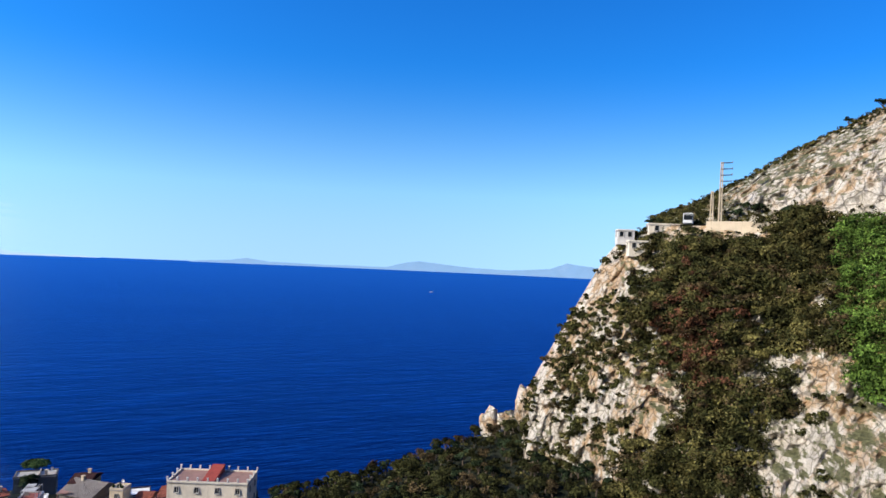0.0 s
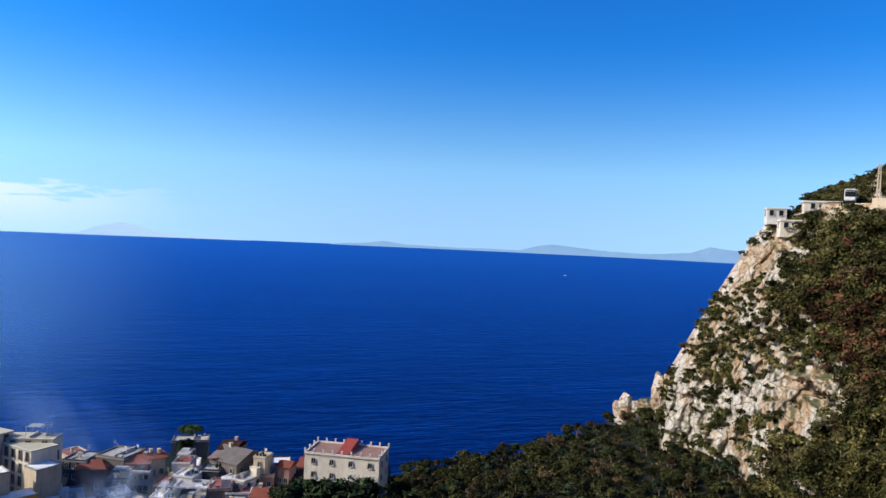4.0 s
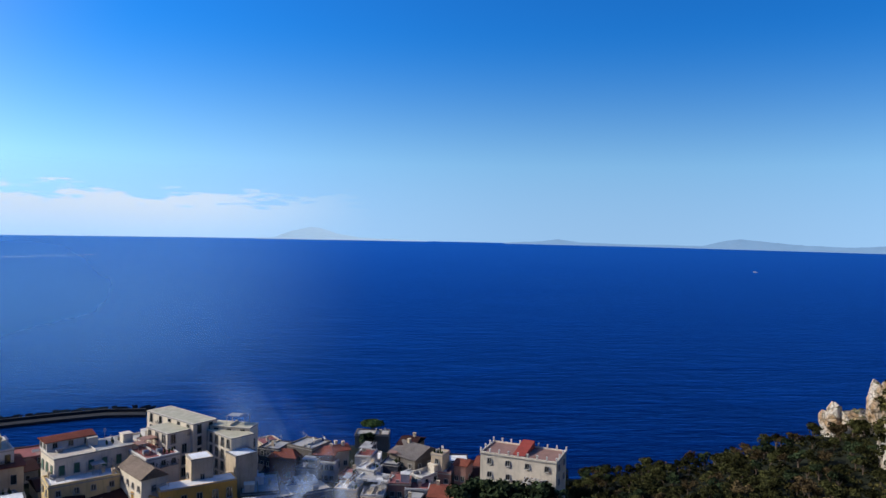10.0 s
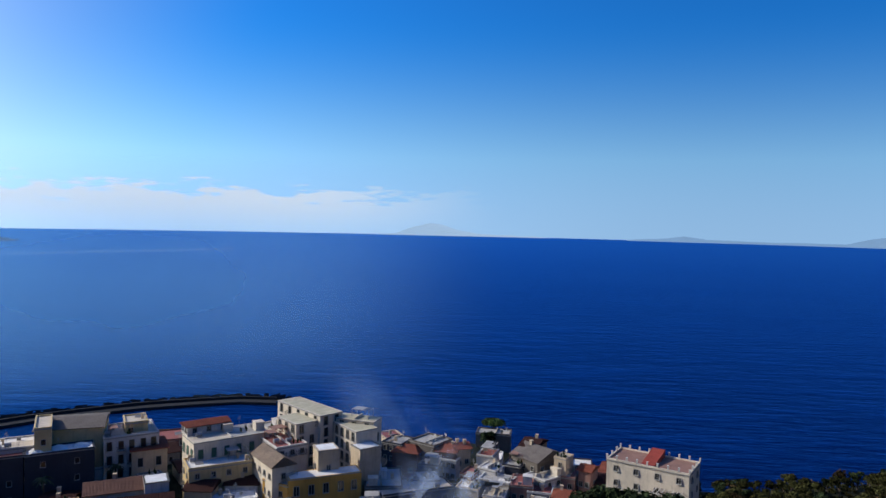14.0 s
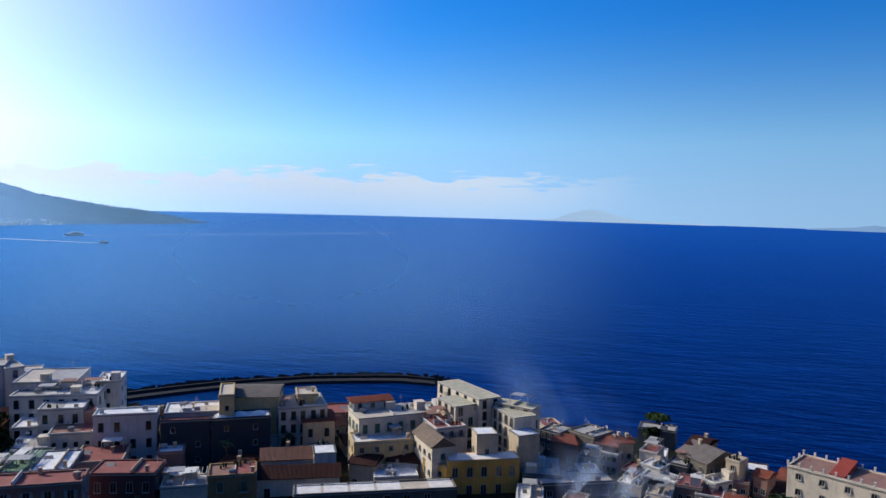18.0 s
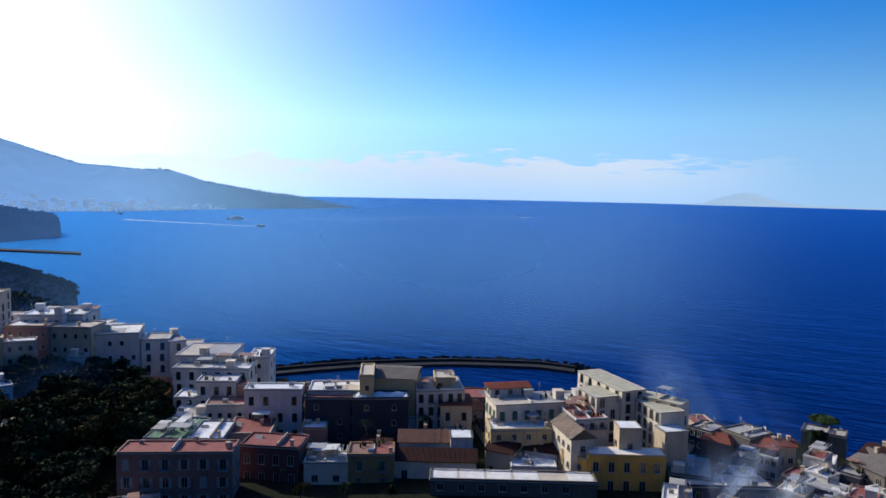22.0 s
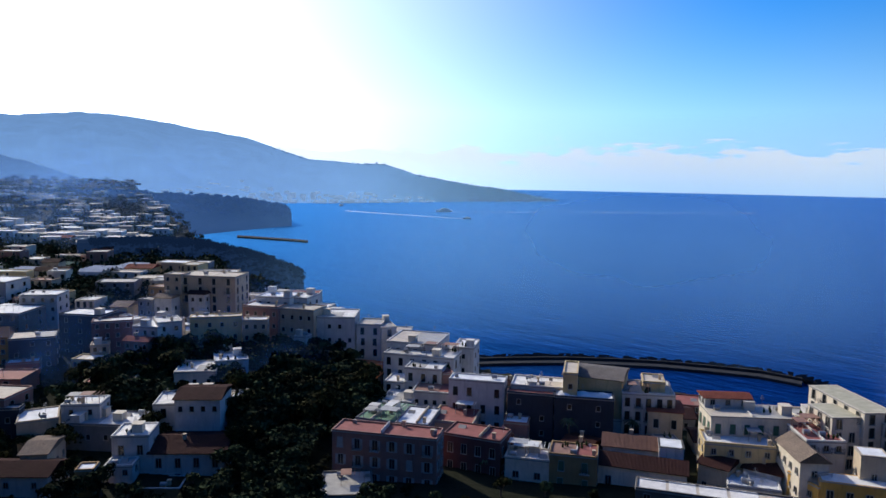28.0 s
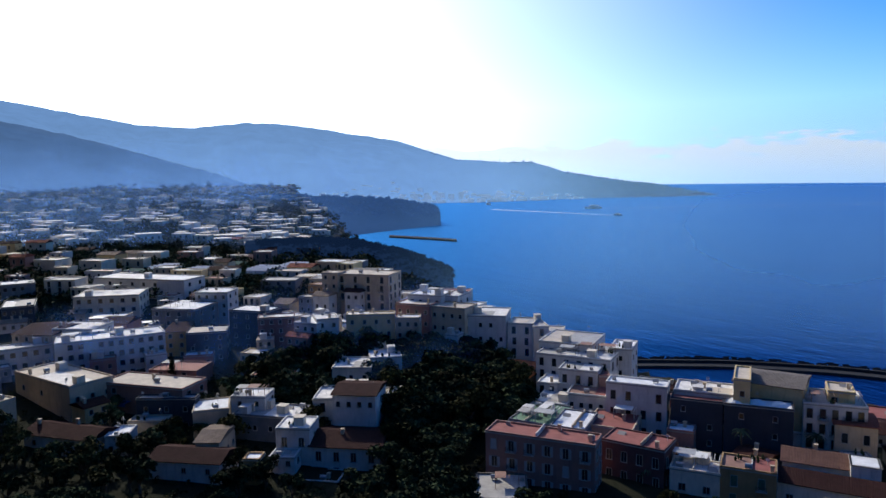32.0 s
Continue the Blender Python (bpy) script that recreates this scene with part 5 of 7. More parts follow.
house(-301.9, 35.4, 32.5, 10.3, 17.4, 11.0, 80.0, wall='slate', top='pale', floors=3, cols=4, kind='small', clutter=2, full=False)
house(-337.2, 38.7, 36.0, 11.9, 11.6, 11.0, 85.0, wall='grey', top='white', floors=3, cols=4, kind='wide', clutter=2, full=False)
house(-184.0, 74.1, 23.5, 17.0, 10.0, 5.0, 39.6, wall='grey', top='pale', floors=1, cols=4, side=1, kind='small', clutter=8, full=False, base=9.5)
house(-116.6, 98.2, 18.0, 10.5, 12.3, 6.0, 48.9, wall='stone', top='grey', floors=2, cols=3, side=2, kind='small', clutter=3, label='low grey house with a worn membrane roof', full=True, base=4)
house(-189.1, 65.9, 23.5, 8.8, 9.6, 6.0, 68.0, wall='tan', top='white', floors=1, cols=3, side=1, kind='small', clutter=4, full=False, base=9.5)
house(-191.7, 45.9, 22.0, 5.2, 7.4, 5.0, 59.4, wall='white', top='white', floors=1, cols=2, side=1, kind='small', clutter=3, full=False, base=8)
house(-157.6, 66.8, 22.0, 3.7, 3.9, 5.0, 51.3, wall='ochre', top='white', floors=1, cols=1, side=1, kind='small', clutter=0, full=True, base=8)
house(-110.1, 150.5, 22.0, 5.9, 5.4, 6.0, 29.4, wall='pink', roof='flat', top='white', floors=1, cols=2, side=1, kind='small', clutter=2, full=False, rise=1.1, group='terraced annexes', backs=False)
house(-77.3, 168.2, 22.0, 5.5, 6.4, 4.1, 42.7, wall='grey', roof='flat', top='grey', floors=1, cols=2, side=1, kind='small', clutter=3, full=False, rise=1.1, group='terraced annexes', backs=False)
house(-57.7, 192.8, 27.3, 6.8, 5.8, 6.6, -45.7, wall='cream', roof='flat', top='grey', floors=2, cols=2, side=1, kind='small', clutter=2, full=False, rise=1.1, group='terraced annexes', backs=False)
house(-134.7, 120.5, 21.0, 6.0, 4.3, 4.2, 22.7, wall='sand', roof='flat', top='pale', floors=1, cols=2, side=1, kind='small', clutter=3, full=True, rise=1.1, group='terraced annexes', backs=False)
house(-123.5, 123.8, 21.5, 5.5, 4.7, 4.8, 28.8, wall='white', roof='flat', top='white', floors=1, cols=2, side=1, kind='small', clutter=4, full=True, rise=1.1, group='terraced annexes', backs=False)
house(-185.7, 101.9, 24.5, 9.0, 5.7, 3.8, 50.3, wall='grey', roof='flat', top='white', floors=1, cols=3, side=1, kind='small', clutter=3, full=False, rise=1.1, group='terraced annexes', backs=False)
house(-159.6, 73.5, 16.0, 5.9, 4.8, 9.2, 48.4, wall='white', roof='flat', top='grey', floors=3, cols=2, side=1, kind='small', clutter=2, full=True, rise=1.1, group='terraced annexes', backs=False)
house(-152.9, 77.9, 15.5, 8.6, 6.5, 5.3, 45.3, wall='white', roof='flat', top='buff', floors=1, cols=3, side=1, kind='small', clutter=2, full=True, rise=1.1, group='terraced annexes', backs=False)
house(-208.0, 44.7, 23.5, 6.5, 6.3, 6.1, 109.5, wall='sand', roof='gable', top='brown', floors=2, cols=2, side=1, kind='small', clutter=4, full=False, rise=1.1, group='terraced annexes', backs=False)
house(-200.5, 53.1, 22.0, 9.5, 4.6, 4.7, 52.5, wall='tan', roof='flat', top='buff', floors=1, cols=3, side=1, kind='small', clutter=3, full=False, rise=1.1, group='terraced annexes', backs=False)
house(-238.6, 51.8, 27.0, 7.1, 4.3, 7.9, 78.4, wall='pink', roof='flat', top='buff', floors=2, cols=2, side=1, kind='small', clutter=3, full=False, rise=1.1, group='terraced annexes', backs=False)
house(-235.6, 66.8, 27.0, 6.0, 4.8, 7.5, 83.1, wall='white', roof='flat', top='pale', floors=2, cols=2, side=1, kind='small', clutter=4, full=False, rise=1.1, group='terraced annexes', backs=False)
house(-250.4, 26.6, 27.0, 6.3, 4.8, 6.8, 88.5, wall='grey', roof='flat', top='buff', floors=2, cols=2, side=1, kind='small', clutter=2, full=False, rise=1.1, group='terraced annexes', backs=False)
house(-249.7, 39.9, 27.0, 4.2, 5.1, 5.0, 88.5, wall='white', roof='gable', top='brown', floors=1, cols=1, side=1, kind='small', clutter=3, full=False, rise=1.1, group='terraced annexes', backs=False)
house(-294.9, 55.6, 31.0, 5.3, 4.7, 8.5, 63.8, wall='tan', roof='gable', top='old', floors=2, cols=2, side=1, kind='small', clutter=3, full=False, rise=1.1, group='terraced annexes', backs=False)
house(-289.3, 66.3, 31.0, 4.9, 5.0, 6.3, 63.8, wall='grey', roof='flat', top='white', floors=2, cols=1, side=1, kind='small', clutter=4, full=False, rise=1.1, group='terraced annexes', backs=False)
house(-332.6, 67.8, 32.0, 9.3, 4.6, 8.9, 37.2, wall='pink', roof='flat', top='white', floors=2, cols=3, side=1, kind='small', clutter=3, full=False, rise=1.1, group='terraced annexes', backs=False)
house(-317.8, 77.0, 32.0, 9.0, 6.1, 9.8, 37.2, wall='cream', roof='gable', top='brown', floors=3, cols=3, side=1, kind='small', clutter=2, full=False, rise=1.1, group='terraced annexes', backs=False)
house(-302.8, 88.3, 32.0, 7.4, 6.2, 9.5, 37.2, wall='white', roof='flat', top='red', floors=3, cols=2, side=1, kind='small', clutter=4, full=False, rise=1.1, group='terraced annexes', backs=False)
house(-236.5, 135.6, 39.0, 5.9, 4.0, 7.0, 35.1, wall='white', roof='gable', top='brown', floors=2, cols=2, side=1, kind='small', clutter=3, full=False, rise=1.1, group='terraced annexes', backs=False)
house(-243.1, 126.5, 39.5, 6.2, 6.0, 5.4, 33.9, wall='white', roof='gable', top='old', floors=1, cols=2, side=1, kind='small', clutter=2, full=False, rise=1.1, group='terraced annexes', backs=False)
house(-253.7, 125.7, 37.0, 5.6, 6.0, 6.4, 30.9, wall='grey', roof='flat', top='pale', floors=2, cols=2, side=1, kind='small', clutter=3, full=False, rise=1.1, group='terraced annexes', backs=False)
house(-264.1, 73.3, 33.0, 4.9, 4.7, 4.7, 41.7, wall='sand', roof='flat', top='pale', floors=1, cols=2, side=1, kind='small', clutter=3, full=False, rise=1.1, group='terraced annexes', backs=False)
house(-224.5, 97.3, 30.5, 5.1, 5.0, 6.0, 62.7, wall='tan', roof='flat', top='buff', floors=2, cols=2, side=1, kind='small', clutter=3, full=False, rise=1.1, group='terraced annexes', backs=False)
house(-235.0, 77.7, 28.5, 8.7, 5.4, 4.1, 64.7, wall='pink', roof='flat', top='white', floors=1, cols=3, side=1, kind='small', clutter=3, full=False, rise=1.1, group='terraced annexes', backs=False)
house(-215.5, 103.4, 32.0, 7.9, 4.1, 6.3, 31.3, wall='pink', roof='gable', top='red', floors=2, cols=3, side=1, kind='small', clutter=4, full=False, rise=1.1, group='terraced annexes', backs=False)
house(-192.0, 147.4, 31.5, 4.2, 4.3, 5.3, 25.4, wall='white', roof='flat', top='grey', floors=1, cols=1, side=1, kind='small', clutter=2, full=False, rise=1.1, group='terraced annexes', backs=False)
house(-295.8, 34.3, 32.5, 8.0, 5.8, 6.0, 80.0, wall='white', roof='gable', top='old', floors=2, cols=3, side=1, kind='small', clutter=2, full=False, rise=1.1, group='terraced annexes', backs=False)
house(-332.2, 38.2, 36.0, 7.1, 4.6, 5.5, 85.0, wall='white', roof='flat', top='pale', floors=1, cols=2, side=1, kind='small', clutter=4, full=False, rise=1.1, group='terraced annexes', backs=False)


# ---------- details on single houses ----------
def find_house(words):
    return next(o for o in bpy.data.objects if o.parent is None and words in str(o.get("label", "")))


def roof_pillars(o, w, d, h, n_front, n_side):
    """White posts with a thin rail round a roof terrace."""
    def post(x, y):
        bm = bmesh.new()
        box(bm, x - 0.17, y - 0.17, h, x + 0.17, y + 0.17, h + 0.75)
        box(bm, x - 0.22, y - 0.22, h + 0.75, x + 0.22, y + 0.22, h + 0.87)
        part("pillar", bm, PLASTER["white"], o)
    for i in range(n_front):
        for y in (0.12, d - 0.12):
            post(i * w / (n_front - 1), y)
    for j in range(1, n_side - 1):
        for x in (0.12, w - 0.12):
            post(x, j * d / (n_side - 1))


villa = find_house("pillared roof terrace")
roof_pillars(villa, VILLA_W, VILLA_D, 7.0, 9, 4)
bm = bmesh.new()
box(bm, VILLA_W * 0.42, 0.3, 6.4, VILLA_W * 0.58, VILLA_D - 0.4, 8.4)
bm.verts.ensure_lookup_table()
for v in bm.verts:
    if v.co.z > 8 and v.co.y < 1:
        v.co.z = 7.0
part("stair_roof", bm, DECK["bright"], villa, "bright red sloping stair roof")
for _b in [(VILLA_W * 0.62 + i * 0.95, -3.4, 2.4, VILLA_W * 0.62 + i * 0.95 + 0.14, 0, 2.55) for i in range(7)] + [(x, -3.4, -2, x + 0.18, -3.2, 2.25) for x in (VILLA_W * 0.62, VILLA_W * 0.62 + 5.7)] + [(VILLA_W * 0.6, -3.5, 2.25, VILLA_W * 0.6 + 6.6, -3.3, 2.4)]:
    bm = bmesh.new()
    box(bm, *_b)
    part("pergola_beam", bm, PLASTER["white"], villa)
bm = bmesh.new()
box(bm, VILLA_W * 0.55, -7.0, -1.0, VILLA_W + 1.5, -3.6, 1.2)
part("terrace_wall", bm, DECK["orange"], villa, "orange garden terrace")


def hump(bm, x, y, z, a, b, hh):
    rings = []
    for k in range(4):
        p = k / 3 * math.pi / 2
        rings.append([bm.verts.new((x + a * math.cos(p) * math.cos(q * math.tau / 12), y + b * math.cos(p) * math.sin(q * math.tau / 12), z + hh * math.sin(p))) for q in range(12)] if k < 3 else [bm.verts.new((x, y, z + hh))])
    for k in range(2):
        for q in range(12):
            bm.faces.new((rings[k][q], rings[k][(q + 1) % 12], rings[k + 1][(q + 1) % 12], rings[k + 1][q]))
    for q in range(12):
        bm.faces.new((rings[2][q], rings[2][(q + 1) % 12], rings[3][0]))


domes = find_house("domed roof humps")
for i in range(3):
    bm = bmesh.new()
    hump(bm, 2.4 + i * 4.7, 3.2, 11.7, 2.1, 2.2, 1.3)
    part("roof_dome", bm, DECK["white"], domes, "white rendered vault hump")

slabs = find_house("pale roof slabs")
for i in range(6):
    if i == 4:
        continue
    bm = bmesh.new()
    box(bm, 0.6 + i * 5.9, 0.45, 6.56, 0.6 + i * 5.9 + 5.3, 5.0, 6.72)
    box(bm, 0.6 + i * 5.9, 5.0, 6.56, 0.6 + i * 5.9 + 5.3, 5.2, 6.95)
    part("roof_slab", bm, DECK["pale"], slabs, "pale roof slab")

pinkh = find_house("salmon pink house")
bm = bmesh.new()
box(bm, 3.2, -2.2, 6.2, 9.5, 0.0, 6.35)
box(bm, 3.2, -2.25, 5.4, 9.5, -2.2, 6.35)
part("awning", bm, BLUE_CLOTH, pinkh, "blue cloth awning")


# ---------- plants ----------
def leaf_cloud(rng, lobes, n, size, flat=0.75):
    """Many small leaf sprays spread through the shells of several lobes."""
    vs, fs = [], []
    for _ in range(n):
        cx, cy, cz, r = rng.choice(lobes)
        d = Vector((rng.gauss(0, 1), rng.gauss(0, 1), rng.gauss(0, 1))).normalized()
        if d.z < -0.45:
            d.z *= -0.6
        c = Vector((cx, cy, cz)) + Vector((d.x, d.y, d.z * flat)) * r * (0.62 + 0.42 * rng.random())
        nrm = (d + Vector((rng.gauss(0, 0.6), rng.gauss(0, 0.6), rng.gauss(0, 0.6) + 0.3))).normalized()
        u = nrm.orthogonal().normalized()
        w = nrm.cross(u)
        a = rng.random() * math.tau
        u, w = u * math.cos(a) + w * math.sin(a), w * math.cos(a) - u * math.sin(a)
        s = size * rng.uniform(0.6, 1.35)
        b = len(vs)
        vs += [c - u * s, c - w * s * 0.55 + nrm * s * 0.12, c + u * s, c + w * s * 0.55 + nrm * s * 0.18]
        fs.append((b, b + 1, b + 2, b + 3))
    return vs, fs


def cloud_mesh(name, vs, fs, mat):
    me = bpy.data.meshes.new(name)
    me.from_pydata([tuple(v) for v in vs], [], fs)
    me.materials.append(mat)
    return me


def tree_kit(seed, kind):
    """A model tree: tapered trunk with limbs, and a crown of leaf sprays. About 5 m high."""
    rng = random.Random(seed)
    bm = bmesh.new()
    if kind == "cypress":
        tube(bm, (0, 0, -0.5), (0, 0, 9), 0.25, 0.05)
        lobes = [(rng.gauss(0, 0.15), rng.gauss(0, 0.15), 1.2 + i * 1.0, 1.5 * (1 - i / 12) + 0.2) for i in range(11)]
        vs, fs = leaf_cloud(rng, lobes, 900, 0.3, 1.0)
        return mesh_of("trunk", bm, BARK), cloud_mesh("crown", vs, fs, LEAF["dark"])
    if kind == "umbrella":
        tube(bm, (0, 0, -1), (0.3, 0, 4.0), 0.35, 0.22)
        lobes = []
        for i in range(9):
            a = i * math.tau / 8
            q = (math.cos(a) * 2.6, math.sin(a) * 2.6, 5.6) if i < 8 else (0, 0, 6.0)
            tube(bm, (0.3, 0, 3.8), q, 0.15, 0.05, 5)
            lobes.append((*q, 1.7))
        lobes += [(math.cos(k * 1.9) * 1.3, math.sin(k * 1.9) * 1.3, 6.1, 1.6) for k in range(5)]
        vs, fs = leaf_cloud(rng, lobes, 3200, 0.3, 0.55)
        return mesh_of("trunk", bm, BARK), cloud_mesh("crown", vs, fs, LEAF["pine"])
    hgt = rng.uniform(1.2, 1.9)
    tube(bm, (0, 0, -0.8), (rng.uniform(-0.2, 0.2), rng.uniform(-0.2, 0.2), hgt), 0.22, 0.14)
    lobes = []
    for i in range(rng.randint(6, 8)):
        a = rng.random() * math.tau
        q = (math.cos(a) * rng.uniform(0.5, 1.5), math.sin(a) * rng.uniform(0.5, 1.5), hgt + rng.uniform(0.5, 2.3))
        tube(bm, (0, 0, hgt * 0.8), q, 0.1, 0.03, 5)
        lobes.append((*q, rng.uniform(0.7, 1.2)))
    n = {"olive": 620, "garden": 640, "brown": 380}[kind]
    vs, fs = leaf_cloud(rng, lobes, n, 0.26)
    return mesh_of("trunk", bm, BARK), cloud_mesh("crown", vs, fs, LEAF[{"olive": "olive", "garden": "dark", "brown": "brown"}[kind]])


def tree(kit, x, y, z, size, turn, name, label, group):
    o = empty(name, x, y, z, turn)
    o.scale = (size, size, size * 0.95)
    part("trunk", kit[0], None, o)
    part("crown", kit[1], None, o)
    return tagged(o, label, "tree", group)


KITS = {k: [tree_kit(i * 7 + j, k) for j in range(n)] for i, (k, n) in enumerate((("olive", 5), ("garden", 5), ("brown", 2), ("cypress", 1), ("umbrella", 1)))}
HOUSES = [o for o in bpy.data.objects if o.name.startswith("house")]
PLOTS = []
for o in HOUSES:
    wall = next(c for c in o.children if c.name.startswith("wall"))
    xs = [v.co.x for v in wall.data.vertices]
    ys = [v.co.y for v in wall.data.vertices]
    PLOTS.append((o.location.x, o.location.y, math.cos(o.rotation_euler.z), math.sin(o.rotation_euler.z), max(xs), max(ys)))


def built_over(x, y, gap):
    for px, py, c, s, w, d in PLOTS:
        u, v = (x - px) * c + (y - py) * s, -(x - px) * s + (y - py) * c
        if -gap < u < w + gap and -gap < v < d + gap:
            return True
    return False


rng = random.Random(11)


def before_front(az, r):
    """Open yards before the house fronts that look up the slope."""
    for px, py, c, s, w, d in PLOTS:
        ha, hr = math.degrees(math.atan2(px + c * w / 2, py + s * w / 2)), math.hypot(px + c * w / 2, py + s * w / 2)
        if hr < 200 and abs(az - ha) < math.degrees(w * 0.42 / hr) and hr - 17 < r < hr:
            return True
    return False


def plant(n, az0, az1, r0, r1, kinds, lo, hi, name, label, group, gap=1.2, apart=1.6, lift=0.0):
    put = []
    tries = 0
    while len(put) < n and tries < n * 30:
        tries += 1
        az, r = rng.uniform(az0, az1), math.sqrt(rng.uniform(r0 * r0, r1 * r1))
        x, y = polar(az, r)
        if r > coast(az) - 3 or before_front(az, r) or built_over(x, y, gap) or any((x - a) ** 2 + (y - b) ** 2 < apart ** 2 for a, b in put):
            continue
        put.append((x, y))
        tree(rng.choice(KITS[rng.choice(kinds)]), x, y, ground(x, y) + lift, rng.uniform(lo, hi), rng.uniform(0, 360), name, label, group)


plant(330, 13, 47, 120, 224, ("olive", "olive", "olive", "olive", "garden", "brown"), 0.8, 1.25, "olive_tree", "grey-green olive tree on the wooded slope", "olive wood", 0.5, 2.6)
plant(210, -68, -43, 122, 238, ("garden", "garden", "garden", "garden", "olive"), 1.2, 2.3, "garden_tree", "dark evergreen garden tree between houses", "garden trees")
plant(190, -92, -60, 104, 220, ("garden", "garden", "garden", "olive"), 1.2, 2.0, "evergreen_tree", "dark evergreen tree on the slope below", "foreground trees")
plant(70, -66, -46, 190, 240, ("garden", "garden", "garden", "olive"), 1.9, 2.8, "garden_tree", "tall dark evergreen tree before the town houses", "garden trees", 0.6, 2.6)
plant(22, -44, -25, 128, 175, ("garden", "olive"), 0.7, 1.1, "street_tree", "dark evergreen tree between houses", "garden trees")
plant(26, -8, 18, 130, 158, ("garden", "olive"), 0.8, 1.3, "street_tree", "dark evergreen tree below the village", "village trees")
plant(60, -62, -38, 238, 300, ("garden", "olive"), 0.8, 1.3, "street_tree", "dark evergreen tree among town houses", "town trees")
tree(KITS["umbrella"][0], PINE_X, PINE_Y, 21.0, 0.95, 30, "umbrella_pine", "round dark stone pine above the shore", "")
for _i in range(9):
    _x, _y = PINE_X - 5 + _i * 1.7, PINE_Y - 4.5 - 3 * (_i % 3) + _i * 0.3
    if not built_over(_x, _y, 0.6):
        tree(KITS["garden"][_i % 5], _x, _y, ground(_x, _y), 1.2 + 0.1 * (_i % 4), _i * 70, "street_tree", "dark evergreen tree below the village", "village trees")
_vx, _vy, _vt = villa.location.x, villa.location.y, villa.rotation_euler.z
for _i in range(9):
    _u, _v = -1 + _i * (VILLA_W + 2) / 8, -8.5 - 2.0 * (_i % 2)
    _x, _y = _vx + _u * math.cos(_vt) - _v * math.sin(_vt), _vy + _u * math.sin(_vt) + _v * math.cos(_vt)
    tree(KITS["garden"][_i % 5], _x, _y, ground(_x, _y), 2.15 + 0.15 * (_i % 3), _i * 50, "garden_tree", "dark evergreen tree before the villa", "garden trees")
tree(KITS["cypress"][0], CYP_X, CYP_Y, 24.5, 1.15, 10, "cypress", "tall black-green cypress before a pink house", "")


def palm(x, y, z, h, label):
    o = empty("palm_tree", x, y, z)
    bm = bmesh.new()
    tube(bm, (0, 0, -0.5), (0.15, 0, h * 0.5), 0.26, 0.2, 8)
    tube(bm, (0.15, 0, h * 0.5), (0, 0, h), 0.2, 0.17, 8)
    part("trunk", bm, BARK, o)
    q = random.Random(int(x * 3))
    for i in range(20):
        a, up = i * 2.4, q.uniform(-0.2, 1.0)
        bm = bmesh.new()
        last = None
        for k in range(6):
            s = k / 5
            rr = s * 2.3
            c = Vector((math.cos(a) * rr, math.sin(a) * rr, h + up * s * 1.6 - 1.9 * s * s))
            wv = Vector((-math.sin(a), math.cos(a), 0)) * (0.34 * (1 - s) + 0.04)
            row = (bm.verts.new(c - wv - Vector((0, 0, 0.12))), bm.verts.new(c), bm.verts.new(c + wv - Vector((0, 0, 0.12))))
            if last:
                bm.faces.new((last[0], row[0], row[1], last[1]))
                bm.faces.new((last[1], row[1], row[2], last[2]))
            last = row
        part("frond", bm, LEAF["palm"], o)
    return tagged(o, label, "palm", "palms")


for _x, _y, _z, _h in PALMS:
    palm(_x, _y, _z, _h, "fan of grey-green palm fronds on a slim trunk")


# scrub on the headland, in one mass
def scrub(name, n, pick, mats, label, leaves=26, size=0.42):
    q = random.Random(len(name) * 17 + n)
    for mat, share in mats:
        vs, fs = [], []
        for _ in range(int(n * share)):
            x, y, z, r = pick(q)
            if r <= 0:
                continue
            lobes = [(x + q.gauss(0, 0.45) * r, y + q.gauss(0, 0.45) * r, z + q.uniform(0.1, 0.7) * r, r * q.uniform(0.45, 0.8)) for _ in range(3)]
            v2, f2 = leaf_cloud(q, lobes, int(leaves * r), size)
            b = len(vs)
            vs += v2
            fs += [tuple(i + b for i in f) for f in f2]
        tagged(new(name, cloud_mesh(name, vs, fs, LEAF[mat])), label, "shrubs", kind="stuff")


def face_cover(az, s):
    """How thickly bushes grow on the slope below the road: share covered, size."""
    if az < 45.5 or az < 46.5 and s > 0.27:
        return 0.52, 0.8
    if az < 50 and 0.27 < s < 0.5:
        return 0.4, 0.8
    if az < 47.5 and s >= 0.47:
        return 0.72, 1.0
    if az > 56 and s < 0.43:
        return 0.2, 0.7
    if az > 57.5 and s < 0.6:
        return 0.42, 0.7
    if az > 54.5 and abs(s - 0.52) < 0.04 and az < 57:
        return 0.15, 0.8
    return 0.92, 1.5


def thrives(q, x, y, z, cover):
    """Bushes stand in clumps, with bare rock between."""
    clump = noise.noise((x * 0.075, y * 0.075, z * 0.075)) + 0.5 * noise.noise((x * 0.2, y * 0.2, z * 0.2 + 3))
    return clump * 0.95 + (cover - 0.5) * 2 > q.gauss(0, 0.2)


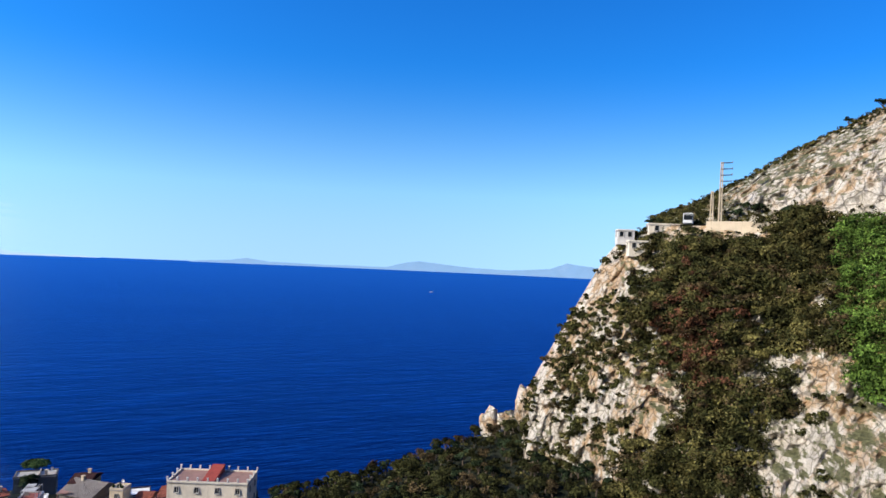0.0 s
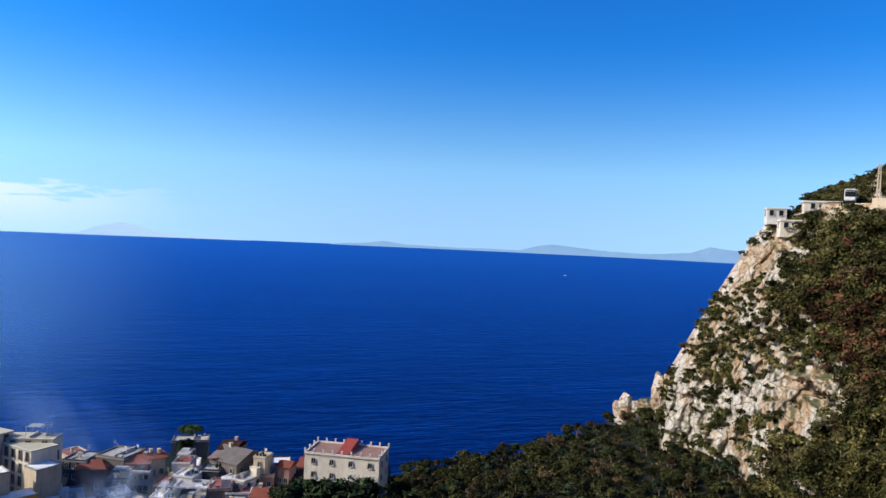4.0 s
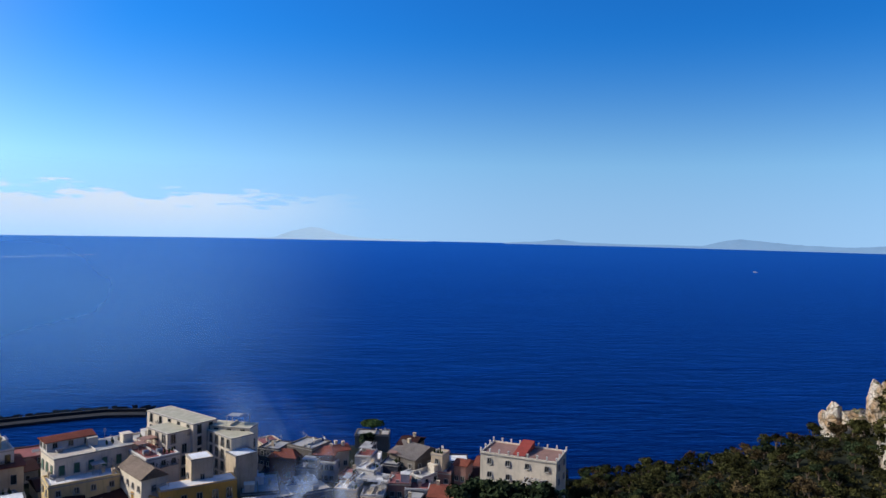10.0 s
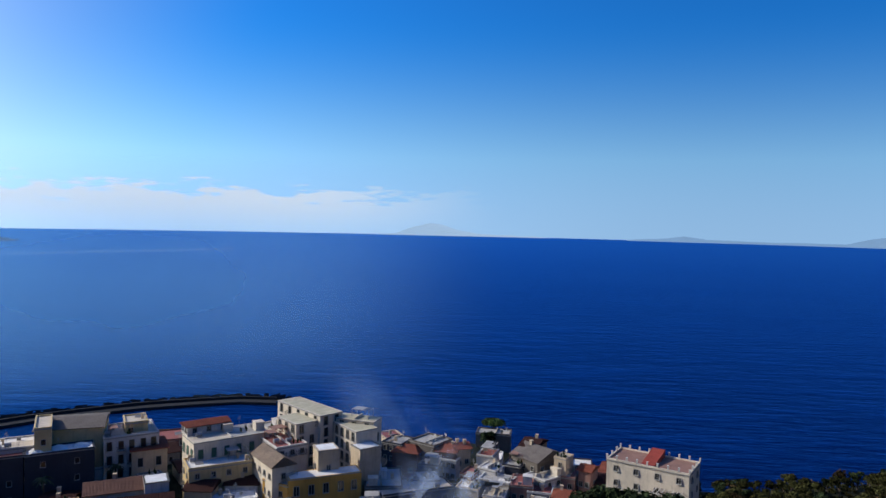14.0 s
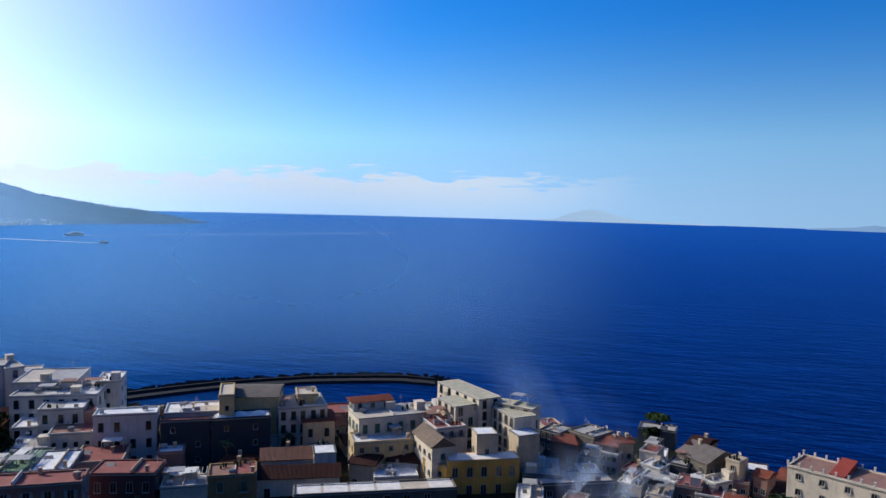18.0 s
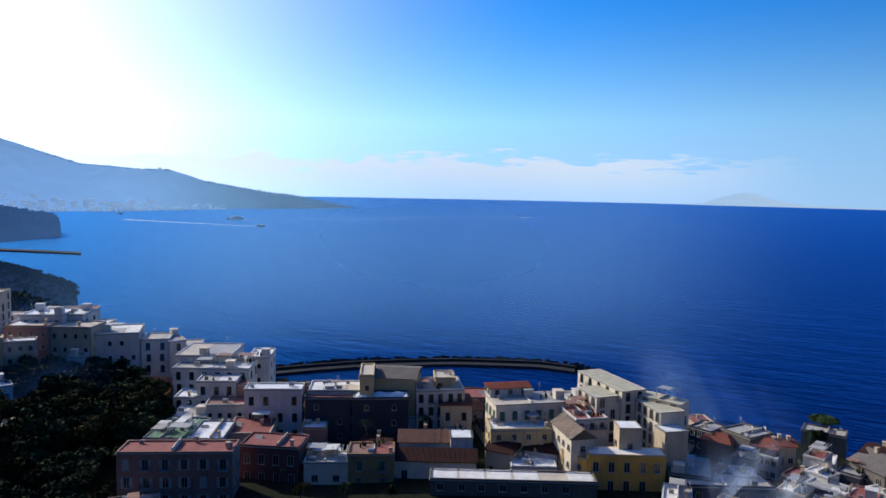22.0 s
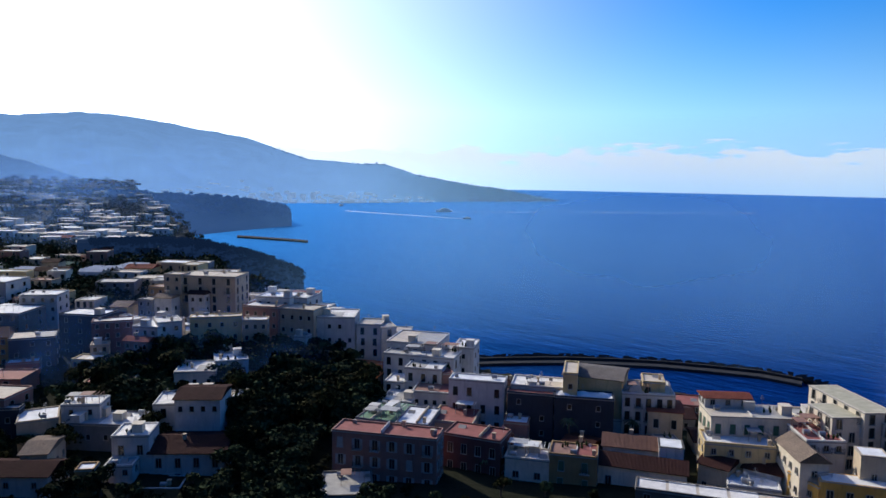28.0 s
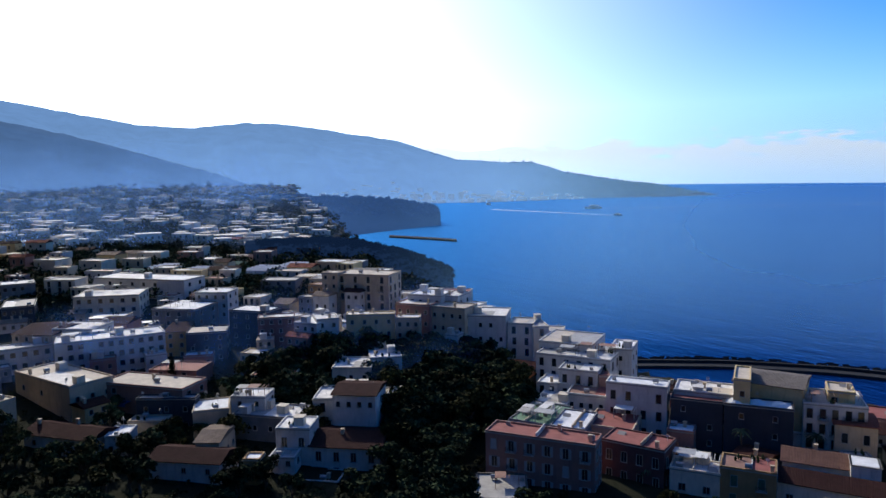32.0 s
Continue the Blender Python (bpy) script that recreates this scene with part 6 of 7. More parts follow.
def on_face(q):
    """Bushes crowd the inland slope below the road and thin out on the bare seaward rock."""
    az, s = q.uniform(38.5, 66), q.random() ** 0.85
    x, y, z = cliff_point(az, s)
    n = noise.noise((x * 0.07, y * 0.07, z * 0.07))
    cover, size = face_cover(az + 2.2 * n, s + 0.07 * noise.noise((x * 0.09, y * 0.09, z * 0.09 + 5)))
    if not thrives(q, x, y, z, cover):
        return x, y, z, 0
    if s > 0.93 and 48 < az < 56.5:
        return x, y, z - 1.2, q.uniform(0.5, 1.0)
    return x, y, z - 0.3, q.uniform(0.7, 2.3) * size


def above_road(q):
    az, s = q.uniform(47, 68), q.uniform(1.16, 2.0)
    x, y, z = cliff_point(az, s)
    cover = 0.8 if az < 52.5 else float(np.interp(s, (1.2, 1.3, 1.65, 1.8, 1.88, 2.0), (0.6, 0.1, 0.12, 0.3, 0.9, 1.0)))
    if not thrives(q, x, y, z, cover):
        return x, y, z, 0
    return x, y, z - 0.2, q.uniform(0.5, 1.4)


def russet_patch(q):
    az, s = q.gauss(50.6, 1.4), q.gauss(0.6, 0.11)
    x, y, z = cliff_point(az, min(0.95, max(0.1, s)))
    k = math.hypot(x - HUB[0], y - HUB[1])
    return x - (x - HUB[0]) / k * 1.6, y - (y - HUB[1]) / k * 1.6, z + 0.8, q.uniform(1.2, 2.4)


def green_patch(q):
    az, s = q.uniform(60, 66.5), q.uniform(0.5, 0.99)
    if az < 60 + 2.5 * (1 - s) * 2 - 0.6:
        return 0, 0, 0, 0
    x, y, z = cliff_point(az, s)
    k = math.hypot(x - HUB[0], y - HUB[1])
    return x - (x - HUB[0]) / k * 2.2, y - (y - HUB[1]) / k * 2.2, z + 0.8, q.uniform(1.2, 2.8)


def big_crowns(q):
    az, s = q.choice(((56.8, 0.96), (58.3, 0.98), (57.6, 0.99), (59.2, 0.97), (55.2, 0.84), (57.4, 0.78), (58.6, 0.88), (53.4, 0.84), (51.5, 0.9)))
    x, y, z = cliff_point(az + q.gauss(0, 0.8), min(0.99, s + q.gauss(0, 0.04)))
    return x, y, z + q.uniform(0, 3.5) * (s > 0.95), q.uniform(2.0, 3.6)


scrub("headland_scrub", 4200, on_face, (("heath", 0.32), ("holm", 0.36), ("olive", 0.24), ("brown", 0.08)), "dense olive-green scrub on the headland slope", 85, 0.33)
scrub("hilltop_scrub", 2200, above_road, (("heath", 0.5), ("holm", 0.5)), "low dark scrub above the coast road", 36, 0.3)
scrub("autumn_scrub", 130, russet_patch, (("russet", 0.6), ("brown", 0.4)), "russet autumn shrubs on the slope", 60, 0.3)
scrub("bright_scrub", 620, green_patch, (("green", 1.0),), "bright green creeper on the slope", 60, 0.28)
scrub("tall_scrub", 130, big_crowns, (("holm", 0.5), ("heath", 0.5)), "tall dark shrubs below the road", 70, 0.34)


def wood_floor(q):
    az, r = q.uniform(12, 49), q.uniform(112, 226)
    x, y = polar(az, r)
    if r > coast(az) - 1 or built_over(x, y, 1.5):
        return x, y, 0, 0
    return x, y, ground(x, y), q.uniform(0.6, 1.6)


def garden_floor(q):
    az, r = q.uniform(-92, -42), q.uniform(108, 245)
    x, y = polar(az, r)
    if built_over(x, y, 0.8):
        return x, y, 0, 0
    return x, y, ground(x, y), q.uniform(0.4, 1.3)


scrub("wood_undergrowth", 1600, wood_floor, (("olive", 0.6), ("heath", 0.4)), "olive-green undergrowth of the wooded slope", 22, 0.36)
def yard_floor(q):
    az, r = q.uniform(-46, -14), q.uniform(100, 150)
    x, y = polar(az, r)
    if built_over(x, y, 0.8):
        return x, y, 0, 0
    return x, y, ground(x, y), q.uniform(0.8, 2.0)


scrub("yard_shrubs", 900, yard_floor, (("dark", 0.85), ("holm", 0.15)), "dark shrubs in the yards below the town", 30, 0.34)
scrub("garden_undergrowth", 2600, garden_floor, (("dark", 0.8), ("bush", 0.2)), "dark shrubs and hedges of the gardens", 22, 0.32)


# ---------- the rest of the town ----------
def town_house(x, y, w, d, h, turn, rng, name_group, windows, low=False):
    walls = rng.choice(("white", "white", "cream", "cream", "tan", "tan", "sand", "pink", "grey"))
    flat = rng.random() < (0.45 if low else 0.72)
    if low:
        walls = rng.choice(("tan", "stone", "grey", "white", "rose", "slate"))
    return house(x, y, ground(x, y) - 0.3, w, d, h, turn, wall=walls, roof="flat" if flat else "gable", top=rng.choice(("grey", "grey", "buff", "red", "brown", "pale") if low else ("pale", "pale", "white", "grey", "buff", "red")) if flat else rng.choice(("brown", "red", "old")),
                 floors=max(1, round(h / 3.2)), cols=windows, side=0, kind=rng.choice(("small", "wide", "tall")), clutter=rng.choice((0, 1, 2)), full=False, rise=1.3, group=name_group, backs=False, trim=False)


rng = random.Random(23)


def fill(n, az0, az1, r0, r1, lo, hi, group, windows, gap=1.5, base_turn=30.0, low_w=7, high_w=15, low=False):
    made = tries = 0
    while made < n and tries < n * 60:
        tries += 1
        az, r = rng.uniform(az0, az1), math.sqrt(rng.uniform(r0 * r0, r1 * r1))
        x, y = polar(az, r)
        w, d = rng.uniform(low_w, high_w), rng.uniform(6, 11)
        t = radians(base_turn + rng.gauss(0, 6))
        cx, cy = x + math.cos(t) * w / 2 - math.sin(t) * d / 2, y + math.sin(t) * w / 2 + math.cos(t) * d / 2
        if r > coast(az) - 14 or any(built_over(x + math.cos(t) * w * u - math.sin(t) * d * v, y + math.sin(t) * w * u + math.cos(t) * d * v, gap) for u in (0, 0.5, 1) for v in (0, 0.5, 1)):
            continue
        town_house(x, y, w, d, rng.uniform(lo, hi), math.degrees(t), rng, group, windows, low)
        PLOTS.append((x, y, math.cos(t), math.sin(t), w, d))
        made += 1


GLASSHOUSES = [(-77.0 + k * 2.3, 376 + 14 * (k % 2)) for k in range(6)]
for az, r in GLASSHOUSES:
    PLOTS.append((*polar(az, r), math.cos(radians(40)), math.sin(radians(40)), 11, 16))
fill(24, -68, -50, 236, 286, 5.5, 8.5, "town houses", 3, -0.3, 35, 6, 10)
fill(34, -43, -6, 168, 236, 3.0, 4.4, "old town houses", 2, -0.6, 29, 6, 10, True)
fill(18, -9, 14, 150, 200, 2.6, 3.4, "village houses", 2, -0.8, -12, 4, 7, True)
fill(30, -64, -42, 240, 300, 4.5, 7, "town houses", 3, 0.8, 32)
fill(38, -88, -58, 250, 380, 5, 8.5, "town houses", 3, 1.2, 45)
fill(6, -90, -66, 205, 245, 5, 7, "garden houses", 2, 2.0, 45)
fill(36, -88, -64, 380, 560, 4.5, 8, "plain houses", 2, 2.0, 45, 7, 14)

# houses and groves of the plain, too far to tell apart singly
for mat, share, tall in (("white", 0.5, 6.5), ("cream", 0.3, 6), ("tan", 0.2, 5.5)):
    bm_v, bm_f, roof_v, roof_f, win_v, win_f = [], [], [], [], [], []
    for _ in range(int(900 * share)):
        az, r = rng.uniform(-92, -63), 520 * (1950 / 520) ** rng.random()
        if r > coast(az) - 15 or noise.noise((az * 0.35, math.log(r) * 4, 0)) < -0.12:
            continue
        x, y = polar(az, r)
        z = ground(x, y) - 1
        w, d, h, t = rng.uniform(6, 17), rng.uniform(6, 11), rng.uniform(0.6, 1.3) * tall, radians(45 + rng.gauss(0, 12))
        c, s = math.cos(t), math.sin(t)
        ring = [(x + c * a - s * b, y + s * a + c * b) for a, b in ((0, 0), (w, 0), (w, d), (0, d))]
        k = len(bm_v)
        bm_v += [(*p, z) for p in ring] + [(*p, z + h) for p in ring]
        bm_f += [(k + i, k + (i + 1) % 4, k + 4 + (i + 1) % 4, k + 4 + i) for i in range(4)]
        k = len(roof_v)
        roof_v += [(p[0], p[1], z + h) for p in ring] + [(p[0], p[1], z + h + 0.3) for p in ring]
        roof_f += [(k + 4, k + 5, k + 6, k + 7)] + [(k + i, k + (i + 1) % 4, k + 4 + (i + 1) % 4, k + 4 + i) for i in range(4)]
        if r < 1000:
            for fl in range(int(h / 3.3)):
                for i in range(int(w / 4)):
                    a, zz = 1.5 + i * 4, z + 1.5 + fl * 3.3
                    q = [(x + c * (a + u) + s * 0.08, y + s * (a + u) - c * 0.08) for u in (0, 1.3)]
                    k = len(win_v)
                    win_v += [(*q[0], zz), (*q[1], zz), (*q[1], zz + 1.6), (*q[0], zz + 1.6)]
                    win_f.append((k, k + 1, k + 2, k + 3))
    for nm, v, f, m in (("far_town_walls", bm_v, bm_f, PLASTER[mat]), ("far_town_roofs", roof_v, roof_f, DECK["pale" if mat == "white" else "buff"]), ("far_town_windows", win_v, win_f, GLASS)):
        me = bpy.data.meshes.new(nm)
        me.from_pydata(v, [], f)
        me.materials.append(m)
        tagged(new(nm, me), f"scattered {mat} houses of the far plain", "far town", kind="stuff")


def far_grove(q):
    az, r = q.uniform(-92, -51.5), 300 * (1900 / 300) ** q.random()
    x, y = polar(az, r)
    if r > coast(az) - 2 or (r < 600 and built_over(x, y, 0.5)):
        return x, y, 0, 0
    return x, y, ground(x, y), q.uniform(2.0, 4.5) * (1 + r / 1200)


scrub("far_groves", 5200, far_grove, (("dark", 0.75), ("olive", 0.25)), "dark citrus groves between far houses", 12, 0.9)


def head_trees(q):
    az, k = q.uniform(-67, -52.5), q.random()
    if k < 0.45:
        x, y, z = head_point(az, q.uniform(0.72, 0.85))
        return x, y, z - 0.5, q.uniform(1.2, 3.4)
    x, y, z = head_point(az, q.uniform(0.15, 0.75))
    return x, y, z - 0.6, q.uniform(0.9, 2.2)


def cape_trees(q):
    az = q.uniform(-70, -53.9)
    top = float(np.interp(az, (-74, -70, -66, -63, -60, -57, -55, -53.9), (-1.4, -1.5, -1.6, -1.7, -1.85, -2.15, -2.5, -2.7)))
    near, far = float(np.interp(az, (-74, -60, -53.5), (900, 1050, 1220))), float(np.interp(az, (-74, -60, -53.5), (1350, 1300, 1260)))
    k = q.uniform(0.2, 1.0) ** 0.5
    return (*polar(az, near + (far - near) * k), -6 + (90 + math.tan(radians(top)) * far + 6) * k ** 0.8 - 1, q.uniform(2.5, 6.0))


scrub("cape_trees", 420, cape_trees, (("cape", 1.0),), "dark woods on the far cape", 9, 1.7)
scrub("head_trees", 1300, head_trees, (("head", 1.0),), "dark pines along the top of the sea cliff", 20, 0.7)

def on_far_hill(az, s):
    near = float(np.interp(az, (-80, -57, -50, -44, -31.6), (2050, 2050, 2100, 2250, 2480)))
    far = float(np.interp(az, (-80, -57, -50, -40, -31.6), (3900, 3900, 3300, 2900, 2560)))
    top = float(np.interp(az, FAR_AZ, FAR_EL))
    zt = 90 + math.tan(radians(top)) * far
    return (*polar(az, near + (far - near) * s), -6 + (zt + 6) * s ** 0.8)


def crest_trees(q):
    az = q.uniform(-60, -32.2)
    x, y, z = on_far_hill(az, q.uniform(0.93, 1.0))
    return x, y, z - 4 + q.uniform(0, 3), q.uniform(3, 7)


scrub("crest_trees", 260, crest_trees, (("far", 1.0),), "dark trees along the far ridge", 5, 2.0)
for _tone, _deck, _n in (("white", "white", 90), ("cream", "pale", 60)):
    hv, hf = [], []
    for _ in range(_n):
        az, sl = rng.gauss(-52, 6), abs(rng.gauss(0.0, 0.05)) + 0.012
        if not -78 < az < -43 or sl > 0.4:
            continue
        x, y, z = on_far_hill(az, sl)
        w, d, h = rng.uniform(7, 16), rng.uniform(6, 10), rng.uniform(4, 8)
        k = len(hv)
        hv += [(x + a, y + b, z + c) for c in (-8, h) for a, b in ((0, 0), (w, w * 0.8), (w - d, w * 0.8 + d), (-d, d))]
        hf += [(k + 4, k + 5, k + 6, k + 7)] + [(k + i, k + (i + 1) % 4, k + 4 + (i + 1) % 4, k + 4 + i) for i in range(4)]
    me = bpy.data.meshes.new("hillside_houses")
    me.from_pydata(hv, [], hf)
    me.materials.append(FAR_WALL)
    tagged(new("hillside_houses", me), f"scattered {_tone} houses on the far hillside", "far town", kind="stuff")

# glasshouses on the plain
for k, (az, r) in enumerate(GLASSHOUSES):
    o = empty("glasshouse", *polar(az, r), ground(*polar(az, r)), 40)
    bm = bmesh.new()
    for j in range(4):
        v = [bm.verts.new(p) for p in ((0, j * 4, 0), (11, j * 4, 0), (11, j * 4, 3), (0, j * 4, 3), (0, j * 4 + 2, 4.2), (11, j * 4 + 2, 4.2), (0, j * 4 + 4, 3), (11, j * 4 + 4, 3), (0, j * 4 + 4, 0), (11, j * 4 + 4, 0))]
        for f in ((0, 1, 2, 3), (3, 2, 5, 4), (4, 5, 7, 6), (6, 7, 9, 8)):
            bm.faces.new([v[i] for i in f])
    part("cover", bm, DECK["green" if k % 3 == 0 else "white"], o)
    tagged(o, "long glasshouse with pale ridged covers", "glasshouse", "glasshouses")

# ---------- harbour ----------
CONCRETE = surface("mole_concrete", (0.035, 0.035, 0.038), 0.3, 0.3, 0.9, 0.05, 2.0, 0.3)
BOULDER = surface("dark_boulder", (0.035, 0.034, 0.035), 0.4, 0.6, 0.95, 0.1, 3.0)


def mole_r(az):
    return float(np.interp(az, (-46, -39.2, -32, -25, -18, -14.2), (336, 343, 353, 359, 360, 353)))


prof = ((-4, -3), (-3.5, 1.2), (2.0, 1.3), (2.0, 2.5), (3.2, 2.5), (3.4, 1.4), (8.0, -3))
rows = [[(*polar(-46 + i * 0.4, mole_r(-46 + i * 0.4) + dr), z) for dr, z in prof] for i in range(78)]
tagged(sheet("breakwater", CONCRETE, rows, False), "long concrete harbour mole with a sea wall", "breakwater", kind="structure")
q = random.Random(5)
vs, fs = [], []
for _ in range(900):
    az = q.uniform(-40, -13.6)
    if az > -14.6:
        rr, z = mole_r(az) + q.uniform(-5, 8), q.uniform(-0.5, 2.2)
    else:
        rr, z = mole_r(az) + q.uniform(3.5, 9), q.uniform(-0.5, 2.0)
    c = Vector((*polar(az, rr), z))
    s = q.uniform(0.7, 1.6)
    b = len(vs)
    for p in ((1, 1, 1), (1, -1, -1), (-1, 1, -1), (-1, -1, 1), (0.9, 0, 0.2), (-0.2, 0.9, 0)):
        vs.append(c + Vector(p) * s * q.uniform(0.5, 0.9))
    fs += [tuple(b + i for i in f) for f in ((0, 1, 4), (0, 4, 2), (0, 5, 2), (1, 2, 4), (0, 3, 1), (0, 2, 3), (1, 3, 2), (5, 3, 2))]
tagged(new("breakwater_boulders", cloud_mesh("breakwater_boulders", vs, fs, BOULDER)), "dark boulders piled along the mole", "boulders", kind="stuff")
rows = [[(*polar(-50 + i, r + 3 * noise.noise((i * 0.4, 1, r))), 1.9 + 0.3 * noise.noise((i * 0.7, r * 0.1, 0)) if r < 318 else -4) for r in (255, 275, 290, 305, 317, 322)] for i in range(25)]
tagged(sheet("quay", CONCRETE, rows), "low dark quay and beach below the town", "quay", kind="structure")


def quay_bush(q):
    az, r = q.uniform(-46, -29), q.uniform(276, 306)
    return (*polar(az, r), 2.0, q.uniform(1.0, 2.6))


scrub("quay_trees", 130, quay_bush, (("dark", 1.0),), "dark trees along the quay", 26, 0.5)
az0 = -58.0
rows = [[(*polar(az0 + 0.4 + i * 0.28, 1010 - 4 * i + dr), z) for dr, z in ((-5, -3), (-4, 2.0), (4, 3.0), (6, -3))] for i in range(20)]
tagged(sheet("pier", BOULDER, rows, False), "far dark harbour pier in the bay", "pier", kind="structure")

# ---------- boats ----------
HULL = surface("white_hull", (0.7, 0.7, 0.7), 0.1, 1.0, 0.4, 0.005)
DARK_HULL = surface("dark_hull", (0.05, 0.07, 0.1), 0.2, 1.0, 0.4, 0.005)
FOAM = surface("wake_foam", (0.6, 0.68, 0.78), 0.25, 0.05, 0.9, 0.05, 0.6)


def boat(az, r, length, turn, hull, label, wake=0.0, wake_turn=0.0):
    x, y = polar(az, r)
    o = empty("boat", x, y, 0, turn)
    bm = bmesh.new()
    b = length * 0.16
    secs = ((-0.5, b * 0.8, 0.0), (-0.2, b, 0.0), (0.2, b * 0.95, 0.03), (0.42, b * 0.45, 0.08), (0.5, 0.02, 0.12))
    rings = [[bm.verts.new((s * length, sg * wv * k, z)) for sg, k, z in ((-1, 1, length * 0.09 * (1 + up * 4)), (-1, 0.7, -0.6), (1, 0.7, -0.6), (1, 1, length * 0.09 * (1 + up * 4)))] for s, wv, up in secs]
    for a, c in zip(rings, rings[1:]):
        for i in range(4):
            bm.faces.new((a[i], a[(i + 1) % 4], c[(i + 1) % 4], c[i]))
    bm.faces.new(rings[0])
    part("hull", bm, hull, o)
    bm = bmesh.new()
    box(bm, -length * 0.36, -b * 0.7, length * 0.09, length * 0.22, b * 0.7, length * 0.17)
    box(bm, -length * 0.25, -b * 0.55, length * 0.17, length * 0.12, b * 0.55, length * 0.22)
    part("cabin", bm, HULL, o)
    bm = bmesh.new()
    box(bm, -length * 0.3, -b * 0.72, length * 0.12, length * 0.18, b * 0.72, length * 0.145)
    part("cabin_window", bm, GLASS, o)
    tagged(o, label, "boat", "boats")
    if wake:
        rows = []
        c, s = math.cos(radians(wake_turn)), math.sin(radians(wake_turn))
        for i in range(24):
            k = i / 23
            wd = 4 + 5 * k
            px, py = x + c * wake * k, y + s * wake * k
            rows.append([(px - s * wd, py + c * wd, 0.12), (px + s * wd, py - c * wd, 0.12)])
        tagged(sheet("water_wake", FOAM, rows), "white foam wake on the sea", "wake", kind="structure")


boat(*FERRY, 38, WAKE[1] + 180, HULL, "grey-white passenger ferry under way", *WAKE)
boat(*FERRY2, 20, WAKE2[1] + 180, DARK_HULL, "dark-hulled fast ferry heading across the bay", *WAKE2)
boat(-49.9, 1960.0, 22, 170, HULL, "small white ferry near the far shore")
boat(*MOTOR, 9, 150, HULL, "small white motor boat at sea")
boat(*DINGHY, 7, 180, DARK_HULL, "small dark boat on the open sea")

# ---------- the coast road ----------
def on_road(az, dr):
    return about_hub(az, float(np.interp(az, CLIFF_AZ, TOP_R)) + dr)


rows = [[(*on_road(51.4 + i * 0.25, dr), ROAD_Z + z) for dr, z in ((-1.2, -2.0), (-1.2, 1.0), (-0.7, 1.0), (-0.7, -1.5))] for i in range(66)]
tagged(sheet("road_wall", PLASTER["tan"], rows, False), "low stone parapet wall along the coast road", "wall", kind="structure")
ASPHALT = surface("road_asphalt", (0.06, 0.06, 0.062), 0.3, 0.4, 0.9, 0.01)
rows = [[(*on_road(48.2 + i * 0.25, dr), ROAD_Z + 0.22) for dr in (-0.7, 2, 5, 8.0)] for i in range(79)]
tagged(sheet("road", ASPHALT, rows), "grey asphalt coast road on the headland", "road", kind="structure")


def bus(x, y, z, turn):
    o = empty("bus", x, y, z, turn)
    bm = bmesh.new()
    box(bm, -1.25, 0, 0.4, 1.25, 10.5, 3.2)
    bmesh.ops.bevel(bm, geom=bm.edges[:], offset=0.18, segments=2, affect='EDGES')
    part("body", bm, HULL, o)
    bm = bmesh.new()
    box(bm, -1.1, -0.03, 1.3, 1.1, 0.1, 2.6)
    part("windscreen", bm, GLASS, o)
    bm = bmesh.new()
    box(bm, -1.0, -0.05, 2.7, 1.0, 0.05, 3.0)
    part("sign_box", bm, IRON, o)
    for sx in (-1.27, 1.27):
        bm = bmesh.new()
        box(bm, sx - 0.02, 0.6, 1.5, sx + 0.02, 10.0, 2.6)
        part("side_window", bm, GLASS, o)
        for yy in (1.9, 8.2):
            bm = bmesh.new()
            tube(bm, (sx - 0.14, yy, 0.5), (sx + 0.06, yy, 0.5), 0.5, 0.5, 14)
            part("wheel", bm, IRON, o)
    return tagged(o, "white coach standing on the coast road", "bus")


bus(*on_road(50.1, 1.0), ROAD_Z + 0.22, -52)


def power_pole(x, y, z, h, arms, label):
    o = empty("power_pole", x, y, z, -50)
    for sx in (-0.35, 0.35):
        bm = bmesh.new()
        tube(bm, (sx, 0, -1), (sx * 0.6, 0, h), 0.24, 0.15, 6)
        part("pole", bm, PLASTER["tan"], o)
    bm = bmesh.new()
    n = int(h / 0.9)
    for i in range(n):
        a, b = (-0.33, 0.33) if i % 2 else (0.33, -0.33)
        tube(bm, (a, 0, i * 0.9), (b, 0, i * 0.9 + 0.9), 0.035, 0.035, 4)
    part("bracing", bm, METAL, o)
    for i in range(arms):
        bm = bmesh.new()
        zz = h - 0.3 - i * 1.6
        tube(bm, (-0.3, 0, zz), (2.7, 0, zz + 0.12), 0.17, 0.12, 5)
        arm = part("cross_arm", bm, IRON, o)
        bm = bmesh.new()
        for k in range(3):
            tube(bm, (2.5, 0, zz + 0.15 + k * 0.14), (2.5, 0, zz + 0.23 + k * 0.14), 0.14, 0.14, 8)
        part("insulator", bm, FRAME, arm)
    return tagged(o, label, "power pole", "power poles")


power_pole(*on_road(52.35, 6.0), ROAD_Z, 17.0, 4, "tall lattice power pole with four cross arms")
power_pole(*on_road(51.75, 6.5), ROAD_Z, 9.5, 0, "short twin lattice pole beside the road")


def edge_house(az, dr, w, d, h, wall, label, z=ROAD_Z):
    x, y = on_road(az, dr)
    house(x, y, z - 0.5, w, d, h, -az + 8, wall=wall, top="buff", floors=1 if h < 4.5 else 2, cols=2, side=1, kind="small", clutter=0, full=False, label=label, base=1.6)


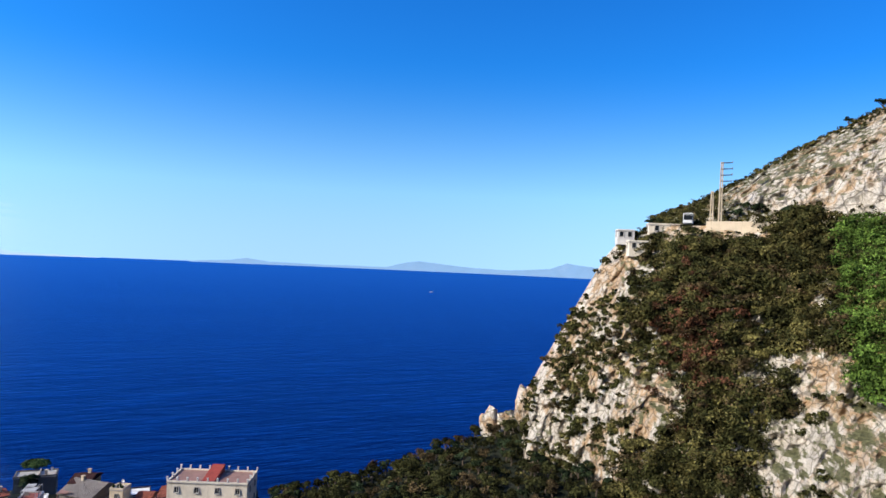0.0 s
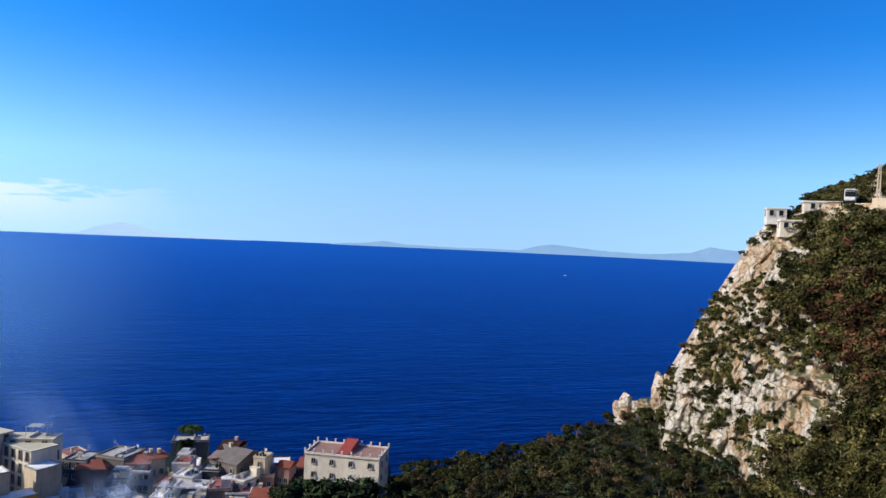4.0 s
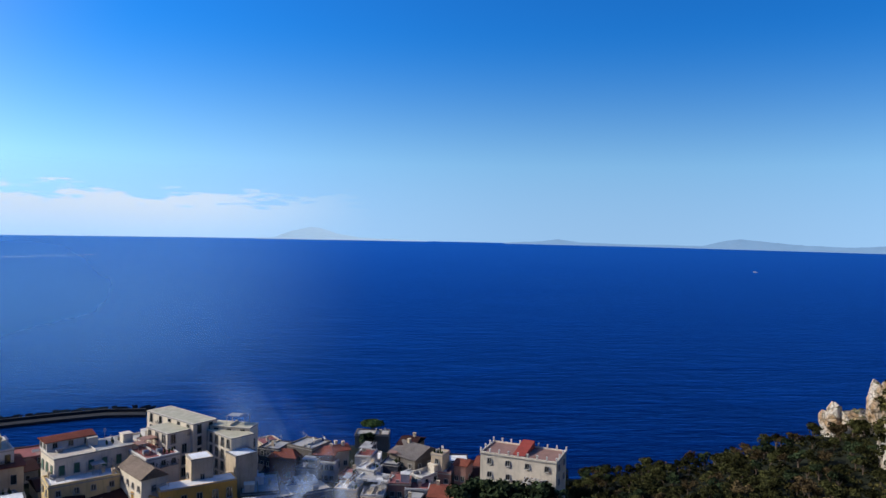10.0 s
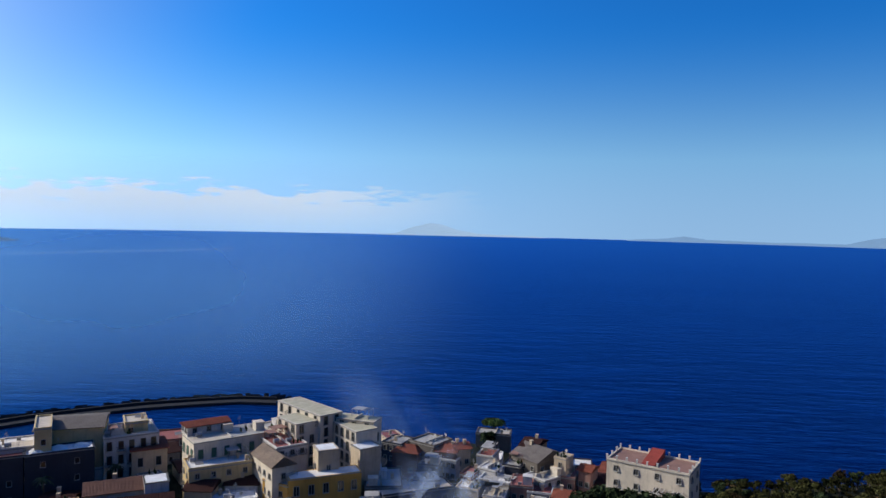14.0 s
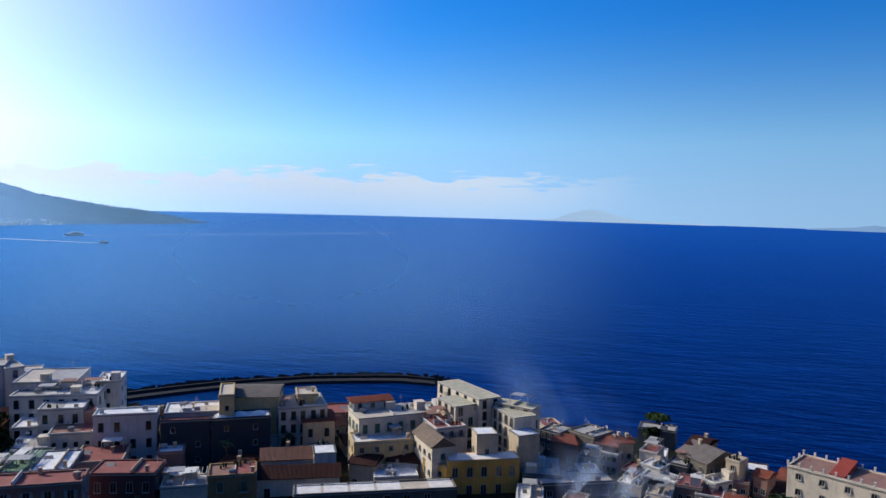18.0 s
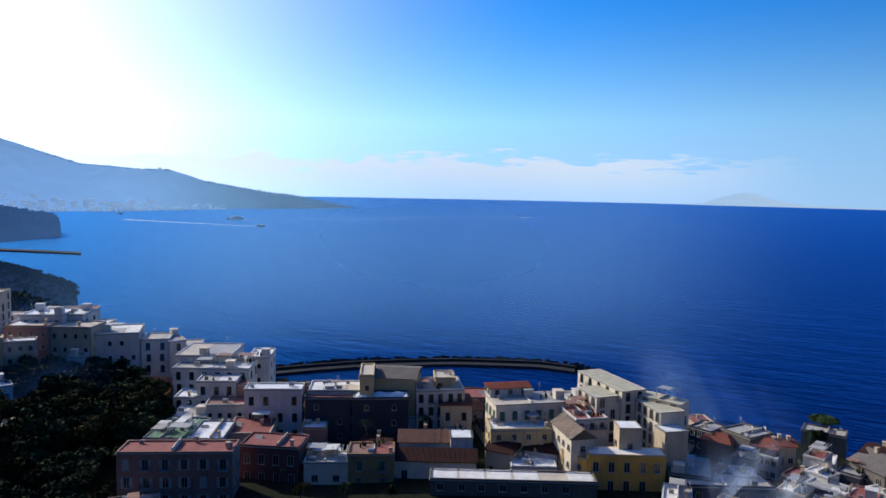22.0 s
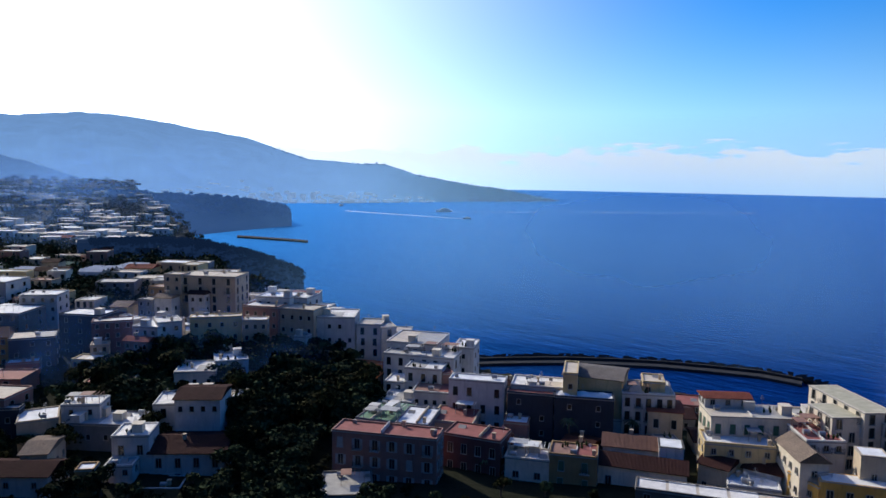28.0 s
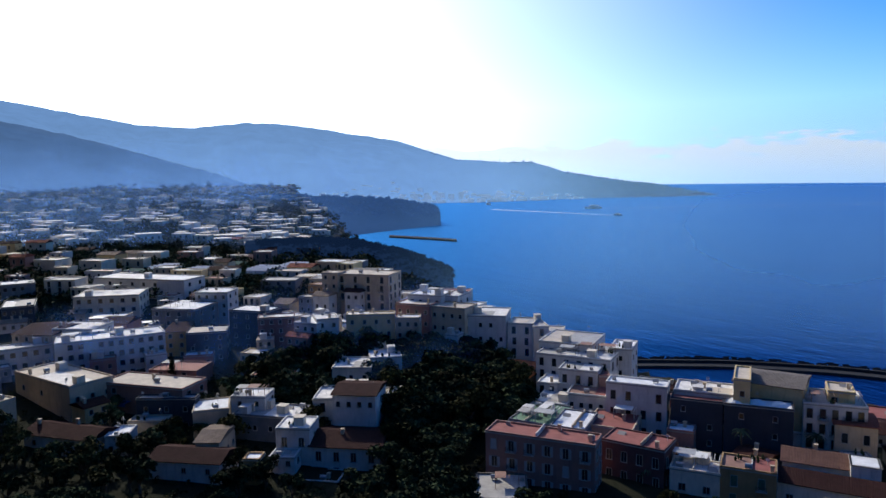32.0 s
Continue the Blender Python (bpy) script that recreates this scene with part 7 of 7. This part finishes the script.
edge_house(45.9, -9.5, 5.5, 6, 2.7, "cream", "small white house on the cliff edge", 95.6)
edge_house(47.3, -4, 8, 5, 3.0, "cream", "low cream house beside the coast road", 100.2)
edge_house(45.0, -5, 4.5, 5, 2.6, "white", "small pale hut on the cliff edge", 98.8)
edge_house(56.8, 2.5, 4, 3, 3.0, "white", "white roadside kiosk with a flat roof")
edge_house(53.6, 11, 7, 4, 3.2, "stone", "long low roadside shelter")

for i, (az, s, k) in enumerate(((47.4, 1.3, 0.9), (57.3, 1.05, 1.5), (58.2, 1.08, 1.2), (53.5, 1.2, 0.9), (55.0, 1.2, 1.0), (60.5, 2.0, 0.8), (62.5, 2.0, 1.1), (48.0, 1.25, 0.7), (54.2, 1.25, 0.8))):
    x, y, z = cliff_point(az, s)
    tree(KITS["garden"][i % 5], x, y, z - 0.3, k, i * 50, "roadside_tree", "dark round tree beside the coast road", "roadside trees")

rock_lump("sea_stack", *about_hub(35.8, 240), 34, 3.2, 3.4, 9.5, 3.0, "pale limestone stack above the sea")
rock_lump("sea_stack", *about_hub(37.2, 240), 34.5, 6.5, 5.0, 7.5, 8.0, "low limestone crag beside the stack")
rock_lump("sea_stack", *about_hub(38.6, 226), 46, 3.4, 4.0, 7.5, 5.0, "jagged limestone crag at the cliff foot")


# ---------- drifting wood smoke, and sheets that stand in for haze ---
def smoke_haze_mat(name, density, scale, colour, gap=0.15):
    """Thin smoke and sheet haze: mostly clear, with wisps that pass the sunlight on."""
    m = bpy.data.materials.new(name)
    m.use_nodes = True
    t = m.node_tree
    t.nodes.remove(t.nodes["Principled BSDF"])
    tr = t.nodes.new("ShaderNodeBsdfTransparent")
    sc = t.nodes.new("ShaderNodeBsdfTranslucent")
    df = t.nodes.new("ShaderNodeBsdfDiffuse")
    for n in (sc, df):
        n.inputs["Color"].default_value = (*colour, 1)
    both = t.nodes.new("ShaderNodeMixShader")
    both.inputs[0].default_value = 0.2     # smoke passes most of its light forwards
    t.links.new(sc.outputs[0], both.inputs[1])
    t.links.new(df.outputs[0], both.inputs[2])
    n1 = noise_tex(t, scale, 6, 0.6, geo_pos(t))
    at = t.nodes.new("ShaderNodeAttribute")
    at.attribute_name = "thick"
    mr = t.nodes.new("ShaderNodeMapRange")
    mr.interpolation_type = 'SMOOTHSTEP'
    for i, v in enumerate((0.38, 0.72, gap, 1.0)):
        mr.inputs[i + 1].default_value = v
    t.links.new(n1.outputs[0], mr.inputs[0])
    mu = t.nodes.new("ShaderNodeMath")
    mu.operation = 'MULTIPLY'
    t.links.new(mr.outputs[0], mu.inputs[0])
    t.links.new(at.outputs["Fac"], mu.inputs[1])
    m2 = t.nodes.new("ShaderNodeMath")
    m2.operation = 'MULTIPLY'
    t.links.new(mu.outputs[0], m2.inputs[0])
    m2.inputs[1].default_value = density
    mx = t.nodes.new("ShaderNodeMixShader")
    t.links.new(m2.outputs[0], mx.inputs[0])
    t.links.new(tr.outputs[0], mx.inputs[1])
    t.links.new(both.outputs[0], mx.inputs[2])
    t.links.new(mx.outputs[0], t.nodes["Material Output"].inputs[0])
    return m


def smoke_haze_layer(name, mat, az0, az1, r, z0, z1, label, slant=0.0, edge=1.6, foot=0.12):
    """One drifting layer, thick in its middle and fading to nothing at its rim."""
    n, m = 24, 10
    rows, thick = [], []
    for i in range(n + 1):
        u = i / n
        row = []
        for j in range(m + 1):
            v = j / m
            az = az0 + (az1 - az0) * u + slant * v
            rr = r * (1 + 0.03 * math.sin(u * 9 + r) + 0.04 * v)
            row.append((*polar(az, rr), z0 + (z1 - z0) * v))
            thick.append(max(0.0, math.sin(u * math.pi)) ** edge * max(0.0, math.sin(min(1.0, foot + v) * math.pi)) ** 0.9)
        rows.append(row)
    ob = sheet(name, mat, rows)
    ob.data.attributes.new("thick", 'FLOAT', 'POINT').data.foreach_set("value", thick)
    return tagged(ob, label, "smoke", kind="stuff")


# hazy air over the plain, put in as blue sheets
VEIL = smoke_haze_mat("thin_blue_haze", 0.36, 0.008, (0.2, 0.42, 0.95), 0.3)
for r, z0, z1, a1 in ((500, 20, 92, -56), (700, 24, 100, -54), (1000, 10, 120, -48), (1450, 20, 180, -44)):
    smoke_haze_layer("smoke_veil", VEIL, -128, a1, r, z0, z1, "thin blue wood smoke hanging over the plain")
# sheet of smoke and haze added to brighten the sea behind it
SEA_VEIL = smoke_haze_mat("pale_sea_smoke_haze", 0.42, 0.01, (0.34, 0.7, 1.0), 0.9)
smoke_haze_layer("smoke_veil", SEA_VEIL, -59, 4, 376, -1, 120, "thin pale smoke drifting out over the bay", 2, 1.7, 0.0)
BLUE = smoke_haze_mat("blue_garden_smoke_haze", 0.3, 0.025, (0.07, 0.24, 0.8), 0.1)
# this sheet puts in blue haze along with the garden smoke
smoke_haze_layer("smoke_veil", BLUE, -120, -50, 236, 18, 56, "blue wood smoke and haze lying over the gardens")
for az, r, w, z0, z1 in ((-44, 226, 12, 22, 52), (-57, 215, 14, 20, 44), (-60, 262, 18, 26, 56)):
    smoke_haze_layer("smoke_plume", BLUE, az - w / 2, az + w / 2, r, z0, z1, "blue wood smoke rising from the gardens", 2)
WISP = smoke_haze_mat("wood_smoke_wisps", 0.5, 0.06, (0.55, 0.7, 0.98))
THIN = smoke_haze_mat("rising_smoke_wisps", 0.26, 0.04, (0.3, 0.55, 1.0))
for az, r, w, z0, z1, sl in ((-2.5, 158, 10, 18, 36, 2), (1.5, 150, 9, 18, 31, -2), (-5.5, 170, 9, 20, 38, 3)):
    smoke_haze_layer("smoke_plume", WISP, az - w / 2, az + w / 2, r, z0, z1, "pale blue wood smoke rising from the village", sl, 2.4)
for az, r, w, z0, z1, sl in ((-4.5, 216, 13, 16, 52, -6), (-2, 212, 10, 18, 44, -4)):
    smoke_haze_layer("smoke_plume", THIN, az - w / 2, az + w / 2, r, z0, z1, "thin blue smoke drifting over the shore", sl, 2.4)
